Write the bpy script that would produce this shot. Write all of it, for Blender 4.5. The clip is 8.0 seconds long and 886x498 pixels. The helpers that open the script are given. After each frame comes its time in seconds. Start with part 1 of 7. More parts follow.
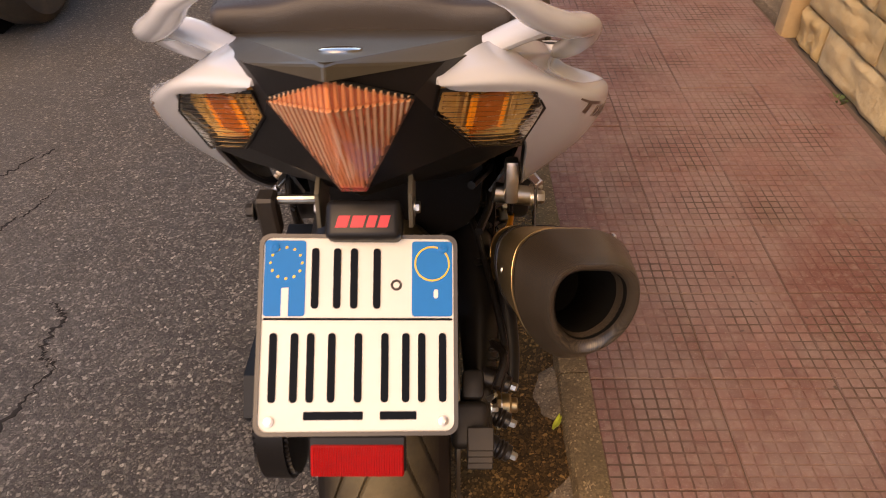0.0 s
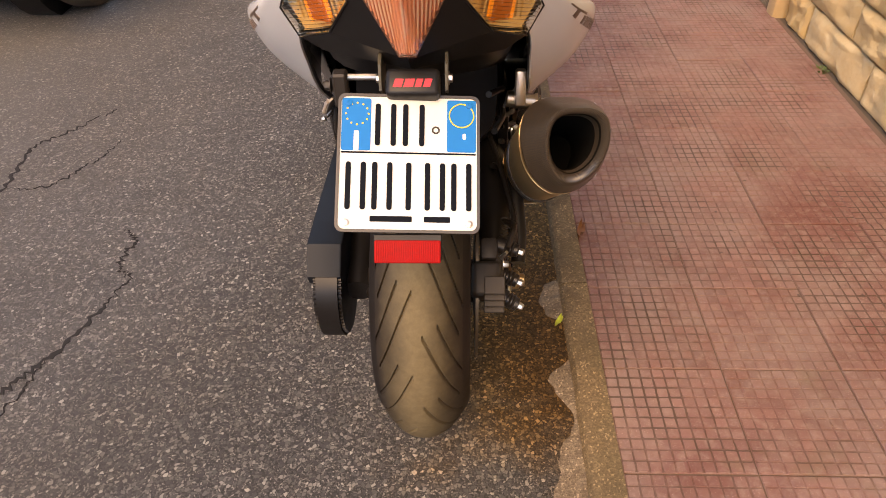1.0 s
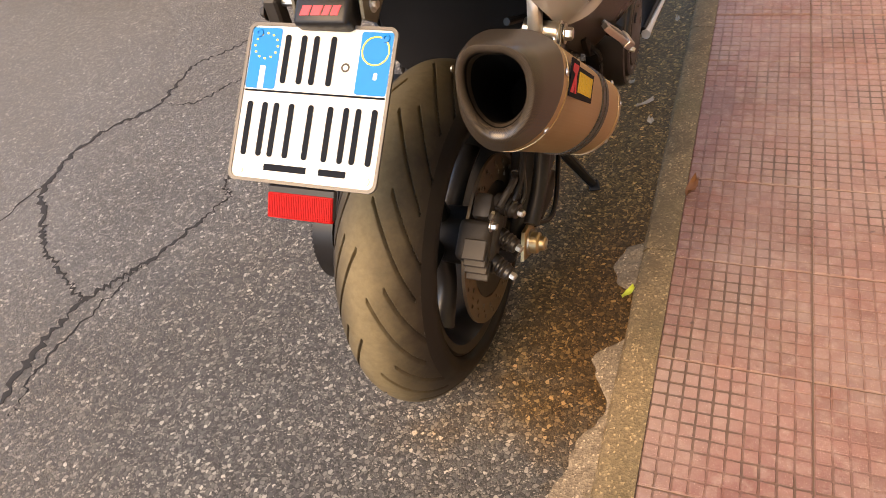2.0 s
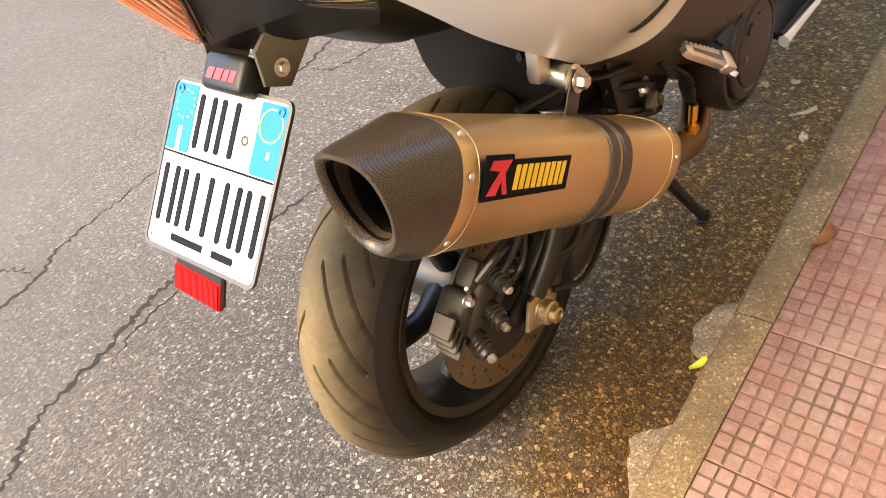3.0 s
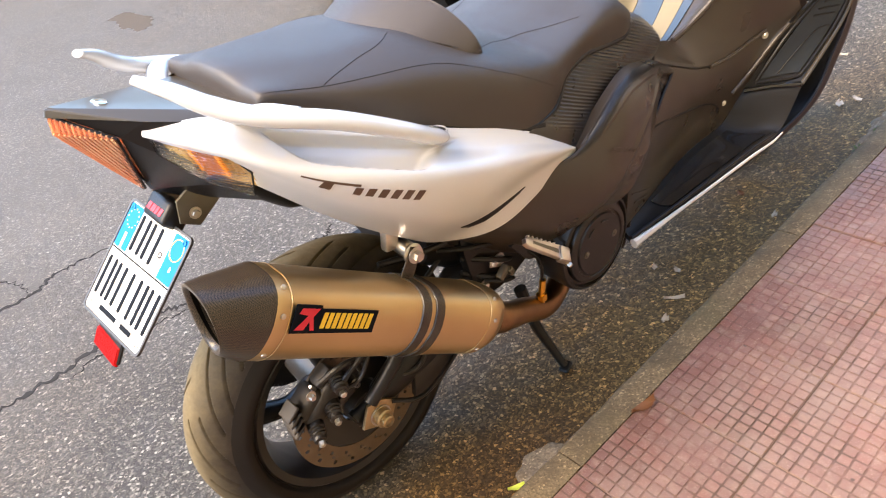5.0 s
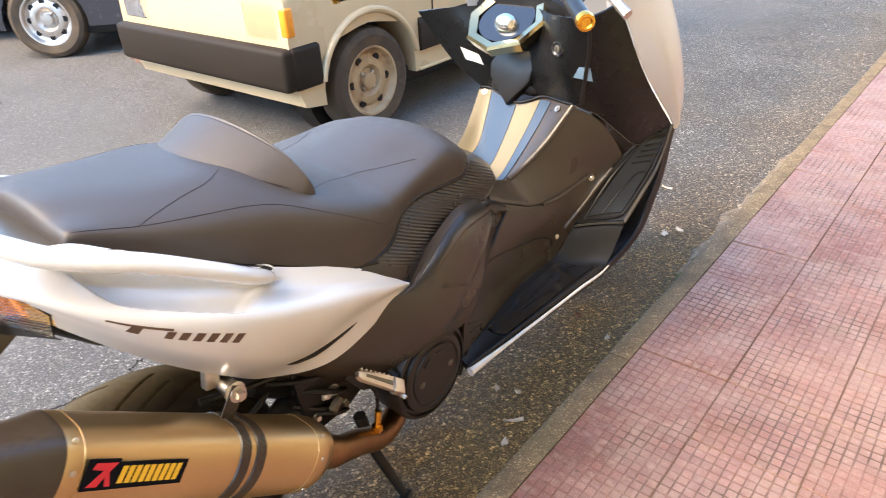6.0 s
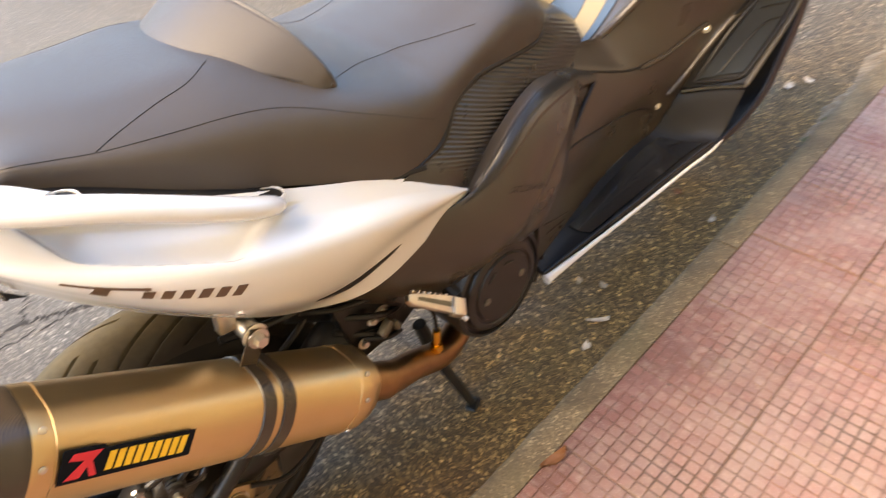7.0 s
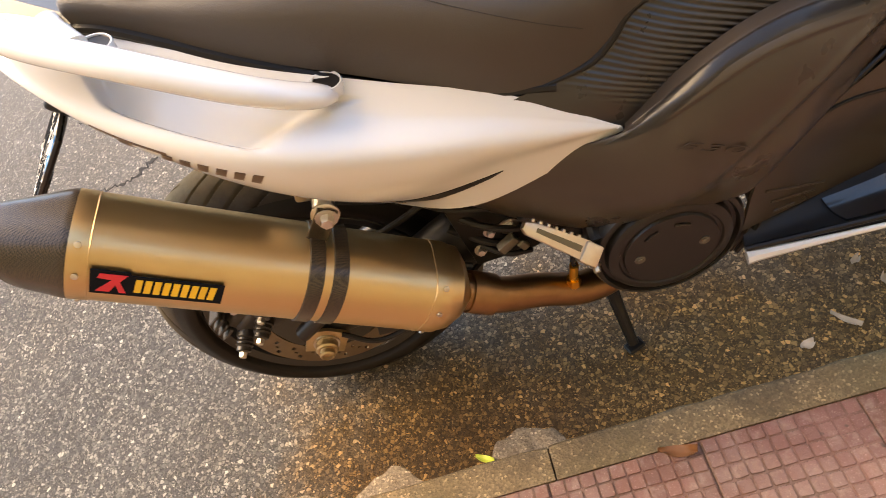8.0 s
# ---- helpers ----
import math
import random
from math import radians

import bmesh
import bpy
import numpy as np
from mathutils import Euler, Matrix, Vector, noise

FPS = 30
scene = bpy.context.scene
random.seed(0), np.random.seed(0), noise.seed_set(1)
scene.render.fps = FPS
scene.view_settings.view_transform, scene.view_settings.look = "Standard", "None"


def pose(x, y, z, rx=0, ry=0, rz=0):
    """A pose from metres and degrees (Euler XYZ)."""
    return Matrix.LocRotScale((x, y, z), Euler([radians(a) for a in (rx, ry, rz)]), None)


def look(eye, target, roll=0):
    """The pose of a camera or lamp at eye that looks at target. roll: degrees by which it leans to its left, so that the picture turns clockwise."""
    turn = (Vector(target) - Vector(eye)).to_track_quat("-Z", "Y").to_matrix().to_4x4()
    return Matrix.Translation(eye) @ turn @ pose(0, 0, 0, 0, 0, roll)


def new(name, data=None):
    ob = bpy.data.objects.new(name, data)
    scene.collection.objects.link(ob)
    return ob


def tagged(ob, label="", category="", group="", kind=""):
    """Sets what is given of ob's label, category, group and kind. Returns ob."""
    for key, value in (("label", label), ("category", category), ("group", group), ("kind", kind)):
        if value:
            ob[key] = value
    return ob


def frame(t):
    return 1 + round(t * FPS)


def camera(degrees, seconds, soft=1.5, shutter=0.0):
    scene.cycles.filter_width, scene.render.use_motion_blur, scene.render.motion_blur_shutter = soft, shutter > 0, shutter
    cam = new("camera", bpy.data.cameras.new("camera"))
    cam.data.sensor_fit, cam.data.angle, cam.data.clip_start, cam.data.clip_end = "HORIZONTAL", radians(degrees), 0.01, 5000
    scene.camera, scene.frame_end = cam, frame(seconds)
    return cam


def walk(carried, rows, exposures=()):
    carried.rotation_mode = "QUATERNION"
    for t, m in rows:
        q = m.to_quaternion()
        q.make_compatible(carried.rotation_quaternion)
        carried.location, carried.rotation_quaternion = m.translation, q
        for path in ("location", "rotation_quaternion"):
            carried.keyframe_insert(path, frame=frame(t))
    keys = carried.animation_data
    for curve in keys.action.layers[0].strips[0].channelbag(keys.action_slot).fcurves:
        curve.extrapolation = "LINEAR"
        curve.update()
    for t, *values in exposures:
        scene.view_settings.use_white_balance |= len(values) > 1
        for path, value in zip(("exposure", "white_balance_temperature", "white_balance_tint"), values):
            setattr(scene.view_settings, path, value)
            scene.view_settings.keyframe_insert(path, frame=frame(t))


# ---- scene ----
cam = camera(65.4, 8.0, soft=0.7, shutter=0.2)
PATH = [
    (0, (0.094, 0.358, 1.158), (0.065, 1.873, -0.148), -1.0),
    (0.5, (0.069, 0.179, 1.178), (-0.007, 1.721, -0.094), -1.2),
    (1, (0.08, 0.043, 1.172), (0.015, 1.571, -0.117), -1.4),
    (1.5, (0.24, 0.11, 1.129), (-0.112, 1.577, -0.183), -9.1),
    (1.7, (0.331, 0.155, 1.108), (-0.201, 1.537, -0.236), -11.5),
    (2.8, (0.574, 0.516, 1.046), (-0.482, 1.471, -0.359), -22.2),
    (3, (0.613, 0.582, 1.044), (-0.589, 1.409, -0.324), -25.1),
    (3.5, (0.774, 0.727, 1.051), (-0.628, 1.284, -0.261), -25.0),
    (4, (0.866, 0.741, 1.132), (-0.629, 1.297, -0.075), -23.6),
    (4.2, (0.876, 0.715, 1.148), (-0.589, 1.35, -0.056), -22.3),
    (5.3, (0.974, 0.654, 1.253), (-0.301, 1.707, 0.128), -9.4),
    (5.5, (0.984, 0.673, 1.265), (-0.269, 1.812, 0.2), -7.8),
    (6, (0.982, 0.729, 1.282), (-0.155, 2.04, 0.287), -3.6),
    (6.5, (0.865, 0.847, 1.259), (-0.06, 2.216, 0.132), -1.3),
    (6.6, (0.847, 0.843, 1.236), (-0.055, 2.214, 0.093), -1.7),
    (7, (0.832, 0.952, 1.224), (-0.33, 1.87, -0.122), -10.6),
    (7.5, (0.823, 1.179, 1.185), (-0.565, 1.174, -0.255), -25.1),
    (8, (0.803, 1.335, 1.15), (-0.506, 1.126, -0.348), -24.8),
]
EXPOSURES = [(0, 1.15, 8500, 22), (0.5, 1.46, 8400, 21), (1, 1.66, 8200, 19), (1.5, 1.86, 7800, 16), (3, 2.87, 7800, 8), (3.5, 2.94, 7800, 8), (4.2, 2.65, 7400, 8), (5.5, 2.82, 6400, 6), (6.5, 2.79, 6400, 5), (7.0, 2.92, 7300, 6), (7.5, 2.73, 8000, 8), (8, 2.66, 7900, 9)]
walk(cam, [(t, look(eye, target, roll)) for t, eye, target, roll in PATH], EXPOSURES)

from mathutils.bvhtree import BVHTree

# ---- light ----
world = bpy.data.worlds.new("sky")
scene.world = world
world.use_nodes = True
wn = world.node_tree
sky = wn.nodes.new("ShaderNodeTexSky")
sky.sky_type = "NISHITA"
sky.sun_disc = False
SUN_DIR = Vector((-0.30, -0.60, 0.745)).normalized()
sky.sun_elevation = math.asin(SUN_DIR.z)
sky.sun_rotation = math.atan2(SUN_DIR.x, SUN_DIR.y)
sky.air_density, sky.dust_density, sky.ozone_density = 1.0, 0.6, 3.0
wn.links.new(sky.outputs[0], wn.nodes["Background"].inputs[0])
wn.nodes["Background"].inputs[1].default_value = 0.15
sun_data = bpy.data.lights.new("sun", "SUN")
sun_data.energy, sun_data.angle, sun_data.color = 1.6, radians(45), (1.0, 0.71, 0.39)
sun = new("sun", sun_data)
sun.matrix_world = look(SUN_DIR * 20, (0, 0, 0))


# ---- materials ----
class Nodes:
    """A small builder for node materials."""

    def __init__(self, name):
        self.m = bpy.data.materials.new(name)
        self.m.use_nodes = True
        self.t = self.m.node_tree
        self.b = self.t.nodes["Principled BSDF"]

    def n(self, kind, **props):
        node = self.t.nodes.new(kind)
        if "operation" in props:
            node.operation = props["operation"]
        if "data_type" in props:
            node.data_type = props["data_type"]
        if "blend_type" in props:
            node.blend_type = props["blend_type"]
        return node

    def link(self, a, b):
        self.t.links.new(a, b)

    def coords(self, kind="Object"):
        return self.n("ShaderNodeTexCoord").outputs[kind]

    def noise(self, vec, scale, detail=3.0, rough=0.55):
        node = self.n("ShaderNodeTexNoise")
        node.inputs["Scale"].default_value = scale
        node.inputs["Detail"].default_value = detail
        node.inputs["Roughness"].default_value = rough
        self.link(vec, node.inputs["Vector"])
        return node.outputs["Fac"]

    def ramp(self, fac, stops):
        node = self.n("ShaderNodeValToRGB")
        el = node.color_ramp.elements
        while len(el) < len(stops):
            el.new(0.5)
        for e, (p, c) in zip(el, stops):
            e.position = p
            e.color = (c, c, c, 1) if isinstance(c, (int, float)) else (*c, 1)
        self.link(fac, node.inputs["Fac"])
        return node.outputs["Color"]

    def mix(self, fac, a, b, blend="MIX"):
        node = self.n("ShaderNodeMix", data_type="RGBA", blend_type=blend)
        for sock, v in ((node.inputs[0], fac), (node.inputs[6], a), (node.inputs[7], b)):
            if isinstance(v, (int, float)):
                sock.default_value = v
            elif isinstance(v, tuple):
                sock.default_value = (*v, 1)
            else:
                self.link(v, sock)
        return node.outputs[2]

    def math(self, op, a, b=0.0):
        node = self.n("ShaderNodeMath", operation=op)
        for sock, v in ((node.inputs[0], a), (node.inputs[1], b)):
            if isinstance(v, (int, float)):
                sock.default_value = v
            else:
                self.link(v, sock)
        return node.outputs[0]

    def bump(self, height, strength=0.3, dist=0.002):
        node = self.n("ShaderNodeBump")
        node.inputs["Strength"].default_value = strength
        node.inputs["Distance"].default_value = dist
        self.link(height, node.inputs["Height"])
        if self.b.inputs["Normal"].is_linked:
            self.link(self.b.inputs["Normal"].links[0].from_socket, node.inputs["Normal"])
        self.link(node.outputs[0], self.b.inputs["Normal"])

    def put(self, key, v):
        s = self.b.inputs[key]
        if isinstance(v, (int, float)):
            s.default_value = v
        elif isinstance(v, tuple):
            s.default_value = (*v, 1)
        else:
            self.link(v, s)


def plain(name, colour, rough=0.5, metal=0.0, vary=0.12, scale=25.0, grain=400.0, relief=0.15, coat=0.0, dirt=None, dirt_amount=0.35, shine=0.5):
    """A surface with a large and a fine variation of colour, roughness and relief."""
    k = Nodes(name)
    c = k.coords()
    big = k.noise(c, scale, 4)
    fine = k.noise(c, grain, 2)
    lo = tuple(v * (1 - vary) for v in colour)
    hi = tuple(min(1, v * (1 + vary)) for v in colour)
    col = k.mix(big, lo, hi)
    if dirt:
        mask = k.ramp(k.noise(c, scale * 0.4, 6, 0.65), [(0.48, 0.0), (0.68, dirt_amount)])
        col = k.mix(mask, col, dirt)
    k.put("Base Color", col)
    k.put("Roughness", k.math("ADD", k.math("MULTIPLY", big, 0.18), rough - 0.09))
    k.put("Metallic", metal)
    k.put("Specular IOR Level", shine)
    if coat:
        k.put("Coat Weight", coat)
        k.put("Coat Roughness", 0.08)
    if relief:
        k.bump(fine, relief, 0.0006)
    return k.m


def asphalt_material():
    k = Nodes("asphalt")
    c = k.coords()
    bent = k.n("ShaderNodeVectorMath", operation="MULTIPLY_ADD")
    wobble = k.n("ShaderNodeTexNoise")
    wobble.inputs["Scale"].default_value = 190
    k.link(c, wobble.inputs["Vector"])
    k.link(wobble.outputs["Color"], bent.inputs[0])
    bent.inputs[1].default_value = (0.0035, 0.0035, 0.0035)
    k.link(c, bent.inputs[2])

    def chips(scale):
        """Crushed stones: a random colour and the distance to the rim of each."""
        cell = k.n("ShaderNodeTexVoronoi")
        rim = k.n("ShaderNodeTexVoronoi")
        rim.feature = "DISTANCE_TO_EDGE"
        for v in (cell, rim):
            v.inputs["Scale"].default_value = scale
            k.link(bent.outputs[0], v.inputs["Vector"])
        sep = k.n("ShaderNodeSeparateColor")
        k.link(cell.outputs["Color"], sep.inputs[0])
        return sep, rim.outputs["Distance"]

    big, big_rim = chips(135)
    small, small_rim = chips(290)
    tar = k.mix(k.noise(c, 60, 3), (0.020, 0.019, 0.018), (0.046, 0.043, 0.038))
    grit = k.ramp(small.outputs[0], [(0.0, (0.052, 0.050, 0.049)), (0.55, (0.105, 0.100, 0.094)), (0.85, (0.20, 0.186, 0.165)), (1.0, (0.42, 0.39, 0.34))])
    col = k.mix(k.ramp(small_rim, [(0.02, 0.0), (0.12, 1.0)]), tar, grit)
    stone = k.ramp(big.outputs[0], [(0.0, (0.060, 0.058, 0.057)), (0.45, (0.120, 0.115, 0.108)), (0.75, (0.210, 0.196, 0.174)), (0.93, (0.33, 0.305, 0.265)), (1.0, (0.50, 0.47, 0.41))])
    bedded = k.math("MULTIPLY", k.ramp(big_rim, [(0.04, 0.0), (0.11, 1.0)]), k.ramp(big.outputs[1], [(0.44, 0.0), (0.48, 1.0)]))
    rim_gap = k.math("MULTIPLY", k.ramp(big_rim, [(0.0, 1.0), (0.06, 0.0)]), 0.75)
    col = k.mix(rim_gap, col, tar)
    col = k.mix(bedded, col, stone)
    grey = k.ramp(k.noise(c, 1.7, 5, 0.6), [(0.3, 0.98), (0.7, 1.55)])
    col = k.mix(1.0, col, grey, "MULTIPLY")
    # damp brown soil along the gutter, with a ragged edge and warm bounce light in its tint
    pos = k.n("ShaderNodeSeparateXYZ")
    k.link(c, pos.inputs[0])
    wob = k.math("MULTIPLY", k.math("SUBTRACT", k.noise(c, 5, 5, 0.65), 0.5), 0.55)
    across = k.math("ADD", k.math("ADD", pos.outputs[0], 0.08), wob)
    m1 = k.ramp(across, [(0.0, 0.0), (0.26, 1.0)])
    along = k.math("ADD", k.math("MULTIPLY", pos.outputs[1], 1.0), wob)
    m2 = k.ramp(k.math("SUBTRACT", along, 0.72), [(0.0, 0.0), (0.22, 1.0)])
    m3 = k.ramp(k.math("MULTIPLY", along, 0.2), [(0.56, 1.0), (0.70, 0.25)])
    wet_warm = k.math("MULTIPLY", k.math("MULTIPLY", m1, m2), m3)
    # golden gain above one paints warm wall light into the soil
    col = k.mix(k.math("MULTIPLY", wet_warm, 0.95), col, k.mix(1.0, col, (1.78, 1.17, 0.45), "MULTIPLY"))
    # darker towards the kerb, mostly where y is below 1.5
    kerb_band = k.math("MULTIPLY", k.ramp(k.math("ADD", pos.outputs[0], k.math("MULTIPLY", wob, 0.35)), [(0.10, 0.0), (0.24, 1.0)]), k.ramp(k.math("MULTIPLY", along, 0.2), [(0.24, 1.0), (0.30, 0.12)]))
    kerb_band = k.math("MULTIPLY", kerb_band, wet_warm)
    col = k.mix(k.math("MULTIPLY", kerb_band, 0.85), col, k.mix(1.0, col, (0.46, 0.42, 0.42), "MULTIPLY"))
    mud = k.ramp(k.noise(c, 34, 6, 0.7), [(0.50, 0.0), (0.66, 0.45)])
    col = k.mix(k.math("MULTIPLY", wet_warm, mud), col, (0.055, 0.034, 0.015))
    col = k.mix(k.math("MULTIPLY", k.ramp(k.noise(c, 1.1, 4), [(0.45, 0.0), (0.62, 0.5)]), 0.7), col, k.mix(1.0, col, (0.95, 0.80, 0.62), "MULTIPLY"))
    worn = k.ramp(k.math("MULTIPLY", k.math("ADD", pos.outputs[0], k.math("MULTIPLY", wob, 1.5)), -0.3), [(0.10, 0.0), (0.55, 0.50)])
    col = k.mix(worn, col, (0.29, 0.27, 0.245))
    dust = k.ramp(k.noise(c, 0.8, 6, 0.7), [(0.52, 0.0), (0.75, 0.25)])
    col = k.mix(dust, col, (0.19, 0.17, 0.145))
    k.put("Base Color", col)
    k.put("Roughness", k.math("SUBTRACT", 0.75, k.math("MULTIPLY", wet_warm, 0.20)))
    k.put("Specular IOR Level", k.math("SUBTRACT", 0.35, k.math("MULTIPLY", wet_warm, 0.18)))
    k.bump(k.math("ADD", bedded, k.ramp(small_rim, [(0.0, 0.0), (0.2, 0.6)])), 1.0, 0.0055)
    k.bump(k.noise(c, 14, 4), 0.35, 0.012)
    return k.m


def aggregate_material(name, dark, light, moss):
    """Worn concrete with fine visible grit, dirt and a touch of moss."""
    k = Nodes(name)
    c = k.coords()
    vor = k.n("ShaderNodeTexVoronoi")
    vor.inputs["Scale"].default_value = 300
    k.link(c, vor.inputs["Vector"])
    sep = k.n("ShaderNodeSeparateColor")
    k.link(vor.outputs["Color"], sep.inputs[0])
    col = k.mix(k.ramp(sep.outputs[0], [(0.0, 0.0), (0.6, 0.45), (0.90, 0.75), (1.0, 1.0)]), dark, light)
    col = k.mix(k.ramp(sep.outputs[1], [(0.93, 0.0), (0.96, 0.8)]), col, tuple(min(1, v * 1.9) for v in light))
    col = k.mix(k.ramp(k.noise(c, 8, 6, 0.7), [(0.38, 0.55), (0.55, 0.0)]), col, tuple(v * 0.5 for v in dark))
    col = k.mix(k.ramp(k.noise(c, 3.1, 5), [(0.52, 0.0), (0.70, 0.55)]), col, moss)
    k.put("Base Color", col)
    k.put("Roughness", 0.85)
    k.bump(vor.outputs["Distance"], 0.5, 0.002)
    k.bump(k.noise(c, 60, 4), 0.4, 0.002)
    return k.m


def tile_material(name, joint):
    """Red cement, worn and stained; joint gives the lower ground between the squares, with dirt settled in it."""
    k = Nodes(name)
    info = k.n("ShaderNodeObjectInfo")
    geo = k.n("ShaderNodeNewGeometry")
    w = geo.outputs["Position"]
    base = k.ramp(info.outputs["Random"], [(0.0, (0.140, 0.062, 0.045)), (0.5, (0.168, 0.084, 0.066)), (1.0, (0.195, 0.106, 0.088))])
    if not joint:
        base = k.mix(1.0, base, k.ramp(geo.outputs["Random Per Island"], [(0.0, 0.80), (0.5, 1.0), (1.0, 1.18)]), "MULTIPLY")
    worn = k.ramp(k.noise(w, 1.3, 3), [(0.40, 0.0), (0.60, 0.6)])
    base = k.mix(worn, base, (0.240, 0.138, 0.118))
    grey = k.ramp(k.noise(w, 4.2, 6, 0.68), [(0.42, 0.0), (0.64, 0.75)])
    col = k.mix(grey, base, (0.215, 0.155, 0.132))
    dark = k.ramp(k.noise(w, 2.3, 7, 0.7), [(0.34, 0.75), (0.52, 0.0)])
    col = k.mix(dark, col, (0.125, 0.044, 0.033))
    scuff = k.ramp(k.noise(w, 38, 5, 0.7), [(0.50, 0.0), (0.68, 0.55)])
    col = k.mix(scuff, col, (0.27, 0.192, 0.160))
    speck = k.ramp(k.noise(w, 420, 2), [(0.62, 0.0), (0.72, 0.6)])
    col = k.mix(speck, col, (0.42, 0.29, 0.24))
    spot = k.ramp(k.noise(w, 26, 2), [(0.73, 0.0), (0.76, 0.85)])
    col = k.mix(spot, col, (0.050, 0.034, 0.026))
    moss = k.ramp(k.noise(w, 7, 4), [(0.62, 0.0), (0.76, 0.45)])
    col = k.mix(moss, col, (0.125, 0.105, 0.055))
    if joint:
        col = k.mix(1.0, col, (0.86, 0.81, 0.77), "MULTIPLY")
        dirt = k.ramp(k.noise(w, 3.4, 6, 0.7), [(0.46, 0.0), (0.60, 0.80)])
        col = k.mix(dirt, col, (0.058, 0.036, 0.022))
    k.put("Base Color", col)
    k.put("Roughness", k.math("ADD", 0.40, k.math("MULTIPLY", k.noise(w, 9, 4), 0.34)))
    k.bump(k.noise(w, 300, 3), 0.45, 0.0014)
    k.bump(k.noise(w, 70, 4, 0.65), 0.35, 0.0025)
    return k.m


def tyre_material():
    """Dark rubber, with dry yellow road dust on the running surface."""
    k = Nodes("tyre_rubber")
    c = k.coords()
    pos = k.n("ShaderNodeSeparateXYZ")
    k.link(k.n("ShaderNodeNewGeometry").outputs["Position"], pos.inputs[0])
    off = k.math("ABSOLUTE", k.math("SUBTRACT", pos.outputs[0], 0.008), 0.0)
    off = k.math("ADD", off, k.math("MULTIPLY", k.math("SUBTRACT", k.noise(c, 16, 5, 0.7), 0.5), 0.05))
    dusty = k.ramp(k.math("MULTIPLY", off, 10.0), [(0.10, 1.0), (0.62, 0.0)])
    rubber = k.mix(k.noise(c, 30, 4), (0.014, 0.010, 0.007), (0.030, 0.022, 0.014))
    dust = k.mix(k.noise(c, 90, 4, 0.7), (0.095, 0.074, 0.040), (0.180, 0.142, 0.080))
    k.put("Base Color", k.mix(dusty, rubber, dust))
    k.put("Roughness", k.math("ADD", 0.56, k.math("MULTIPLY", dusty, 0.3)))
    k.put("Specular IOR Level", 0.3)
    k.bump(k.noise(c, 500, 3), 0.3, 0.0006)
    return k.m


def stone_material():
    k = Nodes("yellow_limestone")
    w = k.n("ShaderNodeNewGeometry").outputs["Position"]
    info = k.n("ShaderNodeObjectInfo")
    base = k.ramp(info.outputs["Random"], [(0.0, (0.58, 0.42, 0.20)), (0.5, (0.66, 0.50, 0.26)), (1.0, (0.70, 0.58, 0.36))])
    col = k.mix(k.ramp(k.noise(w, 12, 6, 0.7), [(0.45, 0.0), (0.75, 0.6)]), base, (0.52, 0.33, 0.13))
    col = k.mix(k.ramp(k.noise(w, 30, 4), [(0.25, 0.25), (0.40, 0.0)]), col, (0.36, 0.26, 0.14))
    k.put("Base Color", col)
    k.put("Roughness", 0.85)
    k.bump(k.noise(w, 28, 8, 0.75), 1.0, 0.016)
    k.bump(k.noise(w, 140, 4, 0.7), 0.6, 0.004)
    return k.m


def carbon_material(name, scale, rough=0.3):
    k = Nodes(name)
    c = k.coords()
    chk = k.n("ShaderNodeTexChecker")
    chk.inputs["Scale"].default_value = scale
    k.link(c, chk.inputs["Vector"])
    col = k.mix(chk.outputs["Fac"], (0.006, 0.0045, 0.0035), (0.066, 0.048, 0.031))
    k.put("Base Color", col)
    k.put("Roughness", k.math("ADD", rough, k.math("MULTIPLY", chk.outputs["Fac"], 0.2)))
    k.put("Specular IOR Level", 0.3)
    k.put("Coat Weight", 0.35)
    k.put("Coat Roughness", 0.22)
    return k.m


def titanium_material():
    k = Nodes("brushed_titanium")
    c = k.coords()
    turn = k.n("ShaderNodeMapping")
    turn.inputs["Rotation"].default_value = (math.atan2(0.62, 0.785), 0, 0)
    k.link(c, turn.inputs["Vector"])
    mp = k.n("ShaderNodeMapping")
    mp.inputs["Scale"].default_value = (420, 3, 420)
    k.link(turn.outputs[0], mp.inputs["Vector"])
    brushed = k.noise(mp.outputs[0], 1.0, 4)
    soft = k.noise(c, 9, 4)
    k.put("Base Color", k.mix(soft, (0.50, 0.36, 0.185), (0.62, 0.46, 0.25)))
    k.put("Metallic", 1.0)
    k.put("Roughness", k.math("ADD", 0.32, k.math("MULTIPLY", brushed, 0.16)))
    k.bump(brushed, 0.10, 0.0004)
    return k.m


def lens_material(name, colour, weight=0.95, rough=0.03):
    k = Nodes(name)
    c = k.coords()
    k.put("Base Color", k.mix(k.noise(c, 60, 2), colour, tuple(min(1, v * 1.15 + 0.02) for v in colour)))
    k.put("Transmission Weight", weight)
    k.put("Roughness", rough)
    k.put("IOR", 1.45)
    return k.m


M_ASPHALT = asphalt_material()
M_TILE = tile_material("red_cement_tile", False)
M_GROOVE = tile_material("tile_groove", True)
M_STONE = stone_material()
M_MORTAR = plain("mortar", (0.120, 0.080, 0.058), 0.9, scale=20, relief=0.5)
M_WALLBED = plain("wall_mortar", (0.34, 0.25, 0.13), 0.9, vary=0.3, scale=12, relief=0.8)
M_DULL = plain("gold_chrome", (0.46, 0.36, 0.20), 0.16, 1.0, vary=0.15, scale=20, relief=0.0)
M_KERB = aggregate_material("worn_concrete", (0.100, 0.070, 0.036), (0.210, 0.152, 0.082), (0.075, 0.064, 0.024))
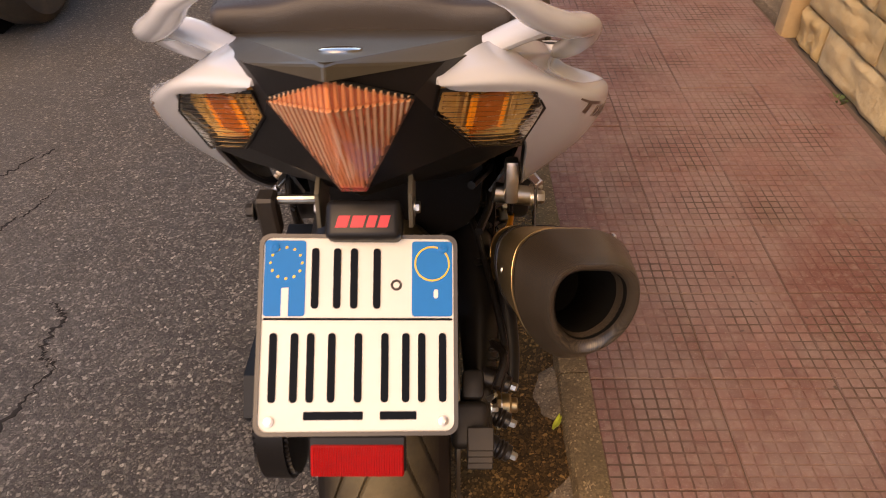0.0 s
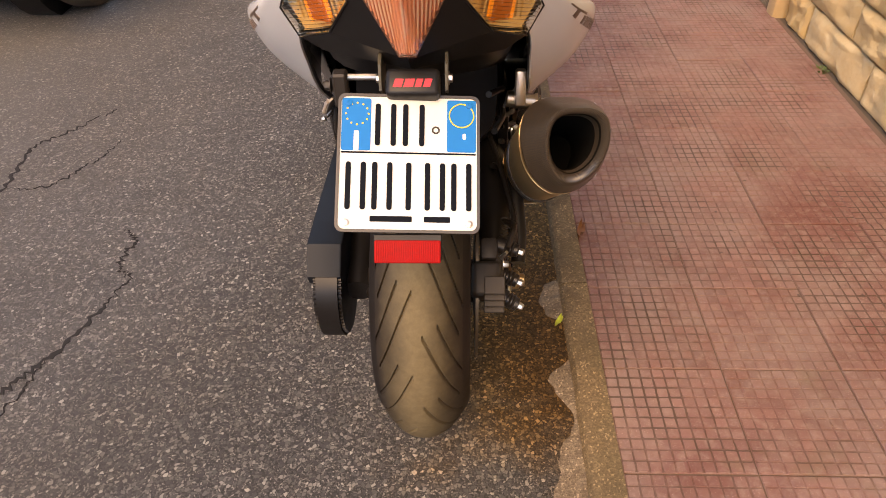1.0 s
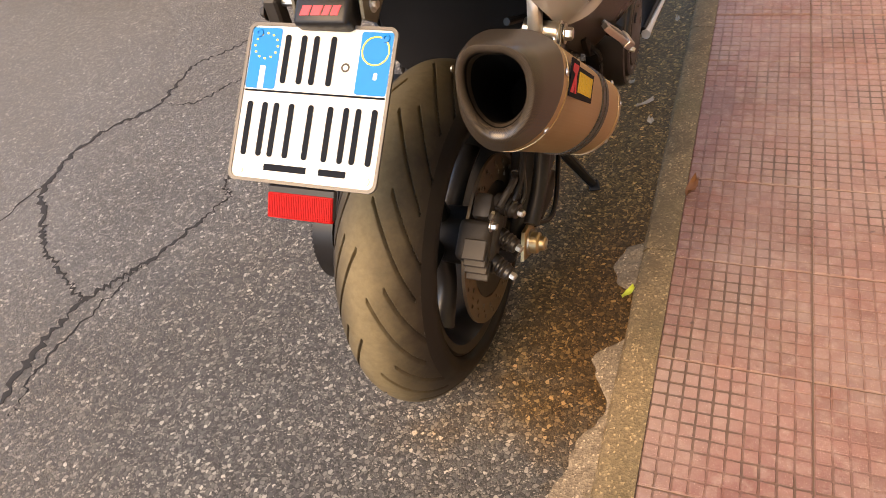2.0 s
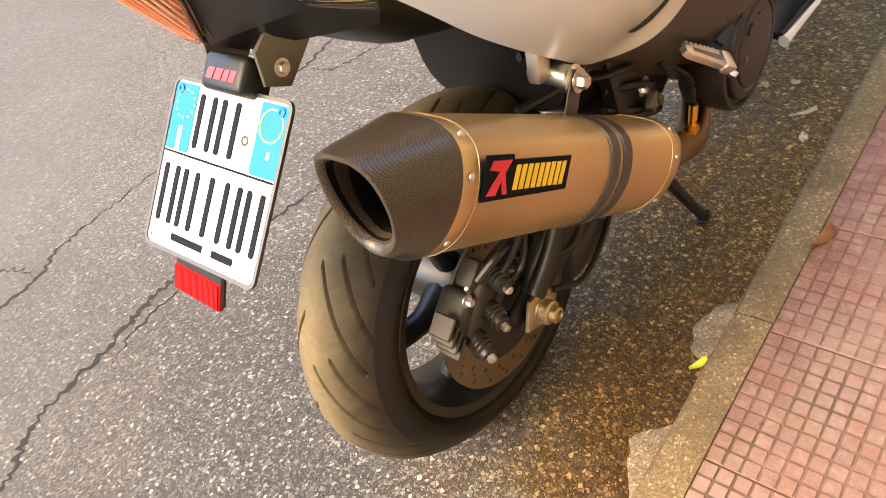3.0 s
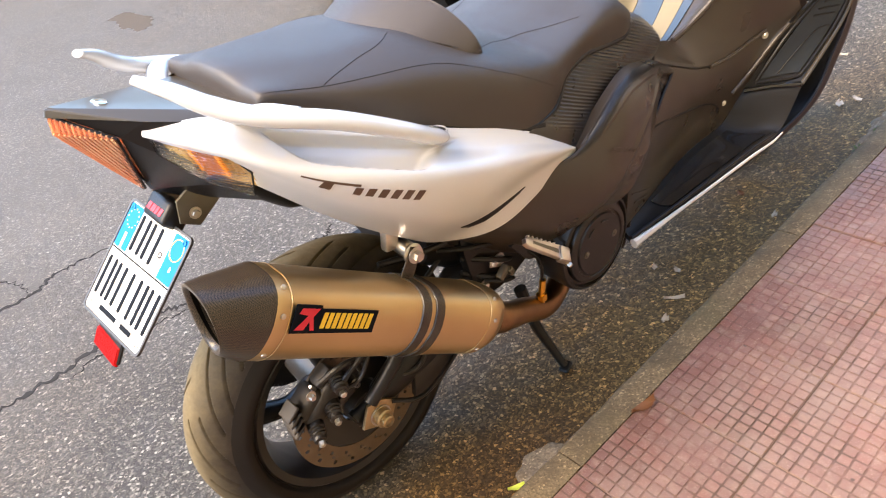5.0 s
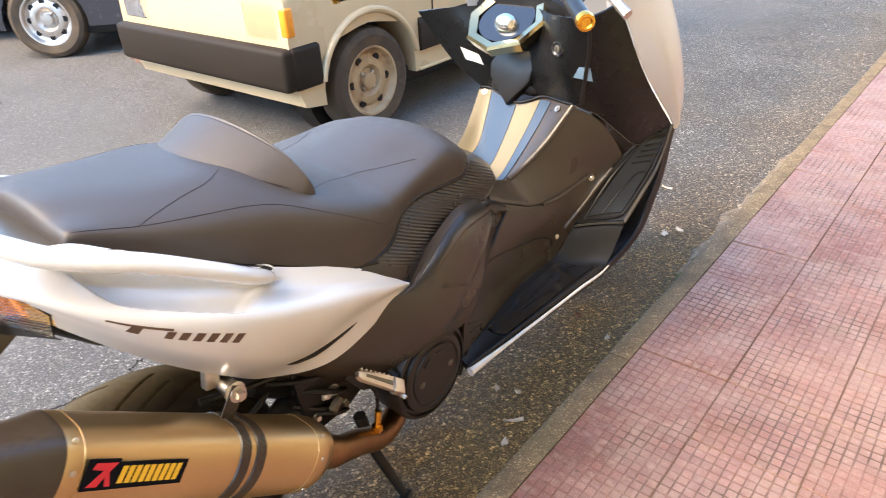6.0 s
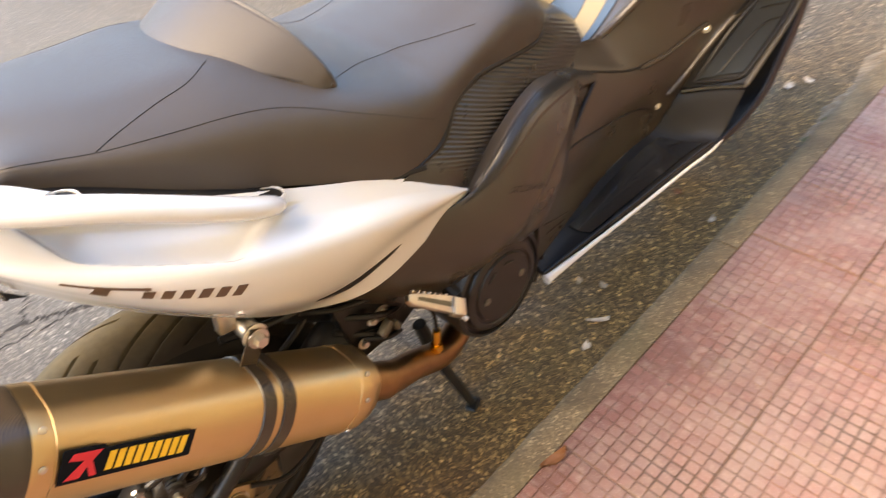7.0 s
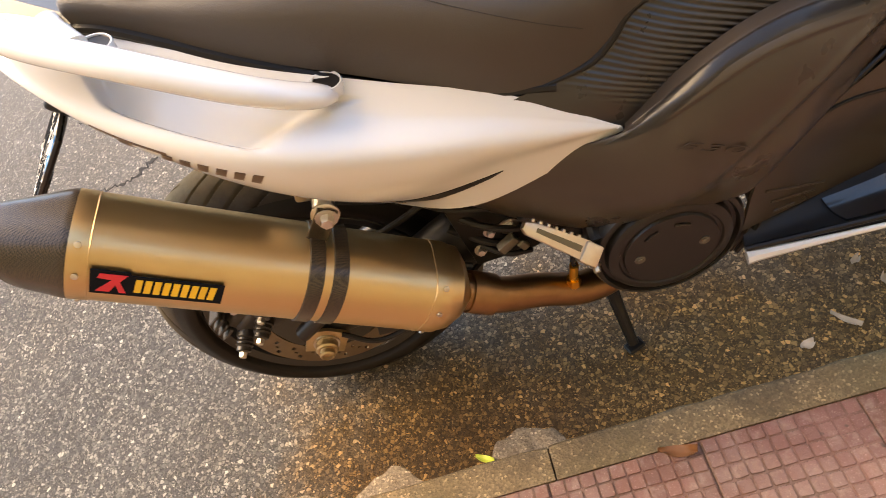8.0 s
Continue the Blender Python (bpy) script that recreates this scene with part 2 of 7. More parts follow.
M_CEMENT = aggregate_material("sandy_cement", (0.115, 0.085, 0.056), (0.25, 0.195, 0.13), (0.14, 0.10, 0.06))
M_WORN = aggregate_material("worn_pale_asphalt", (0.105, 0.097, 0.086), (0.185, 0.168, 0.145), (0.15, 0.135, 0.115))
M_CRACK = plain("crack_dirt", (0.014, 0.012, 0.011), 0.95, vary=0.3)
M_SOOT = plain("soot", (0.004, 0.0035, 0.003), 0.9, vary=0.3, shine=0.1)
M_SOIL = plain("dark_soil", (0.07, 0.055, 0.04), 0.95, vary=0.4, scale=40, relief=1.0)
M_WHITE = plain("pearl_white_paint", (0.62, 0.61, 0.60), 0.24, vary=0.02, scale=4, relief=0.0, coat=0.6)
M_DARK = plain("dark_plastic", (0.038, 0.029, 0.022), 0.30, vary=0.15, scale=12, grain=900, relief=0.25)
M_SHOULDER = plain("shoulder_gloss", (0.034, 0.030, 0.028), 0.30, vary=0.1, scale=12, relief=0.03, coat=0.25)
M_TAIL = plain("dark_satin_paint", (0.060, 0.049, 0.033), 0.36, vary=0.1, scale=8, relief=0.03, coat=0.2)
M_BLACK = plain("black_plastic", (0.010, 0.009, 0.009), 0.40, vary=0.2, scale=20, grain=700, relief=0.2, shine=0.28)
M_CASE = plain("black_casing", (0.014, 0.012, 0.011), 0.34, vary=0.2, scale=30, grain=600, relief=0.25, shine=0.35)
M_MAT = plain("blue_black_rubber", (0.012, 0.016, 0.022), 0.42, vary=0.2, scale=40, relief=0.3, shine=0.4)
M_SHIELD = plain("black_satin_shield", (0.007, 0.007, 0.007), 0.28, vary=0.15, scale=20, grain=700, relief=0.08, shine=0.25)
M_GLOSS = plain("gloss_black", (0.010, 0.010, 0.011), 0.14, vary=0.1, relief=0.0, coat=0.5)
M_SEAT = plain("black_vinyl", (0.047, 0.037, 0.030), 0.46, vary=0.12, scale=6, grain=1100, relief=0.6)
M_SEAM = plain("seam_thread", (0.022, 0.018, 0.016), 0.7)
M_RUBBER = tyre_material()
M_SIDEWALL = plain("tyre_sidewall", (0.011, 0.0085, 0.007), 0.50, vary=0.2, scale=18, grain=400, relief=0.2, shine=0.2)
M_RIM = plain("black_rim", (0.018, 0.016, 0.015), 0.35, vary=0.2, scale=20, relief=0.05)
M_STEEL = plain("zinc_steel", (0.55, 0.52, 0.48), 0.32, 1.0, vary=0.15, scale=60, relief=0.1)
M_DISC = plain("rusty_brake_disc", (0.185, 0.140, 0.095), 0.45, 0.8, vary=0.3, scale=30, relief=0.1)
M_GREY = plain("grey_alloy", (0.026, 0.022, 0.019), 0.55, 0.25, vary=0.3, scale=40, relief=0.3, dirt=(0.060, 0.042, 0.027))
M_BRASSY = plain("dull_gold_alloy", (0.42, 0.32, 0.18), 0.36, 0.9, vary=0.25, scale=60, relief=0.2, dirt=(0.10, 0.07, 0.04))
M_BRACKET = plain("satin_bracket", (0.13, 0.115, 0.085), 0.42, 0.5, vary=0.15, scale=40, relief=0.1)
M_ALU = plain("bare_aluminium", (0.62, 0.56, 0.50), 0.38, 1.0, vary=0.2, scale=50, relief=0.2)
M_PIPE = plain("heat_browned_pipe", (0.26, 0.15, 0.075), 0.4, 1.0, vary=0.35, scale=25, relief=0.2)
M_TI = titanium_material()
M_CARBON = carbon_material("carbon_fibre_cap", 800, 0.30)
M_CARBON_TRIM = plain("carbon_look_trim", (0.024, 0.019, 0.016), 0.30, vary=0.12, scale=30, grain=1500, relief=0.08)
M_PLATE = plain("white_plate", (0.70, 0.68, 0.62), 0.45, vary=0.04, scale=40, relief=0.0, shine=0.2)
M_BLUE = plain("plate_blue", (0.0002, 0.165, 0.47), 0.5, vary=0.05, relief=0.0, shine=0.15)
M_INK = plain("dark_ink", (0.003, 0.005, 0.009), 0.6, shine=0.08)
M_YELLOW = plain("yellow_ink", (0.80, 0.50, 0.03), 0.5)
M_RED = plain("red_reflector", (0.36, 0.005, 0.005), 0.45, vary=0.35, scale=160, relief=0.0, shine=0.10)
M_REDINK = plain("red_ink", (0.62, 0.02, 0.04), 0.5)
M_LOGO = plain("bronze_lettering", (0.11, 0.07, 0.05), 0.4, 0.4)
M_AMBER = plain("amber_bulb", (0.80, 0.27, 0.015), 0.25, vary=0.2, relief=0.0, coat=0.5)
M_CHROME = plain("chrome", (0.75, 0.73, 0.70), 0.12, 1.0, vary=0.06, scale=30, relief=0.0)
M_GOLD = plain("gold_anodised", (0.80, 0.42, 0.06), 0.28, 1.0, vary=0.1)
M_BELT = plain("blue_grey_plastic", (0.011, 0.014, 0.019), 0.50, vary=0.15, scale=10, relief=0.15, shine=0.2)
M_LENS = lens_material("clear_lens", (0.99, 0.95, 0.86), 1.0)
M_LENS.node_tree.nodes["Principled BSDF"].inputs["IOR"].default_value = 1.2
M_REDLENS = lens_material("red_lens", (0.95, 0.42, 0.27), 0.88, 0.05)
M_PINKLENS = lens_material("pale_lens_rib", (0.99, 0.60, 0.36), 0.50, 0.08)
# cream and blue reflections on the dark centre panel, put into base colour
M_WALL_SHEEN = plain("painted_wall_sheen", (0.20, 0.165, 0.10), 0.50, 0.0, vary=0.08, scale=8, relief=0.2, shine=0.3)
M_SKY_SHEEN = plain("painted_sky_sheen", (0.042, 0.070, 0.118), 0.50, 0.0, vary=0.08, scale=8, relief=0.2, shine=0.3)
M_CREAM = plain("cream_white_car_paint", (0.56, 0.43, 0.25), 0.30, vary=0.06, scale=3, relief=0.0, coat=0.4, dirt=(0.42, 0.33, 0.20), dirt_amount=0.5)
M_GREYCAR = plain("silver_grey_car_paint", (0.42, 0.43, 0.40), 0.3, 0.2, vary=0.05, relief=0.0, coat=0.5)
M_DARKCAR = plain("dark_car_paint", (0.03, 0.03, 0.035), 0.25, vary=0.05, relief=0.0, coat=0.5)
M_GLASS = plain("tinted_glass", (0.02, 0.025, 0.025), 0.06, vary=0.02, relief=0.0)
M_WHEELPAINT = plain("dirty_white_wheel", (0.40, 0.28, 0.15), 0.5, 0.0, vary=0.25, scale=18, relief=0.2, dirt=(0.22, 0.10, 0.04), dirt_amount=0.8)
M_PAPER = plain("paper_scrap", (0.50, 0.42, 0.33), 0.85, vary=0.3, scale=60, shine=0.2)
M_LEAFY = plain("yellow_green_leaf", (0.42, 0.47, 0.05), 0.5, vary=0.2, scale=120)
M_LEAFB = plain("brown_leaf", (0.15, 0.058, 0.017), 0.6, vary=0.3, scale=120)
M_PLANT = plain("weed_green", (0.07, 0.11, 0.025), 0.6, vary=0.3, scale=200)
M_BRICK = plain("brown_brick", (0.16, 0.085, 0.06), 0.8, vary=0.3, scale=30, relief=0.5)
M_PLASTER = plain("ochre_plaster", (0.55, 0.42, 0.26), 0.9, vary=0.15, scale=1.2, relief=0.6)
M_WOOD = plain("pale_wood", (0.50, 0.36, 0.19), 0.6, vary=0.2, scale=20, relief=0.3)
M_STICKER = plain("pale_blue_sticker", (0.22, 0.33, 0.44), 0.5, shine=0.3)
M_DUSTY = plain("dusty_tyre", (0.060, 0.042, 0.026), 0.85, vary=0.3, scale=14, grain=300, relief=0.3, dirt=(0.13, 0.085, 0.045), dirt_amount=0.7)
M_BAND = plain("dark_cladding", (0.022, 0.016, 0.011), 0.6, vary=0.3, scale=6, relief=0.3, shine=0.15)


# ---- mesh helpers ----
def part(name, bm, material, parent=None, label="", smooth=35):
    """Links a bmesh as one mesh object under parent."""
    bmesh.ops.recalc_face_normals(bm, faces=bm.faces)
    me = bpy.data.meshes.new(name)
    bm.to_mesh(me)
    bm.free()
    me.materials.append(material)
    if smooth:
        me.shade_smooth()
        me.set_sharp_from_angle(angle=radians(smooth))
    ob = new(name, me)
    if parent:
        ob.parent = parent
        ob.matrix_parent_inverse = parent.matrix_world.inverted()
    if label:
        ob["label"] = label
    return ob


def empty(name, at, label, category, group="", kind="", parent=None):
    ob = new(name)
    ob.matrix_world = Matrix.Translation(at)
    ob.empty_display_size = 0.1
    tagged(ob, label, category, group, kind)
    return ob


def cr(p0, p1, p2, p3, t):
    return 0.5 * ((2 * p1) + (p2 - p0) * t + (2 * p0 - 5 * p1 + 4 * p2 - p3) * t * t + (3 * p1 - p0 - 3 * p2 + p3) * t ** 3)


def curve_at(pts, u):
    """A smooth curve through pts, u from 0 to 1."""
    n = len(pts) - 1
    f = min(max(u, 0.0), 1.0) * n
    i = min(int(f), n - 1)
    a = pts[i - 1] if i else pts[0] * 2 - pts[1]
    d = pts[i + 2] if i + 2 <= n else pts[n] * 2 - pts[n - 1]
    return cr(a, pts[i], pts[i + 1], d, f - i)


def ease(x):
    """0 below 0, 1 above 1, smooth between."""
    x = min(max(x, 0.0), 1.0)
    return x * x * (3 - 2 * x)


class Net:
    """A smooth surface through a small net of points."""

    def __init__(self, rows, sign=1):
        self.rows = [[Vector(p) for p in r] for r in rows]
        self.sign = sign

    def at(self, u, v):
        return curve_at([curve_at(r, u) for r in self.rows], v)

    def normal(self, u, v):
        e = 0.01
        a = self.at(min(u + e, 1), v) - self.at(max(u - e, 0), v)
        b = self.at(u, min(v + e, 1)) - self.at(u, max(v - e, 0))
        return a.cross(b).normalized() * self.sign

    def sheet(self, nu=24, nv=12, thick=0.004, u=(0, 1), v=(0, 1), lift=0.0, dent=None):
        """A solid sheet of that thickness; lift moves it along the normal."""
        bm = bmesh.new()
        grids = []
        for off in (lift, lift - thick):
            g = []
            for j in range(nv + 1):
                row = []
                for i in range(nu + 1):
                    p, q = u[0] + (u[1] - u[0]) * i / nu, v[0] + (v[1] - v[0]) * j / nv
                    row.append(bm.verts.new(self.at(p, q) + self.normal(p, q) * (off - (dent(p, q) if dent else 0.0))))
                g.append(row)
            grids.append(g)
        for g in grids:
            for j in range(nv):
                for i in range(nu):
                    bm.faces.new((g[j][i], g[j][i + 1], g[j + 1][i + 1], g[j + 1][i]))
        a, b = grids
        rim = [(j, 0) for j in range(nv)] + [(nv, i) for i in range(nu)] + [(j, nu) for j in range(nv, 0, -1)] + [(0, i) for i in range(nu, 0, -1)]
        for k in range(len(rim)):
            (j, i), (q, p) = rim[k], rim[(k + 1) % len(rim)]
            bm.faces.new((a[j][i], a[q][p], b[q][p], b[j][i]))
        return bm

    def strip(self, band, nu, nv, thick):
        """A thin piece on the surface between two lines; band holds (u, v above, v below)."""
        pts = [Vector(p) for p in band]

        def inside(i, j):
            c = curve_at(pts, i / nu)
            return c.x, c.y + (c.z - c.y) * j / nv

        bm = bmesh.new()
        top = [[bm.verts.new(self.at(*inside(i, j)) + self.normal(*inside(i, j)) * (thick if 0 < j < nv and 0 < i < nu else -thick)) for i in range(nu + 1)] for j in range(nv + 1)]
        for j in range(nv):
            for i in range(nu):
                bm.faces.new((top[j][i], top[j][i + 1], top[j + 1][i + 1], top[j + 1][i]))
        bmesh.ops.solidify(bm, geom=bm.faces[:], thickness=-0.001)
        return bm


def loft(rings, caps=True):
    """A skin over closed rings of equal count."""
    bm = bmesh.new()
    vs = [[bm.verts.new(p) for p in r] for r in rings]
    n = len(vs[0])
    for a, b in zip(vs, vs[1:]):
        for i in range(n):
            bm.faces.new((a[i], a[(i + 1) % n], b[(i + 1) % n], b[i]))
    if caps:
        bm.faces.new(vs[0])
        bm.faces.new(vs[-1])
    return bm


def super_ring(c, w, h, y, n=28, e=2.6):
    """A rounded ring in the plane of y, w and h being the half sizes."""
    out = []
    for k in range(n):
        a = 2 * math.pi * k / n
        ca, sa = math.cos(a), math.sin(a)
        out.append(Vector((c[0] + w * math.copysign(abs(ca) ** (2 / e), ca), y, c[1] + h * math.copysign(abs(sa) ** (2 / e), sa))))
    return out


def tube(pts, radii, n=12, steps=8, flat=1.0, up=(0, 0, 1), caps=True):
    """A round or flattened bar along a smooth path."""
    pts = [Vector(p) for p in pts]
    total = (len(pts) - 1) * steps
    radii = [Vector((r, 0, 0)) for r in (radii if isinstance(radii, (list, tuple)) else [radii] * len(pts))]
    rings = []
    for k in range(total + 1):
        u = k / total
        p = curve_at(pts, u)
        d = (curve_at(pts, min(u + 0.01, 1)) - curve_at(pts, max(u - 0.01, 0))).normalized()
        side = d.cross(Vector(up)).normalized()
        top = side.cross(d).normalized()
        r = curve_at(radii, u).x
        rings.append([p + side * (r * math.cos(2 * math.pi * i / n)) + top * (r * flat * math.sin(2 * math.pi * i / n)) for i in range(n)])
    return loft(rings, caps)


def lathe(profile, n=48, m=None, closed=False, caps=True):
    """Turns (radius, along) pairs round the x axis."""
    bm = bmesh.new()
    rings = [[bm.verts.new((x, r * math.cos(2 * math.pi * k / n), r * math.sin(2 * math.pi * k / n))) for k in range(n)] for r, x in profile]
    pairs = list(zip(rings, rings[1:])) + ([(rings[-1], rings[0])] if closed else [])
    for a, b in pairs:
        for k in range(n):
            bm.faces.new((a[k], a[(k + 1) % n], b[(k + 1) % n], b[k]))
    if caps and not closed:
        for r, (rad, _) in ((rings[0], profile[0]), (rings[-1], profile[-1])):
            if rad > 1e-4:
                bm.faces.new(r)
    if m is not None:
        bm.transform(m)
    return bm


def box(sx, sy, sz, m=None, bevel=0.0, seg=2):
    bm = bmesh.new()
    bmesh.ops.create_cube(bm, size=1.0)
    bm.transform(Matrix.Diagonal((sx, sy, sz, 1)))
    if bevel:
        bmesh.ops.bevel(bm, geom=bm.edges[:], offset=bevel, segments=seg, profile=0.5, affect="EDGES")
    if m is not None:
        bm.transform(m)
    return bm


def prism(outline, depth, m=None, bevel=0.0):
    """An outline in x, y drawn out along z, from 0 to depth."""
    bm = bmesh.new()
    lo = [bm.verts.new((x, y, 0)) for x, y in outline]
    hi = [bm.verts.new((x, y, depth)) for x, y in outline]
    n = len(lo)
    bm.faces.new(lo[::-1])
    top = bm.faces.new(hi)
    for i in range(n):
        bm.faces.new((lo[i], lo[(i + 1) % n], hi[(i + 1) % n], hi[i]))
    if bevel:
        bmesh.ops.bevel(bm, geom=top.edges[:], offset=bevel, segments=2, profile=0.5, affect="EDGES")
    if m is not None:
        bm.transform(m)
    return bm


def joined(*parts):
    """One bmesh out of several pieces of the same part."""
    out = bmesh.new()
    for b in parts:
        me = bpy.data.meshes.new("scratch")
        b.to_mesh(me)
        b.free()
        out.from_mesh(me)
        bpy.data.meshes.remove(me)
    return out


def bolt(at, direction, r=0.007, h=0.006):
    """A hexagon head with a washer, pointing along direction."""
    d = Vector(direction).normalized()
    m = Matrix.Translation(at) @ d.to_track_quat("X", "Z").to_matrix().to_4x4()
    return joined(lathe([(r * 1.5, 0), (r * 1.5, 0.0015)], 16, m), lathe([(r, 0.0012), (r, h * 0.8), (r * 0.8, h)], 6, m))


def frame_of(o, x, z):
    """The matrix with its origin at o, its x axis along x and z near z."""
    x = Vector(x).normalized()
    y = Vector(z).cross(x).normalized()
    z = x.cross(y)
    m = Matrix((x, y, z)).transposed().to_4x4()
    m.translation = o
    return m


def snap(ob, pts, lift=0.0, n=24, core=None):
    """A smooth line through pts, laid on the surface of ob."""
    me = ob.data
    mw = ob.matrix_world
    tree = BVHTree.FromPolygons([mw @ v.co for v in me.vertices], [tuple(p.vertices) for p in me.polygons])
    out = []
    pts = [Vector(p) for p in pts]
    for k in range(n + 1):
        p = curve_at(pts, k / n)
        hit, normal, _, _ = tree.find_nearest(p)
        if core:
            out_way = Vector((p.x - core[0], 0, p.z - core[1])).normalized()
            shot = tree.ray_cast(p + out_way * 0.15, -out_way)
            if shot[0] is not None:
                hit, normal = shot[0], shot[1]
                normal = normal if normal.dot(out_way) > 0 else -normal
        out.append(hit + normal * lift)
    return out


# ---- the setting ----
def ground():
    bm = bmesh.new()
    xs = [-120, -30, -8, -3, -1.5, 0, 0.372, 1.5, 8, 60]
    ys = [-120, -20, -4, 0, 2, 4, 8, 30, 120]
    g = [[bm.verts.new((x, y, 0)) for x in xs] for y in ys]
    for j in range(len(ys) - 1):
        for i in range(len(xs) - 1):
            bm.faces.new((g[j][i], g[j][i + 1], g[j + 1][i + 1], g[j + 1][i]))
    ob = part("road", bm, M_ASPHALT, smooth=0)
    tagged(ob, "worn grey asphalt road with coarse pale aggregate, cracks and damp gutter", "road", kind="structure")


def ragged(outline, z, name, material, label, category, jag=0.008, h=0.004, rnd=None):
    """A thin irregular patch lying on the ground, domed a little."""
    rnd = rnd or random.Random(5)
    pts = [Vector((x, y, 0)) for x, y in outline]
    m = 26
    n = len(pts) * m
    ring = []
    for k in range(n):
        f = k / m
        i = int(f)
        p = cr(pts[i - 1], pts[i], pts[(i + 1) % len(pts)], pts[(i + 2) % len(pts)], f - i)
        q = p * 9 + Vector((rnd.uniform(-0.02, 0.02), 3.0, 0))
        ring.append(p + Vector((noise.fractal(q, 0.6, 2.1, 6), noise.fractal(q + Vector((7, 2, 5)), 0.6, 2.1, 6), 0)) * jag * 1.6 + Vector((rnd.uniform(-0.2, 0.2), rnd.uniform(-0.2, 0.2), 0)) * jag)
    c = sum(ring, Vector()) / n
    bm = bmesh.new()
    loops = []
    for s, dz in ((1.0, -0.002), (0.985, h * 0.35), (0.93, h * 0.7), (0.8, h), (0.5, h * 1.05)):
        loop = [c + (p - c) * s for p in ring]
        for _ in range(0 if s > 0.95 else (6 if s > 0.9 else 30)):
            loop = [(loop[k - 1] + loop[k] * 2 + loop[(k + 1) % n]) / 4 for k in range(n)]
        loops.append([bm.verts.new(Vector((p.x, p.y, z + dz * (0.75 + 0.9 * noise.noise(p * 30)) if dz > 0 else z + dz))) for p in loop])
    for a, b in zip(loops, loops[1:]):
        for k in range(n):
            bm.faces.new((a[k], a[(k + 1) % n], b[(k + 1) % n], b[k]))
    top = bm.verts.new(c + Vector((0, 0, z + h)))
    for k in range(n):
        bm.faces.new((loops[-1][k], loops[-1][(k + 1) % n], top))
    ob = part(name, bm, material)
    return tagged(ob, label, category, kind="structure")


def crack(pts, width, rnd):
    """A jagged open crack: a dark ragged groove with crumbled lips."""
    pts = [Vector((x, y, 0)) for x, y in pts]
    n = (len(pts) - 1) * 16
    bm = bmesh.new()
    rows = []
    for k in range(n + 1):
        u = k / n
        p = curve_at(pts, u)
        d = (curve_at(pts, min(u + 0.02, 1)) - curve_at(pts, max(u - 0.02, 0))).normalized()
        s = Vector((-d.y, d.x, 0))
        p = p + s * rnd.uniform(-0.010, 0.010)
        w = width * rnd.uniform(0.25, 1.0) * (0.25 + 0.75 * math.sin(math.pi * min(max(u, 0.06), 0.94)))
        rows.append([bm.verts.new(p + s * o + Vector((0, 0, z))) for o, z in ((-w, 0.0008), (-w * 0.4, 0.0014), (w * 0.4, 0.0014), (w, 0.0008))])
    for a, b in zip(rows, rows[1:]):
        for i in range(3):
            bm.faces.new((a[i], a[i + 1], b[i + 1], b[i]))
    ob = part("road_crack", bm, M_CRACK, smooth=0)
    tagged(ob, "jagged dark crack running through the asphalt", "crack", "road cracks", "structure")


PAVE_Z = 0.022
KERB_X0, KERB_X1 = 0.306, 0.372
TILE = 0.25
ROW0 = 1.262
OCTAGON = ((-0.86, -1), (0.86, -1), (1, -0.86), (1, 0.86), (0.86, 1), (-0.86, 1), (-1, 0.86), (-1, -0.86))


def tile_mesh(rnd):
    """One cement tile with a 10 by 10 field of raised squares, in places worn almost level."""
    bm = bmesh.new()
    s = TILE - 0.0030
    base = box(s, s, 0.03, Matrix.Translation((0, 0, -0.0168)), 0.0008, 1)
    cells = [base]
    n = 10
    pitch = s / n
    seed = rnd.uniform(0, 90)
    for i in range(n):
        for j in range(n):
            x, y = (i + 0.5) * pitch - s / 2, (j + 0.5) * pitch - s / 2
            half = pitch * 0.462
            q = bmesh.new()
            wear = min(max(0.62 + 1.1 * noise.noise(Vector((x * 9, y * 9, seed))), 0.25), 1.0)
            h = -0.0018 + 0.0018 * wear + rnd.uniform(-0.0002, 0.0002)
            jig = [(rnd.uniform(-0.05, 0.05), rnd.uniform(-0.05, 0.05)) for _ in OCTAGON]
            lo = [q.verts.new((x + (a + da) * half, y + (b + db) * half, -0.0021)) for (a, b), (da, db) in zip(OCTAGON, jig)]
            hi = [q.verts.new((x + (a + da) * half * 0.90, y + (b + db) * half * 0.90, h)) for (a, b), (da, db) in zip(OCTAGON, jig)]
            q.faces.new(hi)
            for k in range(8):
                q.faces.new((lo[k], lo[(k + 1) % 8], hi[(k + 1) % 8], hi[k]))
            cells.append(q)
    out = joined(*cells)
    bmesh.ops.recalc_face_normals(out, faces=out.faces)
    for f in out.faces:
        c = f.calc_center_median()
        if (c.z < -0.0017 or abs(f.normal.z) < 0.85) and max(abs(c.x), abs(c.y)) < s / 2 - 0.002:
            f.material_index = 1
    me = bpy.data.meshes.new("pavement_tile")
    out.to_mesh(me)
    out.free()
    me.materials.append(M_TILE)
    me.materials.append(M_GROOVE)
    bm.free()
    return me


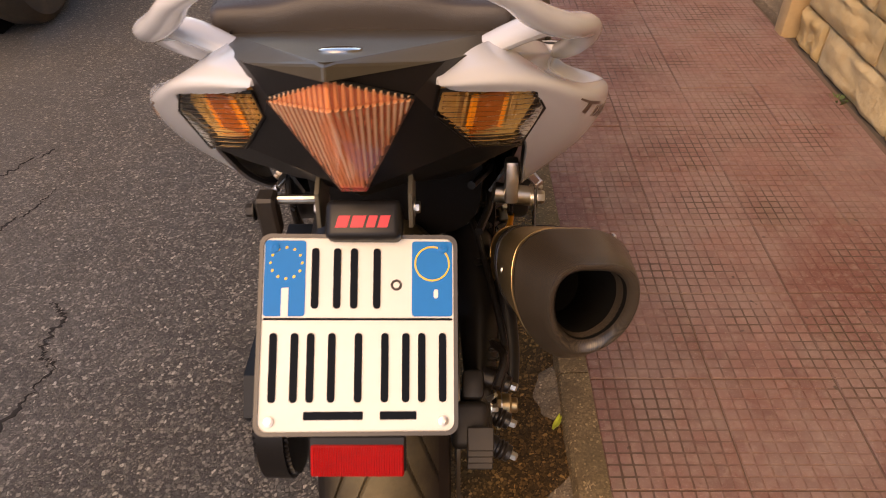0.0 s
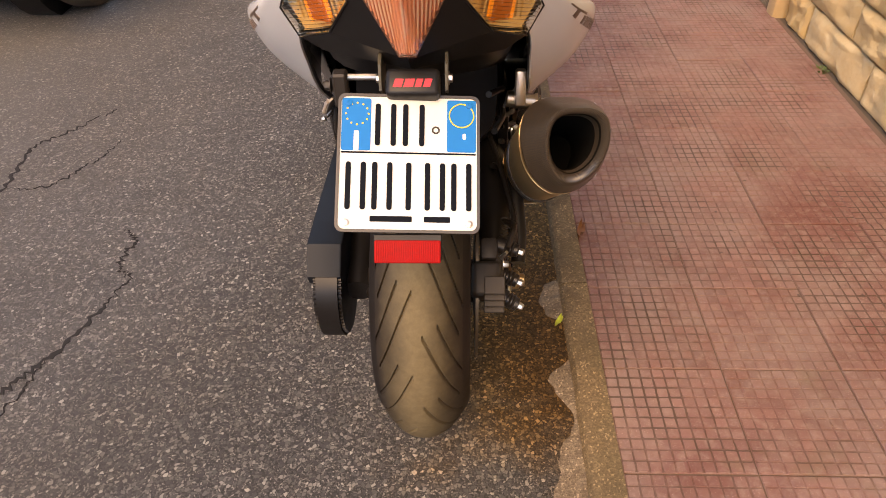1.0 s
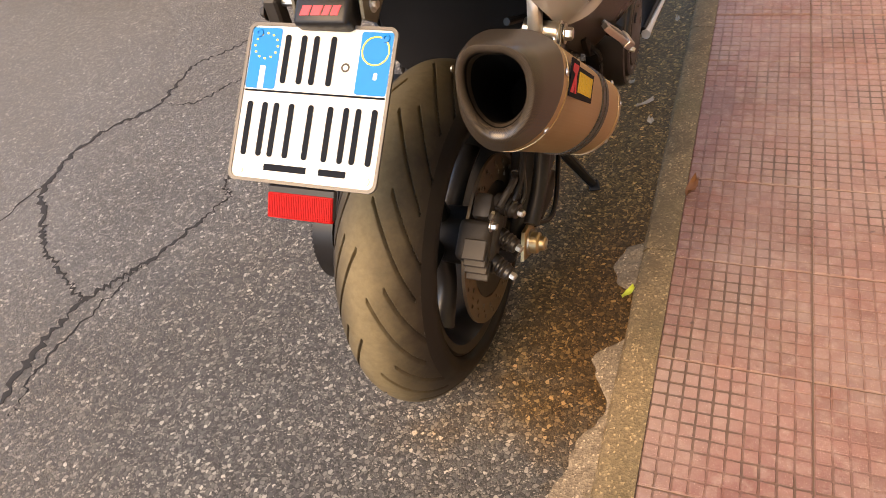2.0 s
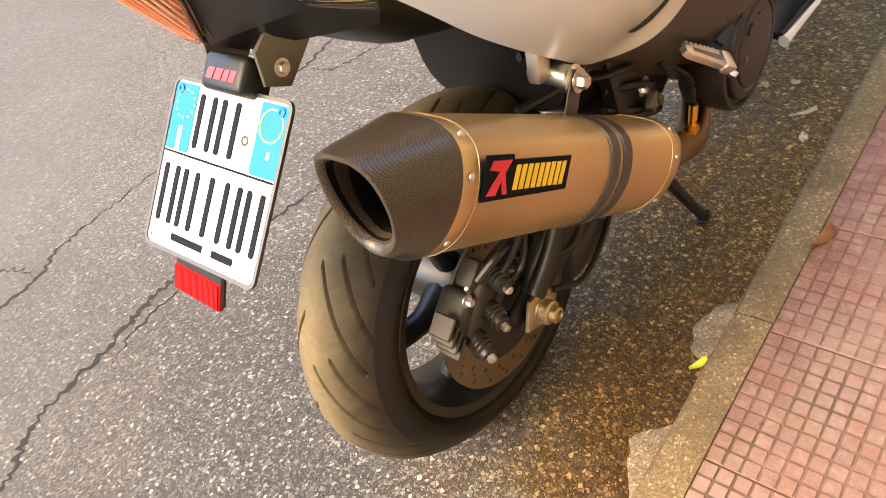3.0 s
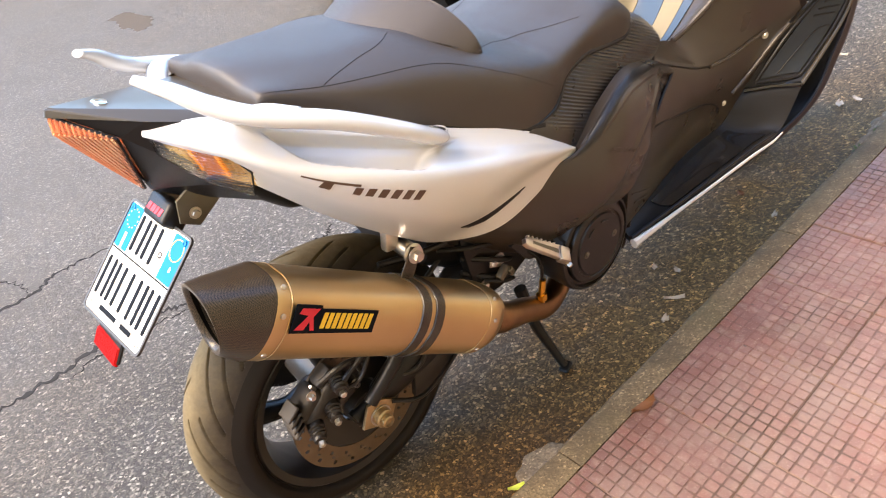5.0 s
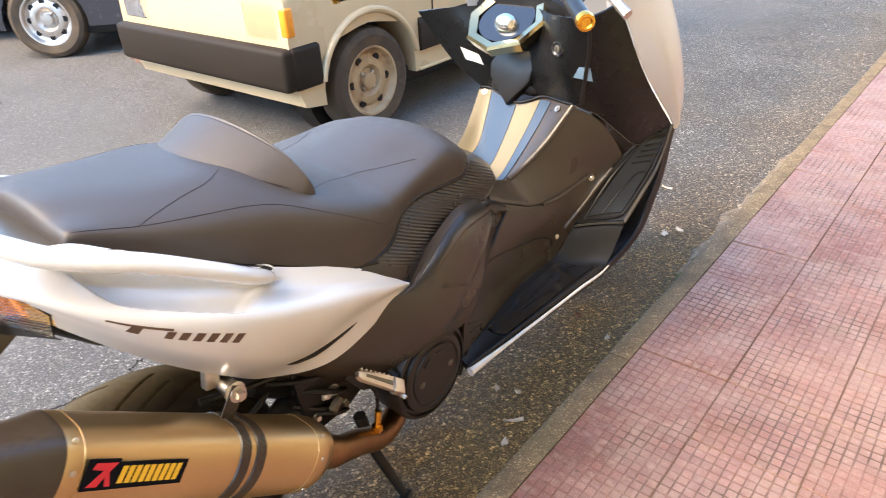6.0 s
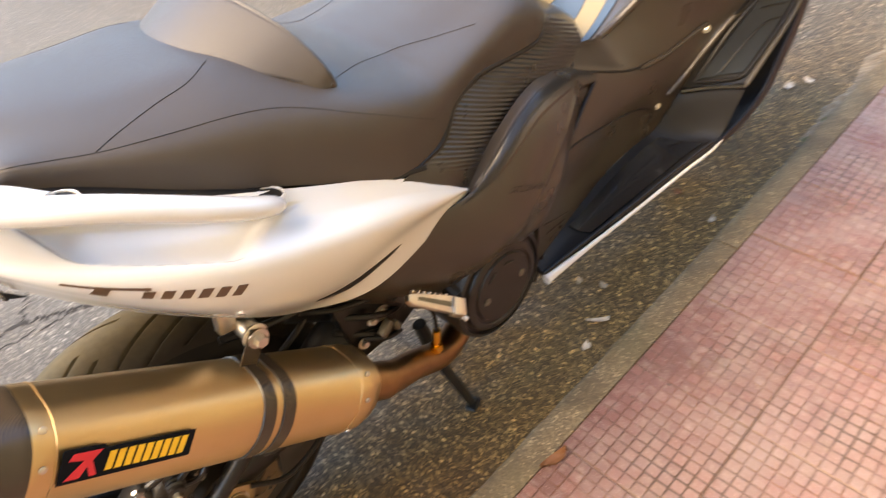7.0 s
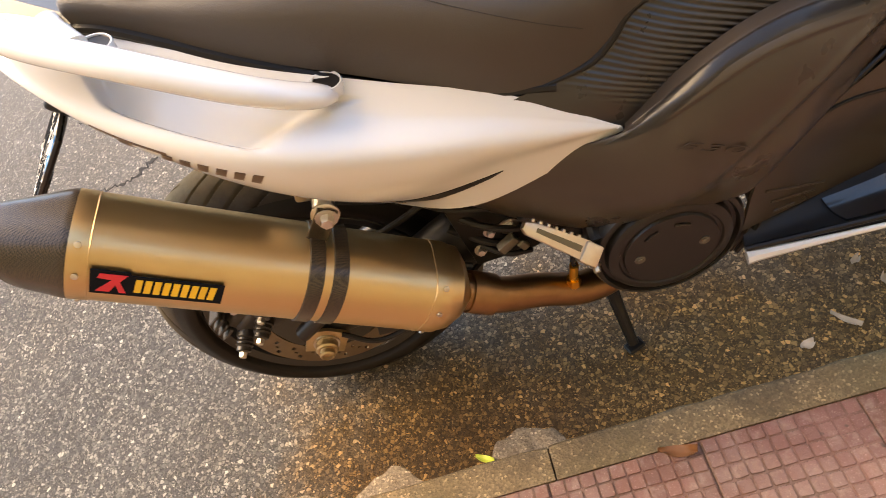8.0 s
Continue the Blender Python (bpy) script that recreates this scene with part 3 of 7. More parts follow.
def pavement():
    rnd = random.Random(11)
    bed = part("pavement", box(1.02, 60.0, 0.05, Matrix.Translation((KERB_X1 + 0.51, 10.0, -0.0052)), 0), M_MORTAR, smooth=0)
    tagged(bed, "pavement of red waffle-patterned cement tiles beside the road", "pavement", kind="structure")
    meshes = [tile_mesh(rnd) for _ in range(7)]
    for col in range(4):
        for row in range(-16, 28):
            ob = new("tile", rnd.choice(meshes))
            ob.matrix_world = pose(KERB_X1 + 0.001 + TILE * (col + 0.5), ROW0 + TILE * (row + 0.5), PAVE_Z + 0.003 + rnd.uniform(-0.0015, 0.0015),
                                   rnd.uniform(-0.25, 0.25), rnd.uniform(-0.25, 0.25), 90 * rnd.randrange(4) + rnd.uniform(-0.25, 0.25))
            ob.parent = bed
            ob.matrix_parent_inverse = bed.matrix_world.inverted()
    # bare strip between the tiles and the house wall
    bm = box(0.11, 60, 0.045, Matrix.Translation((1.435, 10, -0.003)), 0)
    strip = part("gutter_strip", bm, M_SOIL, smooth=0)
    tagged(strip, "dark crumbly strip of soil along the foot of the wall", "ground strip", kind="structure")


def kerb():
    rnd = random.Random(3)
    whole = empty("kerb", (0.34, 1.2, 0), "low worn concrete kerb stones edging the pavement", "kerb", kind="structure")
    joints = [-2.9, -1.9, -0.9, 0.27, 1.277, 2.19, 3.2, 4.2, 5.25, 6.3, 7.3, 8.3, 9.3]
    for a, b in zip(joints, joints[1:]):
        n = 24
        rings = []
        for k in range(n + 1):
            y = a + 0.0015 + (b - a - 0.003) * k / n
            e = 0.006 if k in (0, n) else 0.005 * max(0.0, noise.noise(Vector((y * 11, a, 3))))
            j = lambda s: rnd.uniform(-s, s)
            top = PAVE_Z + 0.004
            rings.append([Vector((KERB_X0 + e * 0.4 + j(0.0012), y, -0.02)), Vector((KERB_X0 + 0.003 + j(0.0015), y, top - 0.008 - e + j(0.0012))), Vector((KERB_X0 + 0.011 + j(0.0015), y, top - e * 0.5 + j(0.0008))),
                          Vector((KERB_X0 + 0.035, y, top + j(0.001))), Vector((KERB_X1 + 0.0016, y, top + j(0.001))), Vector((KERB_X1 + 0.002, y, -0.02))])
        part("kerb_stone", loft(rings), M_KERB, whole, smooth=50)


def stone_wall():
    """Rough-hewn limestone blocks in courses, with mortar behind."""
    rnd = random.Random(21)
    x0 = 1.40
    back = part("wall_east", box(0.3, 7.9, 3.2, Matrix.Translation((x0 + 0.185, -1.02, 1.6)), 0), M_WALLBED, smooth=0)
    tagged(back, "wall of rough-hewn yellow limestone blocks", "wall", kind="structure")
    back2 = part("wall_east_far", box(0.3, 24, 3.2, Matrix.Translation((x0 + 0.185, 16.2, 1.6)), 0), M_PLASTER, smooth=0)
    tagged(back2, "plain ochre plastered house wall", "wall", kind="structure")
    meshes = []
    for v in range(8):
        bm = bmesh.new()
        nx, ny = 16, 10
        g = []
        for j in range(ny + 1):
            row = []
            for i in range(nx + 1):
                u, w = i / nx - 0.5, j / ny - 0.5
                edge = min(0.5 - abs(u), 0.5 - abs(w))
                d = 0.75 * min(1, edge * 14) + 0.25 * min(1, edge * 4)
                d *= 0.75 + 0.85 * noise.fractal(Vector((u * 5.2 + v * 7, w * 2.4, v * 3.1)), 0.7, 2.2, 5)
                row.append(bm.verts.new((-0.016 - 0.020 * d, u + 0.012 * noise.noise(Vector((u * 9, w * 9, v))), w + 0.03 * noise.noise(Vector((w * 7, u * 7, v + 4))))))
            g.append(row)
        for j in range(ny):
            for i in range(nx):
                bm.faces.new((g[j][i], g[j][i + 1], g[j + 1][i + 1], g[j + 1][i]))
        rim = [g[0][i] for i in range(nx + 1)] + [g[j][nx] for j in range(1, ny + 1)] + [g[ny][i] for i in range(nx - 1, -1, -1)] + [g[j][0] for j in range(ny - 1, 0, -1)]
        bk = [bm.verts.new((0.03, q.co.y, q.co.z)) for q in rim]
        for k in range(len(rim)):
            bm.faces.new((rim[k], rim[(k + 1) % len(rim)], bk[(k + 1) % len(rim)], bk[k]))
        bmesh.ops.recalc_face_normals(bm, faces=bm.faces)
        me = bpy.data.meshes.new("stone_block")
        bm.to_mesh(me)
        bm.free()
        me.materials.append(M_STONE)
        me.shade_smooth()
        me.set_sharp_from_angle(angle=radians(40))
        meshes.append(me)
    z = 0.012
    for course in range(13):
        h = rnd.uniform(0.13, 0.22)
        y = -1.6 - rnd.uniform(0, 0.3)
        while y < 2.86:
            L = min(rnd.uniform(0.22, 0.52), 2.90 - y)
            if L < 0.05:
                break
            ob = new("stone_block", rnd.choice(meshes))
            ob.matrix_world = Matrix.Translation((x0 + 0.03, y + L / 2, z + h / 2)) @ Matrix.Diagonal((1, L - 0.008, h - 0.008, 1))
            ob.parent = back
            y += L
        z += h
    jamb = part("door_jamb", box(0.09, 0.075, 2.3, Matrix.Translation((x0 + 0.005, 2.955, 1.16)), 0.008), M_WOOD)
    tagged(jamb, "pale wooden door post at the end of the stone wall", "door post", kind="structure")
    slab = part("door_step", box(0.36, 1.10, 0.06, Matrix.Translation((x0 + 0.16, 3.56, 0.03)), 0.006), M_CEMENT)
    tagged(slab, "pale stone door step set into the wall opening", "door step", kind="structure")
    leaf = part("door_panel", box(0.05, 1.10, 2.2, Matrix.Translation((x0 + 0.26, 3.56, 1.16)), 0.006), M_WOOD)
    tagged(leaf, "closed wooden house door set back behind its step", "door", kind="structure")


def weeds():
    rnd = random.Random(8)
    for (x, y, z, r, n, label) in ((1.372, 2.42, 0.02, 0.035, 60, "small green weed growing at the foot of the wall"),
                                   (0.318, 2.70, 0.004, 0.030, 50, "small tuft of green weed growing out of the kerb joint"),
                                   (0.315, 2.82, 0.004, 0.022, 36, "small tuft of green weed growing out of the kerb joint")):
        bm = bmesh.new()
        for _ in range(n):
            a, t = rnd.uniform(0, 6.28), rnd.uniform(0.2, 1.0)
            p = Vector((x + math.cos(a) * r * t * 0.6, y + math.sin(a) * r * t, z))
            d = Vector((math.cos(a) * 0.7, math.sin(a) * 0.7, rnd.uniform(0.5, 1.6))).normalized()
            s = d.cross(Vector((0, 0, 1))).normalized() * rnd.uniform(0.002, 0.004)
            L = rnd.uniform(0.008, 0.022)
            v = [bm.verts.new(p - s * 0.4), bm.verts.new(p + d * L * 0.5 + s), bm.verts.new(p + d * L + Vector((0, 0, -0.003))), bm.verts.new(p + d * L * 0.5 - s)]
            bm.faces.new(v)
        ob = part("weed", bm, M_PLANT, smooth=0)
        tagged(ob, label, "weed", "weeds by the pavement", "stuff")


def scrap(name, x, y, z, w, l, turn, material, label, category, group, bend=0.006):
    """A small curled scrap or leaf with a pointed outline."""
    net_rows = []
    for j in range(5):
        v = j / 4
        half = w * (math.sin(math.pi * (0.08 + 0.84 * v)) ** 0.8) / 2
        net_rows.append([(-half, (v - 0.5) * l, bend * (v - 0.4) ** 2 * 4 + 0.004), (0, (v - 0.5) * l, bend * 0.2 + 0.001), (half, (v - 0.5) * l, bend * (v - 0.6) ** 2 * 4 + 0.004)])
    bm = Net(net_rows).sheet(6, 8, 0.0008)
    bm.transform(pose(x, y, z, 0, 0, turn))
    ob = part(name, bm, material)
    return tagged(ob, label, category, group)


ground()
_r = random.Random(4)
crack([(-0.80, 0.02), (-0.84, 0.16), (-0.835, 0.30), (-0.92, 0.42), (-0.928, 0.62), (-0.945, 0.78), (-0.93, 0.92), (-0.86, 1.04), (-0.80, 1.20), (-0.77, 1.33)], 0.0135, _r)
crack([(-0.80, 0.02), (-0.78, -0.3), (-0.84, -0.7), (-0.80, -1.2)], 0.0135, _r)
crack([(-0.93, 0.90), (-1.06, 0.97), (-1.19, 1.04), (-1.30, 1.14), (-1.42, 1.28), (-1.42, 1.52), (-1.31, 1.70), (-1.33, 1.92), (-1.26, 2.03), (-1.15, 2.19)], 0.0121, _r)
crack([(-1.245, 0.05), (-1.225, 0.19), (-1.36, 0.32), (-1.42, 0.45), (-1.425, 0.67), (-1.47, 0.78), (-1.45, 1.0), (-1.42, 1.28)], 0.0108, _r)
crack([(-0.78, 1.32), (-0.82, 1.37), (-0.815, 1.47), (-0.866, 1.51)], 0.0081, _r)
crack([(-1.31, 1.70), (-1.18, 1.72), (-1.10, 1.84), (-1.05, 1.98)], 0.0054, _r)
crack([(-0.86, 1.04), (-0.88, 0.92), (-0.90, 0.72), (-0.87, 0.6)], 0.0054, _r)
crack([(-1.425, 0.67), (-1.6, 0.62), (-1.75, 0.42), (-1.7, 0.2)], 0.0054, _r)
def fillet(y0, y1, width, h, name, label, seed):
    """A crumbled cement fillet that leans against the kerb."""
    bm = bmesh.new()
    n, m = int((y1 - y0) / 0.006), 10
    rows = []
    for k in range(n + 1):
        y = y0 + (y1 - y0) * k / n
        end = min(1.0, math.sin(math.pi * min(max(k / n, 0.0), 1.0)) * 2.2)
        w = width * end * (0.75 + 0.7 * noise.fractal(Vector((y * 6, seed, 0)), 0.9, 2.0, 4)) + 0.002
        row = []
        for i in range(m + 1):
            f = i / m
            q = Vector((KERB_X0 + 0.006 - w * f, y + 0.004 * noise.noise(Vector((f * 5, y * 60, seed))), 0))
            row.append(bm.verts.new((q.x, q.y, h * (1 - f ** 2.2) * (0.8 + 0.7 * noise.noise(q * 45 + Vector((0, 0, seed)))) * max(end, 0.1) - (0.002 if i == m else 0))))
        rows.append(row)
    for a, b in zip(rows, rows[1:]):
        for i in range(m):
            bm.faces.new((a[i], a[i + 1], b[i + 1], b[i]))
    tagged(part(name, bm, M_CEMENT, smooth=60), label, "cement patch", kind="structure")


fillet(0.60, 1.06, 0.075, 0.007, "cement_patch", "pale sandy cement smear along the kerb foot", 1.7)
fillet(1.17, 1.315, 0.085, 0.010, "cement_patch", "crumbled pale cement lump against the kerb", 5.2)
fillet(2.62, 4.10, 0.045, 0.016, "cement_patch", "rough cement fillet along the far kerb", 8.8)
ragged([(-1.68, 0.52), (-1.85, 0.22), (-1.80, -0.2), (-2.3, -0.5), (-2.9, -0.2), (-2.75, 0.5), (-2.2, 0.62)], 0.0005, "worn_patch", M_WORN, "pale worn asphalt patch in the middle of the road", "cement patch", 0.03, 0.002, _r)
ragged([(-4.05, 3.50), (-4.50, 3.66), (-4.66, 4.46), (-4.32, 4.30)], 0.0005, "cement_patch", M_CEMENT, "pale cement strip across the far gutter", "cement patch", 0.02, 0.006, _r)
ragged([(-4.60, 2.12), (-4.66, 2.26), (-4.30, 2.30), (-4.10, 2.24), (-3.98, 2.13), (-4.25, 2.10)], 0.0005, "oil_stain", M_SOIL, "dark oily stain soaked into the asphalt", "stain", 0.03, 0.0008, _r)
for k in range(3):
    brick = part("paving_brick", box(0.10, 0.22, 0.05, pose(-4.30 - 0.16 * k, 3.46 + 0.045 * k, 0.006, 0, 0, 18), 0.006), M_BRICK)
    tagged(brick, "brown brick set flat in the far gutter", "brick", "gutter bricks")
pavement()
kerb()
stone_wall()
weeds()
# unseen walls added to close the street; their heights shape bounce and reflections
far = part("house_wall_west", box(0.4, 60, 2.8, Matrix.Translation((-11.5, 8, 1.4)), 0), M_PLASTER, smooth=0)
tagged(far, "unseen plain ochre plastered house front added across the street", "wall", kind="structure")
rear_wall = part("house_wall_south", box(30, 0.4, 3, Matrix.Translation((-3, -16, 1.5)), 0), M_PLASTER, smooth=0)
tagged(rear_wall, "unseen plain ochre plastered wall added to close the street", "wall", kind="structure")

scrap("leaf", 0.297, 1.166, 0.004, 0.012, 0.035, -30, M_LEAFY, "small yellow-green leaf lying by the kerb", "leaf", "fallen leaves")
scrap("leaf", 0.384, 1.475, PAVE_Z + 0.004, 0.020, 0.060, -15, M_LEAFB, "dry brown leaf lying on the pavement edge", "leaf", "fallen leaves", 0.012)
for x, y, w, l, a, lab in ((0.235, 1.826, 0.018, 0.075, -50, "curled white strip of paper on the road"), (0.260, 1.748, 0.028, 0.035, 10, "crumpled beige scrap on the road"),
                           (0.13, 1.90, 0.022, 0.03, 30, "crumpled beige scrap on the road"), (0.183, 1.923, 0.024, 0.03, 70, "crumpled beige scrap on the road"),
                           (0.143, 2.964, 0.04, 0.06, 20, "pale scrap of paper on the road"), (0.174, 3.022, 0.03, 0.06, 60, "pale scrap of paper on the road"),
                           (-0.014, 3.344, 0.02, 0.07, 80, "white cigarette end on the road"), (0.294, 3.33, 0.03, 0.05, 40, "pale scrap of paper by the kerb"),
                           (0.266, 2.273, 0.022, 0.035, 5, "crumpled beige scrap on the road"), (0.14, 2.324, 0.03, 0.04, 60, "crumpled brown leaf scrap on the road"),
                           (0.319, 2.778, 0.02, 0.03, 15, "pale scrap of paper by the kerb")):
    scrap("litter_scrap", x, y, 0.001, w * 0.62, l * 0.68, a, M_LEAFB if "brown" in lab else M_PAPER, lab, "litter", "litter on the road", 0.007)


# ---- the scooter ----
X0 = 0.008
scooter = empty("maxi_scooter", (X0, 1.0, 0.0), "white and black maxi scooter with aftermarket exhaust parked by the kerb", "motor scooter")


def S(d, y, z, s=1):
    return (X0 + s * d, y, z)


def Side(rows, s, sign=-1):
    """A net on one flank, whose normal looks outwards; rows run from top to bottom and from rear to front."""
    return Net([[S(*p, s) for p in r] for r in rows], sign * s)


def sp(name, bm, material, label="", smooth=35, parent=None):
    return part(name, bm, material, parent or scooter, label, smooth)


def decal(net, quads, lift, thick):
    """Flat pieces laid on a net, each four (u, v) corners."""
    pieces = []
    for q in quads:
        bm = bmesh.new()
        c = [Vector((*p, 0)) for p in q]
        n, m = 6, 2
        layers = []
        for off in (lift + thick, lift - 0.001):
            rows = []
            for j in range(m + 1):
                row = []
                for i in range(n + 1):
                    a = c[0].lerp(c[1], i / n)
                    b = c[3].lerp(c[2], i / n)
                    p = a.lerp(b, j / m)
                    row.append(bm.verts.new(net.at(p.x, p.y) + net.normal(p.x, p.y) * off))
                rows.append(row)
            layers.append(rows)
        for rows in layers:
            for j in range(m):
                for i in range(n):
                    bm.faces.new((rows[j][i], rows[j][i + 1], rows[j + 1][i + 1], rows[j + 1][i]))
        rim = [(j, 0) for j in range(m)] + [(m, i) for i in range(n)] + [(j, n) for j in range(m, 0, -1)] + [(0, i) for i in range(n, 0, -1)]
        for k in range(len(rim)):
            (j, i), (w, x) = rim[k], rim[(k + 1) % len(rim)]
            bm.faces.new((layers[0][j][i], layers[0][w][x], layers[1][w][x], layers[1][j][i]))
        pieces.append(bm)
    return joined(*pieces)


# rear wheel
WY, WZ = 1.0, 0.287


def tread(a, s):
    """Depth of the tread grooves at the angle a and the way s across, from -1 to 1."""
    t = abs(s)
    if t < 0.10 or t > 0.93:
        return 0.0
    k = a / (2 * math.pi) * 13 + (0.5 if s < 0 else 0.0)
    d = 0.0
    if 0.08 < t < 0.78:
        d = max(d, min(1.0, (0.038 - abs((k - 1.55 * t ** 1.2) % 1.0 - 0.5)) / 0.020))
    if 0.38 < t < 0.92:
        d = max(d, min(1.0, (0.038 - abs((k + 0.45 - 1.5 * t ** 1.3) % 1.0 - 0.5)) / 0.020))
    return d


def tyre(width, radius, rim_r, nang=960, groove=0.006):
    bm = bmesh.new()
    prof = []
    n = 84
    for j in range(n + 1):
        s = 0.86 * (-1 + 2 * j / n)
        x = s * width / 2
        r = radius - 0.064 * abs(s) ** 2.2
        prof.append((s, x, r))
    rings = []
    for k in range(nang):
        a = 2 * math.pi * k / nang
        rings.append([bm.verts.new((x, (r - groove * tread(a, s)) * math.cos(a), (r - groove * tread(a, s)) * math.sin(a))) for s, x, r in prof])
    for k in range(nang):
        a, b = rings[k], rings[(k + 1) % nang]
        for j in range(n):
            bm.faces.new((a[j], a[j + 1], b[j + 1], b[j]))
    return bm


def tyre_side(width, radius, rim_r, s):
    w = width / 2
    return lathe([(radius - 0.064 * q ** 2.2, s * w * q) for q in (0.86, 0.89, 0.92, 0.95, 0.975)] + [(radius - 0.0635, s * w * 0.995), (radius - 0.070, s * (w + 0.0015)), (radius - 0.080, s * (w - 0.001)), (radius - 0.082, s * (w - 0.003)), (rim_r + 0.012, s * (w - 0.012)), (rim_r, s * (w - 0.02)), (rim_r - 0.004, s * (w - 0.03))], 96, caps=False)


wheel = new("rear_wheel")
wheel.parent = scooter
wheel.matrix_world = Matrix.Translation((X0, WY, WZ))
bpy.context.view_layer.update()
TW = Matrix.Translation((X0, WY, WZ))
for name, bm, mat_, label in (("tyre_tread", tyre(0.158, 0.287, 0.19), M_RUBBER, "dusty grooved tyre tread"),
                              ("tyre_sidewall", tyre_side(0.158, 0.287, 0.19, 1), M_SIDEWALL, ""),
                              ("tyre_sidewall", tyre_side(0.158, 0.287, 0.19, -1), M_SIDEWALL, ""),
                              ("rim", lathe([(0.196, -0.062), (0.200, -0.066), (0.196, -0.070), (0.182, -0.066), (0.165, -0.02), (0.165, 0.02), (0.182, 0.066), (0.196, 0.070), (0.200, 0.066), (0.196, 0.062), (0.175, 0.02), (0.175, -0.02)], 96, None, True), M_RIM, "black cast rim"),
                              ("hub", lathe([(0.02, -0.12), (0.045, -0.10), (0.05, -0.04), (0.048, 0.0), (0.05, 0.05), (0.04, 0.09), (0.02, 0.10)], 32), M_RIM, "")):
    bm.transform(TW)
    sp(name, bm, mat_, label, parent=wheel)
for k in range(5):
    a = 2 * math.pi * (k + 0.3) / 5
    bm = tube([(0, 0.04, 0), (0.008, 0.10, 0.012), (0.004, 0.172, 0.0)], [0.026, 0.020, 0.026], 12, 6, 0.8)
    bm.transform(TW @ Matrix.Rotation(a, 4, "X"))
    sp("spoke", bm, M_RIM, parent=wheel)


def perforated_disc(r0, r1, t, holes):
    """A brake disc with rows of drilled holes."""
    bm = bmesh.new()
    n, m = 240, 12
    vs = [[[bm.verts.new((x, (r0 + (r1 - r0) * j / m) * math.cos(2 * math.pi * k / n), (r0 + (r1 - r0) * j / m) * math.sin(2 * math.pi * k / n))) for j in range(m + 1)] for k in range(n)] for x in (-t / 2, t / 2)]
    gone = set()
    for k in range(n):
        for j in range(1, m - 1):
            if (k % 12 in (0, 1) and j in (3, 4)) or (k % 12 in (6, 7) and j in (8, 9)) or (k % 12 in (3, 4) and j in (6,)):
                gone.add((k, j))
    for layer in vs:
        for k in range(n):
            for j in range(m):
                if (k, j) not in gone:
                    bm.faces.new((layer[k][j], layer[(k + 1) % n][j], layer[(k + 1) % n][j + 1], layer[k][j + 1]))
    for k in range(n):
        q = (k + 1) % n
        for j in (0, m):
            bm.faces.new((vs[0][k][j], vs[0][q][j], vs[1][q][j], vs[1][k][j]))
    for k, j in gone:
        q = (k + 1) % n
        for a, b in (((k, j), (q, j)), ((q, j), (q, j + 1)), ((q, j + 1), (k, j + 1)), ((k, j + 1), (k, j))):
            nk, nj = None, None
            if a[1] == b[1] == j:
                nk, nj = k, j - 1
            elif a[1] == b[1] == j + 1:
                nk, nj = k, j + 1
            elif a[0] == b[0] == q:
                nk, nj = q, j
            else:
                nk, nj = (k - 1) % n, j
            if (nk, nj) in gone:
                continue
            bm.faces.new((vs[0][a[0]][a[1]], vs[0][b[0]][b[1]], vs[1][b[0]][b[1]], vs[1][a[0]][a[1]]))
    return bm


bm = perforated_disc(0.098, 0.141, 0.005, 20)
bm.transform(TW @ Matrix.Translation((0.092, 0, 0)))
sp("brake_disc", bm, M_DISC, "drilled rusty brake disc", parent=wheel)
bm = lathe([(0.045, 0.086), (0.075, 0.088), (0.100, 0.089), (0.100, 0.094), (0.075, 0.094), (0.045, 0.093)], 10, None, True)
bm.transform(TW)
sp("disc_carrier", bm, M_RIM, parent=wheel)
bm = lathe([(0.040, 0.10), (0.038, 0.125), (0.018, 0.128), (0.016, 0.15)], 24)
bm.transform(TW)
sp("spacer", bm, M_GREY, parent=wheel)

# swingarm, axle, brake
sp("swingarm", tube([(0.134, 0.962, 0.288), (0.134, 1.02, 0.30), (0.135, 1.15, 0.345), (0.12, 1.28, 0.39), (0.11, 1.42, 0.41)], [0.015, 0.021, 0.036, 0.042, 0.05], 14, 8, 1.25), M_BLACK, "black swingarm beam")
sp("swingarm", tube([(-0.118, 0.97, 0.288), (-0.118, 1.15, 0.34), (-0.11, 1.28, 0.39), (-0.10, 1.42, 0.41)], [0.026, 0.036, 0.042, 0.05], 14, 8, 1.25), M_BLACK, "black swingarm beam")
sp("strut_bar", tube([(0.175, 0.985, 0.345), (0.178, 1.04, 0.385), (0.17, 1.12, 0.44)], 0.013, 12), M_BLACK)
m_ax = Matrix.Translation((0.158, 1.0, 0.290))
UPRIGHT = Matrix(((0, 0, 1, 0), (1, 0, 0, 0), (0, 1, 0, 0), (0, 0, 0, 1)))
bm = prism([(-0.032, -0.024), (0.030, -0.028), (0.036, 0.020), (0.0, 0.030), (-0.030, 0.024)], 0.006, Matrix.Translation((0.158, 1.0, 0.292)) @ UPRIGHT @ Matrix.Rotation(radians(-25), 4, "Z"), 0.001)
plate_ax = sp("axle_plate", bm, M_BRASSY, "dull gold aluminium axle block")
sp("axle_washer", lathe([(0.021, 0.0055), (0.021, 0.009)], 32, m_ax), M_STEEL, parent=plate_ax)
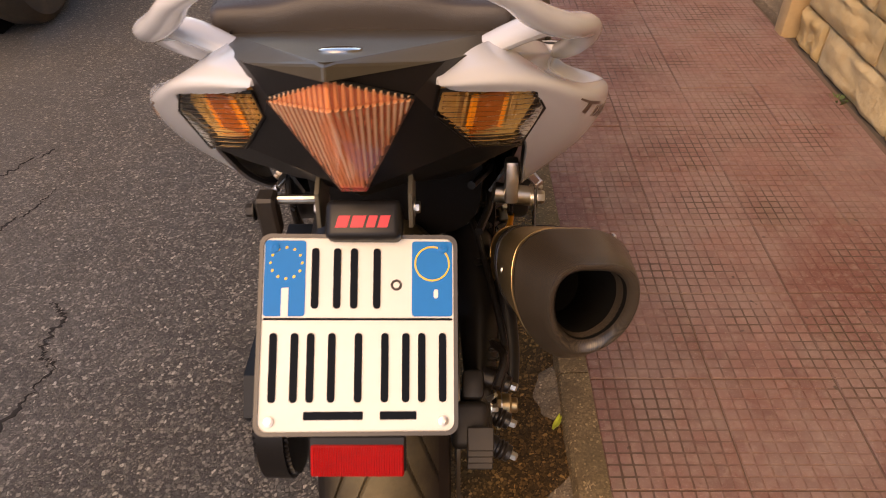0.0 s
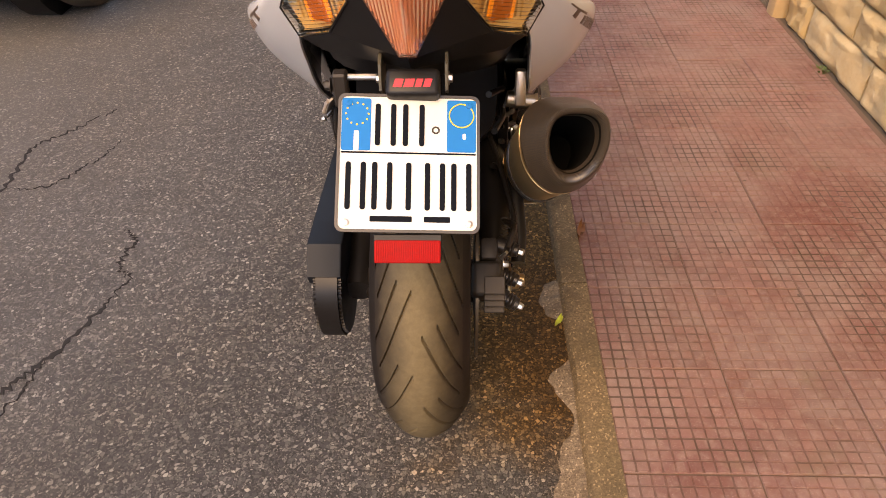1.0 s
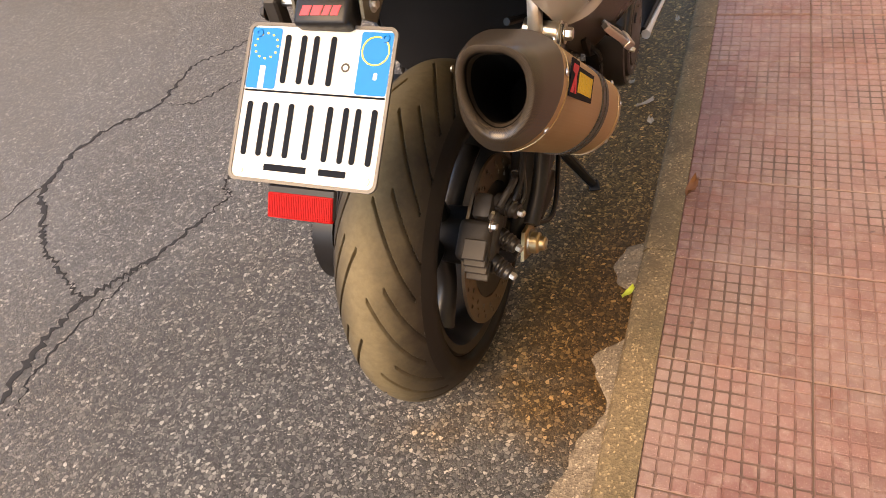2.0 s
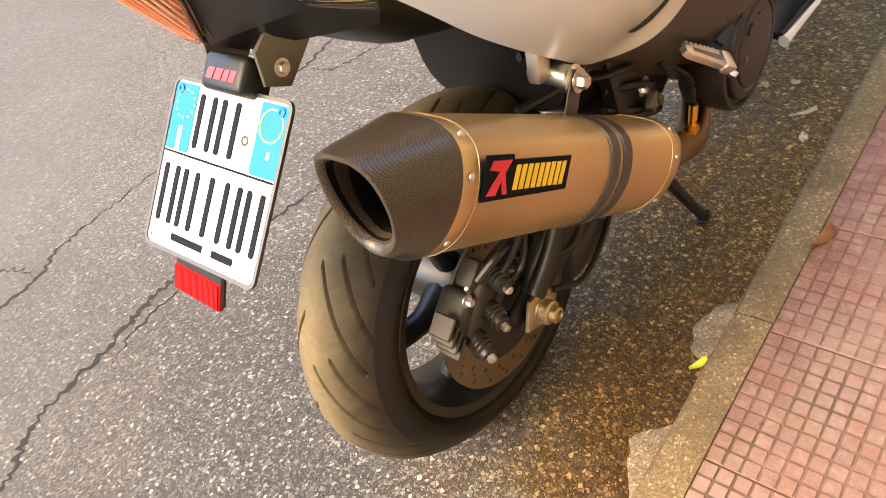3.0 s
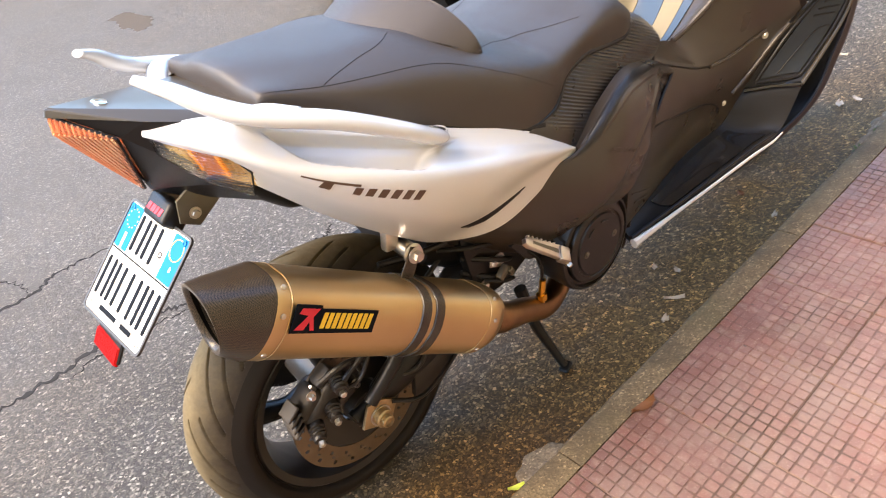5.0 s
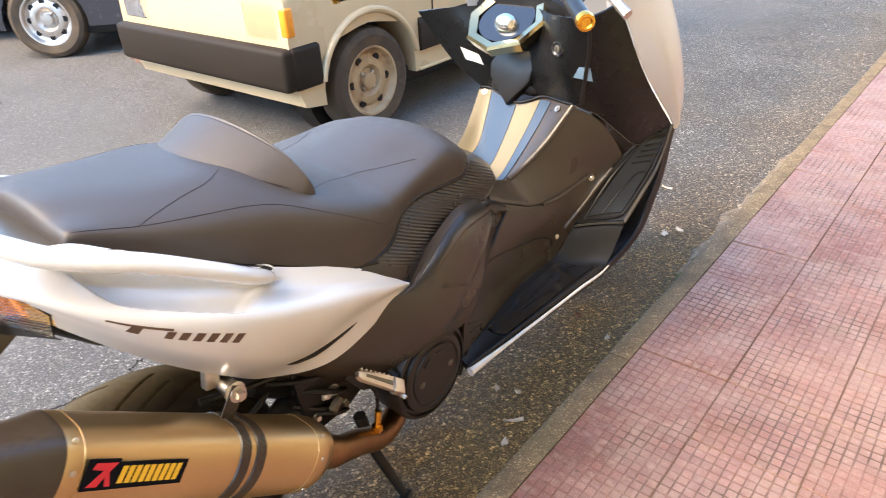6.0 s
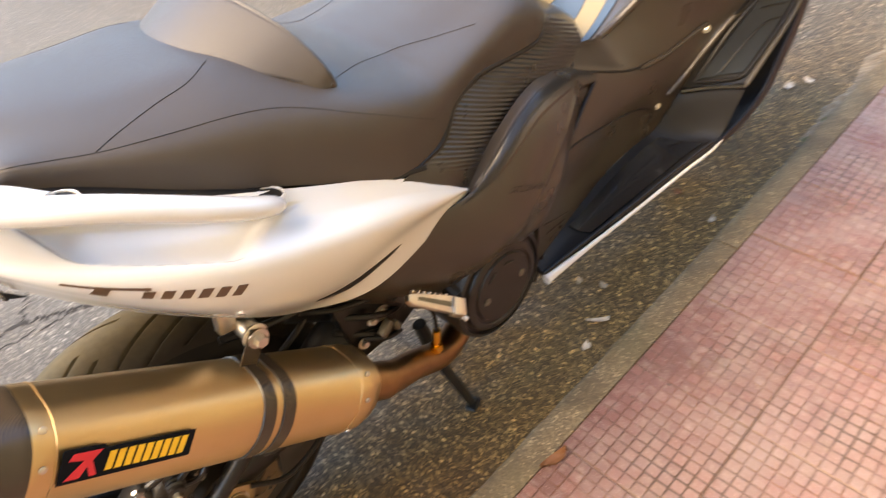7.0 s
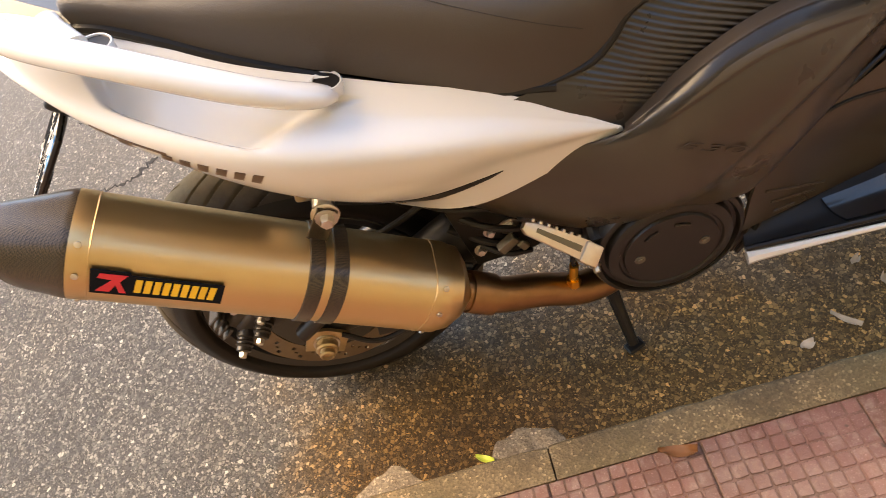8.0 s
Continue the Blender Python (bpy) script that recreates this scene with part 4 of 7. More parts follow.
sp("axle_nut", lathe([(0.018, 0.008), (0.018, 0.020), (0.0155, 0.023), (0.012, 0.023), (0.012, 0.031), (0.010, 0.033), (0.0085, 0.033), (0.0075, 0.029), (0.0, 0.029)], 24, m_ax), M_BRASSY, parent=plate_ax)
cal = sp("brake_caliper", joined(
    box(0.050, 0.062, 0.046, pose(0.115, 0.905, 0.375, 35, 0, 0), 0.010, 3),
    box(0.024, 0.080, 0.036, pose(0.134, 0.920, 0.372, 35, 0, 0), 0.010, 3),
    box(0.030, 0.040, 0.050, pose(0.120, 0.950, 0.400, 30, 0, 0), 0.008, 2),
    box(0.024, 0.070, 0.020, pose(0.126, 0.965, 0.352, 20, 0, 0), 0.006, 2)), M_GREY, "dusty grey two-piston brake caliper")
for y, z, lean in ((0.893, 0.350, -0.35), (0.932, 0.366, -0.25), (0.958, 0.408, -0.1)):
    bm = lathe([(0.015, -0.006), (0.015, 0.010), (0.0125, 0.012), (0.0125, 0.015), (0.0145, 0.017), (0.0125, 0.019), (0.0125, 0.021), (0.0140, 0.023), (0.0115, 0.026), (0.0115, 0.032), (0.0060, 0.034), (0.0, 0.034)], 20, Matrix.Translation((0.140, y, z)) @ Vector((1, -0.35, lean)).to_track_quat("X", "Z").to_matrix().to_4x4())
    boot = sp("slide_boot", bm, M_CASE, "ribbed rubber boot", parent=cal)
    sp("pin_head", lathe([(0.0062, 0.033), (0.0062, 0.041), (0.0045, 0.043), (0.0, 0.043)], 6, Matrix.Translation((0.140, y, z)) @ Vector((1, -0.35, lean)).to_track_quat("X", "Z").to_matrix().to_4x4()), M_STEEL, parent=boot)
for k, (y, z) in enumerate(((0.905, 0.412), (0.985, 0.372))):
    sp("caliper_bolt", bolt((0.142, y, z), (1, 0, 0), 0.006, 0.010), M_STEEL, parent=cal)
for dz in (-0.014, 0.000, 0.014, 0.028):
    sp("caliper_fin", box(0.034, 0.030, 0.005, pose(0.128, 0.866, 0.372 + dz, 35, 0, 0), 0.0015, 1), M_GREY, parent=cal)
sp("pad_plate", prism([(0.905, 0.330), (0.925, 0.312), (0.960, 0.318), (0.975, 0.345), (0.940, 0.362), (0.910, 0.352)], 0.005, Matrix.Translation((0.106, 0, 0)) @ UPRIGHT, 0.001), M_DISC, "rusty brake pad plate", parent=cal)
sp("bleed_nipple", tube([(0.140, 0.915, 0.418), (0.148, 0.908, 0.436)], [0.004, 0.0028], 8, 2), M_STEEL, parent=cal)
for a, b, c, r in (((0.150, 0.925, 0.430), (0.162, 0.965, 0.445), (0.150, 1.010, 0.420), 0.0055), ((0.150, 0.960, 0.385), (0.168, 0.985, 0.400), (0.160, 1.020, 0.430), 0.0040), ((0.150, 1.060, 0.330), (0.170, 1.100, 0.335), (0.160, 1.150, 0.372), 0.0050)):
    sp("brake_line", tube([a, b, c], r, 8, 6), M_CASE, parent=cal)
spring = [(0.152 + 0.0085 * math.cos(k * 0.9), 0.972 + 0.0022 * k * 0.62, 0.378 + 0.0022 * k * 0.62 + 0.0085 * math.sin(k * 0.9)) for k in range(36)]
sp("return_spring", tube(spring, 0.0014, 6, 2), M_GREY, parent=cal)
sp("brake_hose", tube([(0.155, 0.945, 0.400), (0.165, 0.985, 0.43), (0.155, 1.06, 0.45), (0.13, 1.2, 0.47), (0.10, 1.3, 0.5)], 0.005, 8), M_BLACK)
sp("speed_cable", tube([(0.165, 1.03, 0.30), (0.18, 1.09, 0.275), (0.165, 1.20, 0.30), (0.14, 1.3, 0.36)], 0.0045, 8), M_BLACK)
sp("torque_bracket", prism([(-0.02, -0.02), (0.05, -0.03), (0.09, 0.0), (0.05, 0.035), (-0.01, 0.03)], 0.012, Matrix.Translation((0.152, 1.10, 0.285)) @ Matrix(((0, 0, 1, 0), (1, 0, 0, 0), (0, 1, 0, 0), (0, 0, 0, 1))), 0.003), M_GREY)

# belt drive on the far flank
guard = [(0.926, 0.362), (0.940, 0.330), (1.05, 0.315), (1.18, 0.32), (1.32, 0.33), (1.32, 0.395), (1.18, 0.400), (1.04, 0.405), (0.965, 0.405)]
bm = prism(guard, 0.060, Matrix.Translation((-0.197, 0, 0)) @ Matrix(((0, 0, 1, 0), (1, 0, 0, 0), (0, 1, 0, 0), (0, 0, 0, 1))), 0.004)
bmesh.ops.bevel(bm, geom=[e for e in bm.edges if abs(e.verts[0].co.x - e.verts[1].co.x) > 0.02], offset=0.010, segments=3, profile=0.5, affect="EDGES")
sp("belt_guard", bm, M_BELT, "dark blue-grey belt guard")
teeth = []
for k in range(64):
    a0, a1 = 2 * math.pi * k / 64, 2 * math.pi * (k + 0.5) / 64
    for a, r in ((a0, 0.095), (a0 + 0.02, 0.099), (a1, 0.099), (a1 + 0.02, 0.095)):
        teeth.append((r * math.cos(a), r * math.sin(a)))
bm = prism(teeth, 0.050, Matrix.Translation((-0.188, WY, WZ)) @ Matrix(((0, 0, 1, 0), (1, 0, 0, 0), (0, 1, 0, 0), (0, 0, 0, 1))))
sp("belt_pulley", bm, M_BLACK, "black toothed belt pulley", 20)
sp("belt", lathe([(0.0995, -0.190), (0.104, -0.190), (0.104, -0.152), (0.0995, -0.152)], 96, TW @ Matrix.Translation((0, 0, 0)), True), M_BLACK)

# number plate with its holder
up = Vector((0, 0.133, 0.112)).normalized()
nrm = Vector((0, -up.z, up.y))
PL = Matrix(((1, 0, 0), up, nrm)).transposed().to_4x4()
PL.translation = (0.007, 0.7845, 0.6895)


def round_rect(w, h, r, n=5):
    out = []
    for cx, cy, a0 in ((w / 2 - r, h / 2 - r, 0), (-w / 2 + r, h / 2 - r, 90), (-w / 2 + r, -h / 2 + r, 180), (w / 2 - r, -h / 2 + r, 270)):
        for k in range(n + 1):
            a = radians(a0 + 90 * k / n)
            out.append((cx + r * math.cos(a), cy + r * math.sin(a)))
    return out


PL = PL @ Matrix.Rotation(radians(4.5), 4, "Y")
plate = sp("number_plate", prism(round_rect(0.178, 0.178, 0.009), 0.0016, PL, 0.0004), M_PLATE, "white two-line number plate with blue side bands")
outer, inner = round_rect(0.182, 0.182, 0.010), round_rect(0.1745, 0.1745, 0.008)
bm = bmesh.new()
lay = [[bm.verts.new((x, y, z)) for x, y in o] for o, z in ((outer, -0.0008), (outer, 0.0030), (inner, 0.0030), (inner, 0.0010))]
for a, b in zip(lay, lay[1:]):
    for k in range(len(a)):
        bm.faces.new((a[k], a[(k + 1) % len(a)], b[(k + 1) % len(a)], b[k]))
bm.transform(PL)
sp("plate_frame", bm, plain("dark_frame", (0.055, 0.052, 0.050), 0.38, 0.3, vary=0.2, scale=60, relief=0.0), "thin dark plate frame", parent=plate)
sp("plate_back", box(0.150, 0.150, 0.004, PL @ Matrix.Translation((0, 0, -0.004)), 0.001, 1), M_BLACK, parent=plate)


def on_plate(x, y, w, h, r=0.002, t=0.0009, z=0.0015):
    return prism(round_rect(w, h, r, 3), t, PL @ Matrix.Translation((x, y, z)), 0)


for sx in (-1, 1):
    sp("blue_band", on_plate(sx * 0.0675, 0.050, 0.0375, 0.070, 0.003, 0.0006), M_BLUE, "blue side band", parent=plate)
sp("plate_ridge", on_plate(0, 0.0125, 0.172, 0.0022, 0.0008, 0.0008), M_INK, parent=plate)
for x, y, w, h in [(-0.030, 0.050, 0.027, 0.056), (0.006, 0.050, 0.028, 0.056)] + [(-0.0665 + 0.0335 * k, -0.031, 0.009 if k == 2 else 0.026, 0.062) for k in range(5)]:
    for f in ((0,) if w < 0.02 else (-1, 1)):
        sp("character_bar", on_plate(x + f * (w / 2 - 0.0035), y, 0.0068, h, 0.003, 0.0011), M_INK, "dark embossed bar in place of a character", parent=plate)
sp("small_bar", on_plate(-0.021, -0.0735, 0.053, 0.0075, 0.001, 0.0004), M_INK, parent=plate)
sp("small_bar", on_plate(0.037, -0.0735, 0.033, 0.0075, 0.001, 0.0004), M_INK, parent=plate)
sp("small_bar", on_plate(-0.067, 0.028, 0.0065, 0.026, 0.0008, 0.0004, 0.0021), M_PLATE, parent=plate)
sp("small_bar", on_plate(0.071, 0.036, 0.004, 0.008, 0.0015, 0.0004, 0.0021), M_PLATE, parent=plate)
dots = [lathe([(0.0014, 0), (0.0012, 0.0004)], 8, PL @ Matrix.Translation((-0.0665 + 0.0145 * math.cos(k * math.pi / 6), 0.064 + 0.0145 * math.sin(k * math.pi / 6), 0.0021)) @ Matrix.Rotation(radians(-90), 4, "Y")) for k in range(12)]
sp("star_ring", joined(*dots), M_YELLOW, parent=plate)
bm = lathe([(0.0150, 0), (0.0165, 0), (0.0165, 0.0005), (0.0150, 0.0005)], 40, PL @ Matrix.Translation((0.0675, 0.064, 0.0021)) @ Matrix.Rotation(radians(-90), 4, "Y"), True)
sp("year_ring", bm, M_YELLOW, parent=plate)
bm = lathe([(0.0055, 0), (0.0055, 0.0004), (0.003, 0.0004), (0.003, 0)], 9, PL @ Matrix.Translation((0.0345, 0.044, 0.0015)) @ Matrix.Rotation(radians(-90), 4, "Y"), True)
sp("embossed_seal", bm, M_GREY, parent=plate)
for sx in (-1, 1):
    for sy in (-1, 1):
        sp("plate_screw", lathe([(0.0048, 0), (0.0046, 0.0016), (0.002, 0.0022), (0.002, 0.0012)], 14, PL @ Matrix.Translation((sx * 0.0775, sy * 0.0785, 0.0018)) @ Matrix.Rotation(radians(-90), 4, "Y")), M_BLUE if sy > 0 else M_ALU, parent=plate)

refl = sp("rear_reflector", box(0.084, 0.006, 0.029, Matrix.Translation((0.0072, 0.703, 0.6105)) @ Matrix.Rotation(radians(-38), 4, "X"), 0.002, 2), M_RED, "red rectangular rear reflector")
sp("reflector_back", box(0.088, 0.006, 0.034, Matrix.Translation((0.0072, 0.708, 0.614)) @ Matrix.Rotation(radians(-38), 4, "X"), 0.002, 1), M_BLACK, parent=refl)
for k in range(36):
    bm = box(0.0014, 0.0016, 0.026, Matrix.Translation((0.0072 - 0.0395 + 0.00226 * k, 0.703, 0.6105)) @ Matrix.Rotation(radians(-38), 4, "X") @ Matrix.Translation((0, -0.0035, 0)), 0)
    sp("reflector_rib", bm, M_RED, parent=refl, smooth=0)
sp("reflector_arm", box(0.03, 0.05, 0.004, Matrix.Translation((0.007, 0.728, 0.625)) @ Matrix.Rotation(radians(40), 4, "X"), 0.001, 1), M_GREY)

LB = Matrix(((1, 0, 0), up, nrm)).transposed().to_4x4()
LB.translation = (0.012, 0.862, 0.757)
lamp = sp("plate_lamp", box(0.070, 0.038, 0.036, LB, 0.007, 3), M_BLACK, "dark plate lamp box with red lettering blocks")
for k, (x, w) in enumerate(((-0.018, 0.012), (-0.004, 0.013), (0.0085, 0.009), (0.0195, 0.010))):
    q = [(x - w / 2 - 0.001, -0.0055), (x + w / 2 - 0.002, -0.0055), (x + w / 2 + 0.001, 0.0055), (x - w / 2 + 0.002, 0.0055)]
    sp("lettering_block", prism(q, 0.0008, LB @ Matrix.Translation((0, -0.003, 0.0178))), M_REDINK, parent=lamp)
for sx in (-1, 1):
    bm = prism([(0.860, 0.752), (0.885, 0.735), (0.935, 0.765), (1.00, 0.80), (0.99, 0.83), (0.93, 0.812), (0.868, 0.785)], 0.004, Matrix.Translation((0.012 + sx * 0.043 - 0.002, 0, 0)) @ Matrix(((0, 0, 1, 0), (1, 0, 0, 0), (0, 1, 0, 0), (0, 0, 0, 1))), 0.001)
    arm = sp("plate_bracket", bm, M_BRACKET, "grey metal plate bracket")
    for y, z in ((0.885, 0.757), (0.925, 0.785)):
        sp("bracket_bolt", bolt((0.012 + sx * 0.045, y, z), (sx, 0, 0), 0.006, 0.006), M_STEEL, parent=arm)
sp("plate_spine", tube([(0.01, 0.845, 0.735), (0.01, 0.80, 0.692), (0.01, 0.73, 0.632)], 0.012, 8, 6, 0.4), M_BLACK)
sp("cross_rod", tube([(-0.090, 0.915, 0.745), (-0.030, 0.915, 0.745)], 0.005, 10, 2), M_STEEL, "steel cross rod")
sp("hanger_bracket", joined(box(0.02, 0.022, 0.05, pose(-0.092, 0.91, 0.73), 0.003, 1), bolt((-0.105, 0.91, 0.735), (-1, 0, 0), 0.007, 0.01)), M_GREY, "small dark steel bracket")

# tail
def facets(pts, faces, both=True):
    """A faceted shell; pts are (d, y, z) of the right half, faces are mirrored."""
    bm = bmesh.new()
    right = {k: bm.verts.new(S(*p)) for k, p in pts.items()}
    left = {k: (right[k] if p[0] == 0 else bm.verts.new(S(*p, -1))) for k, p in pts.items()}
    for f in faces:
        bm.faces.new([right[k] for k in f])
        bm.faces.new([left[k] for k in reversed(f)])
    return bm


TAIL = {"tip": (0, 0.785, 0.953), "back": (0.144, 1.02, 0.876), "mid": (0, 1.02, 0.880), "lip": (0, 0.780, 0.942), "rb": (0.081, 0.870, 0.914), "bb": (0.130, 0.968, 0.880), "end": (0.150, 1.06, 0.850),
        "kt": (0, 0.791, 0.940), "kr": (0.057, 0.839, 0.901), "kb": (0, 0.856, 0.796), "a": (0.077, 0.868, 0.892), "f": (0.072, 0.870, 0.866), "e": (0.106, 0.908, 0.811), "d": (0.153, 0.940, 0.792),
        "u": (0, 0.885, 0.770), "v": (0.125, 0.955, 0.765)}
bm = facets(TAIL, [("tip", "back", "mid"), ("tip", "lip", "rb"), ("tip", "rb", "bb", "back"), ("back", "bb", "end")])
bmesh.ops.recalc_face_normals(bm, faces=bm.faces)
bmesh.ops.bevel(bm, geom=[e for e in bm.edges if len(e.link_faces) == 2 and e.calc_face_angle(0) > 0.15], offset=0.0025, segments=2, profile=0.5, affect="EDGES")
tail = sp("tail_cover", bm, M_TAIL, "dark satin wedge-shaped tail cover with a flat top", 12)
sp("tail_housing", facets(TAIL, [("lip", "kt", "kr", "rb"), ("rb", "kr", "f", "a"), ("kr", "kb", "e", "f"), ("kb", "u", "v", "e"), ("e", "v", "d"), ("rb", "a", "bb")]), M_BLACK, "black faceted tail housing", 10)
bm = lathe([(0.0, 0.0022), (0.010, 0.0021), (0.0125, 0.001), (0.0125, -0.003)], 32, Matrix.Translation((0.010, 0.847, 0.936)) @ Matrix.Rotation(radians(-90), 4, "Y"))
bm.transform(Matrix.Translation((0.010, 0.847, 0.9338)) @ Matrix.Rotation(radians(-17.3), 4, "X") @ Matrix.Diagonal((1.35, 0.75, 1, 1)) @ Matrix.Translation((-0.010, -0.847, -0.936)))
sp("round_badge", bm, M_CHROME, "small oval chrome badge", parent=tail)
rings = []
for y, w, top, bot in ((0.905, 0.070, 0.860, 0.785), (0.940, 0.110, 0.868, 0.764), (1.00, 0.135, 0.862, 0.705), (1.10, 0.150, 0.82, 0.665), (1.22, 0.155, 0.76, 0.60), (1.34, 0.15, 0.68, 0.53)):
    rings.append(super_ring((X0, (top + bot) / 2), w, (top - bot) / 2, y, 24, 3.2))
sp("undertail", loft(rings), M_BLACK, "black undertail housing")
# tail light: a kite of ribbed lens
T_, L_, R_ = Vector(S(0, 0.788, 0.940)), Vector(S(0.055, 0.835, 0.900, -1)), Vector(S(0.055, 0.835, 0.900))
FL_, FR_ = Vector(S(0.010, 0.848, 0.806, -1)), Vector(S(0.010, 0.848, 0.806))
RIDGE = Vector(S(0, 0.784, 0.919))
bm = bmesh.new()
v = [bm.verts.new(p) for p in (T_, L_, RIDGE, R_, FL_, FR_)]
for f in ((0, 1, 2), (0, 2, 3), (1, 4, 2), (2, 4, 5), (2, 5, 3)):
    bm.faces.new([v[k] for k in f])
bmesh.ops.recalc_face_normals(bm, faces=bm.faces)
bmesh.ops.solidify(bm, geom=bm.faces[:], thickness=0.003)
tl = sp("tail_light", bm, M_REDLENS, "reddish clear tail light lens with vertical ribs", 20)
tl.visible_shadow = False
for k in range(23):
    u = (k - 11) / 11.6
    side = R_ if u > 0 else L_
    f = abs(u)
    top, knee = T_.lerp(side, f), RIDGE.lerp(side, f)
    low_ = FR_ if u > 0 else FL_
    foot_ = (FL_ + FR_) / 2 + (low_ - (FL_ + FR_) / 2) * min(f * 3.2, 1.0)
    foot_ = foot_.lerp(side, max(0.0, (f - 0.31) / 0.69) * 0.93).lerp(knee, 0.05)
    o = Vector((0, -0.0022, 0.0004))
    sp("lens_rib", joined(tube([top.lerp(knee, 0.08) + Vector((0, -0.001, 0.0022)), knee + Vector((0, -0.001, 0.0022))], 0.0017, 6, 2), tube([knee + o, knee.lerp(foot_, 0.5) + o, foot_ + o], [0.0022, 0.0022, 0.0013], 8, 3)), M_PINKLENS, parent=tl)
for p, q in ((T_, R_), (T_, L_), (R_, FR_), (L_, FL_), (FL_, FR_)):
    sp("lens_edge", tube([p, q], 0.0022, 8, 2), M_BLACK, parent=tl)
bm = bmesh.new()
vv = [bm.verts.new(p + Vector((0, 0.010, -0.003))) for p in (T_, L_, FL_, FR_, R_)]
bm.faces.new(vv)
bmesh.ops.solidify(bm, geom=bm.faces[:], thickness=0.002)
sp("light_reflector", bm, plain("light_housing", (0.96, 0.46, 0.24), 0.25, 0.5, relief=0.0), parent=tl)
# turn signals
M_BOWL = plain("signal_bowl", (0.78, 0.50, 0.20), 0.24, 0.45, vary=0.35, scale=90, relief=0.0)
M_BULB = plain("brown_amber_plastic", (0.30, 0.075, 0.008), 0.25, vary=0.3, scale=90, relief=0.0)
LENS = ((0.077, 0.866, 0.890), (0.160, 0.922, 0.862), (0.173, 0.938, 0.833), (0.153, 0.938, 0.793), (0.106, 0.906, 0.812), (0.072, 0.868, 0.866))
for s in (1, -1):
    rim = [Vector(S(*p, s)) for p in LENS]
    mid = sum(rim, Vector()) / len(rim)
    out = (rim[1] - rim[4]).cross(rim[5] - rim[2]).normalized() * s
    if out.y > 0:
        out = -out

    def plate_of(offset, scale, thick, bulge):
        """A faceted plate inside the lens outline, moved along its normal."""
        b2 = bmesh.new()
        ring = [b2.verts.new(mid + (p - mid) * scale + out * offset) for p in rim]
        half = [b2.verts.new(mid + (p - mid) * scale * 0.6 + out * (offset + bulge * 0.8)) for p in rim]
        c2 = b2.verts.new(mid + out * (offset + bulge))
        for k in range(6):
            b2.faces.new((ring[k], ring[(k + 1) % 6], half[(k + 1) % 6], half[k]))
            b2.faces.new((half[k], half[(k + 1) % 6], c2))
        bmesh.ops.recalc_face_normals(b2, faces=b2.faces)
        bmesh.ops.solidify(b2, geom=b2.faces[:], thickness=thick)
        return b2

    ind = sp("turn_signal", plate_of(0.0, 1.0, 0.0015, 0.003), M_LENS, "clear ribbed turn signal lens with amber bulb", 25)
    ind.visible_shadow = False
    sp("reflector_bowl", plate_of(-0.016, 0.97, 0.002, -0.006), M_BOWL, parent=ind)
    sp("signal_rim", tube(rim + rim[:1], 0.0016, 6, 1), M_BLACK, parent=ind)
    side = (rim[1] - rim[0]).normalized()
    down = side.cross(out).normalized()
    down = down if down.z < 0 else -down
    for k in range(1, 16):
        reach = 0.0056 * k
        hits = []
        for p, q in zip(rim, rim[1:] + rim[:1]):
            a, b = (p - rim[0]).dot(down) - reach, (q - rim[0]).dot(down) - reach
            if a * b < 0:
                hits.append(p.lerp(q, a / (a - b)))
        if len(hits) == 2 and (hits[0] - hits[1]).length > 0.012:
            a, b = hits
            rib = sp("lens_rib", tube([a.lerp(b, 0.04), a.lerp(b, 0.3) + out * 0.002, a.lerp(b, 0.7) + out * 0.002, a.lerp(b, 0.96)], 0.0011, 6, 4), M_LENS, parent=ind)
            rib.visible_shadow = False
    for f, w, mat_, lab in ((0.27, 0.008, M_AMBER, "amber bulb screen"), (0.47, 0.032, M_BULB, "brown-amber bulb screen"), (0.67, 0.008, M_AMBER, "amber bulb screen")):
        c0 = mid + side * (f - 0.5) * 0.088 - out * 0.008
        bm = box(w, 0.004, 0.046 if w > 0.015 else 0.040, Matrix.Translation(c0) @ out.to_track_quat("-Y", "Z").to_matrix().to_4x4(), 0.0015, 1)
        sp("amber_screen", bm, mat_, lab, parent=ind)
    for k in range(9):
        c0 = mid + side * (k - 4) * 0.0088 - out * 0.012
        bm = box(0.0016, 0.004, 0.050 - 0.004 * abs(k - 4), Matrix.Translation(c0) @ out.to_track_quat("-Y", "Z").to_matrix().to_4x4(), 0.0005, 1)
        sp("mirror_rib", bm, M_BOWL, parent=ind)

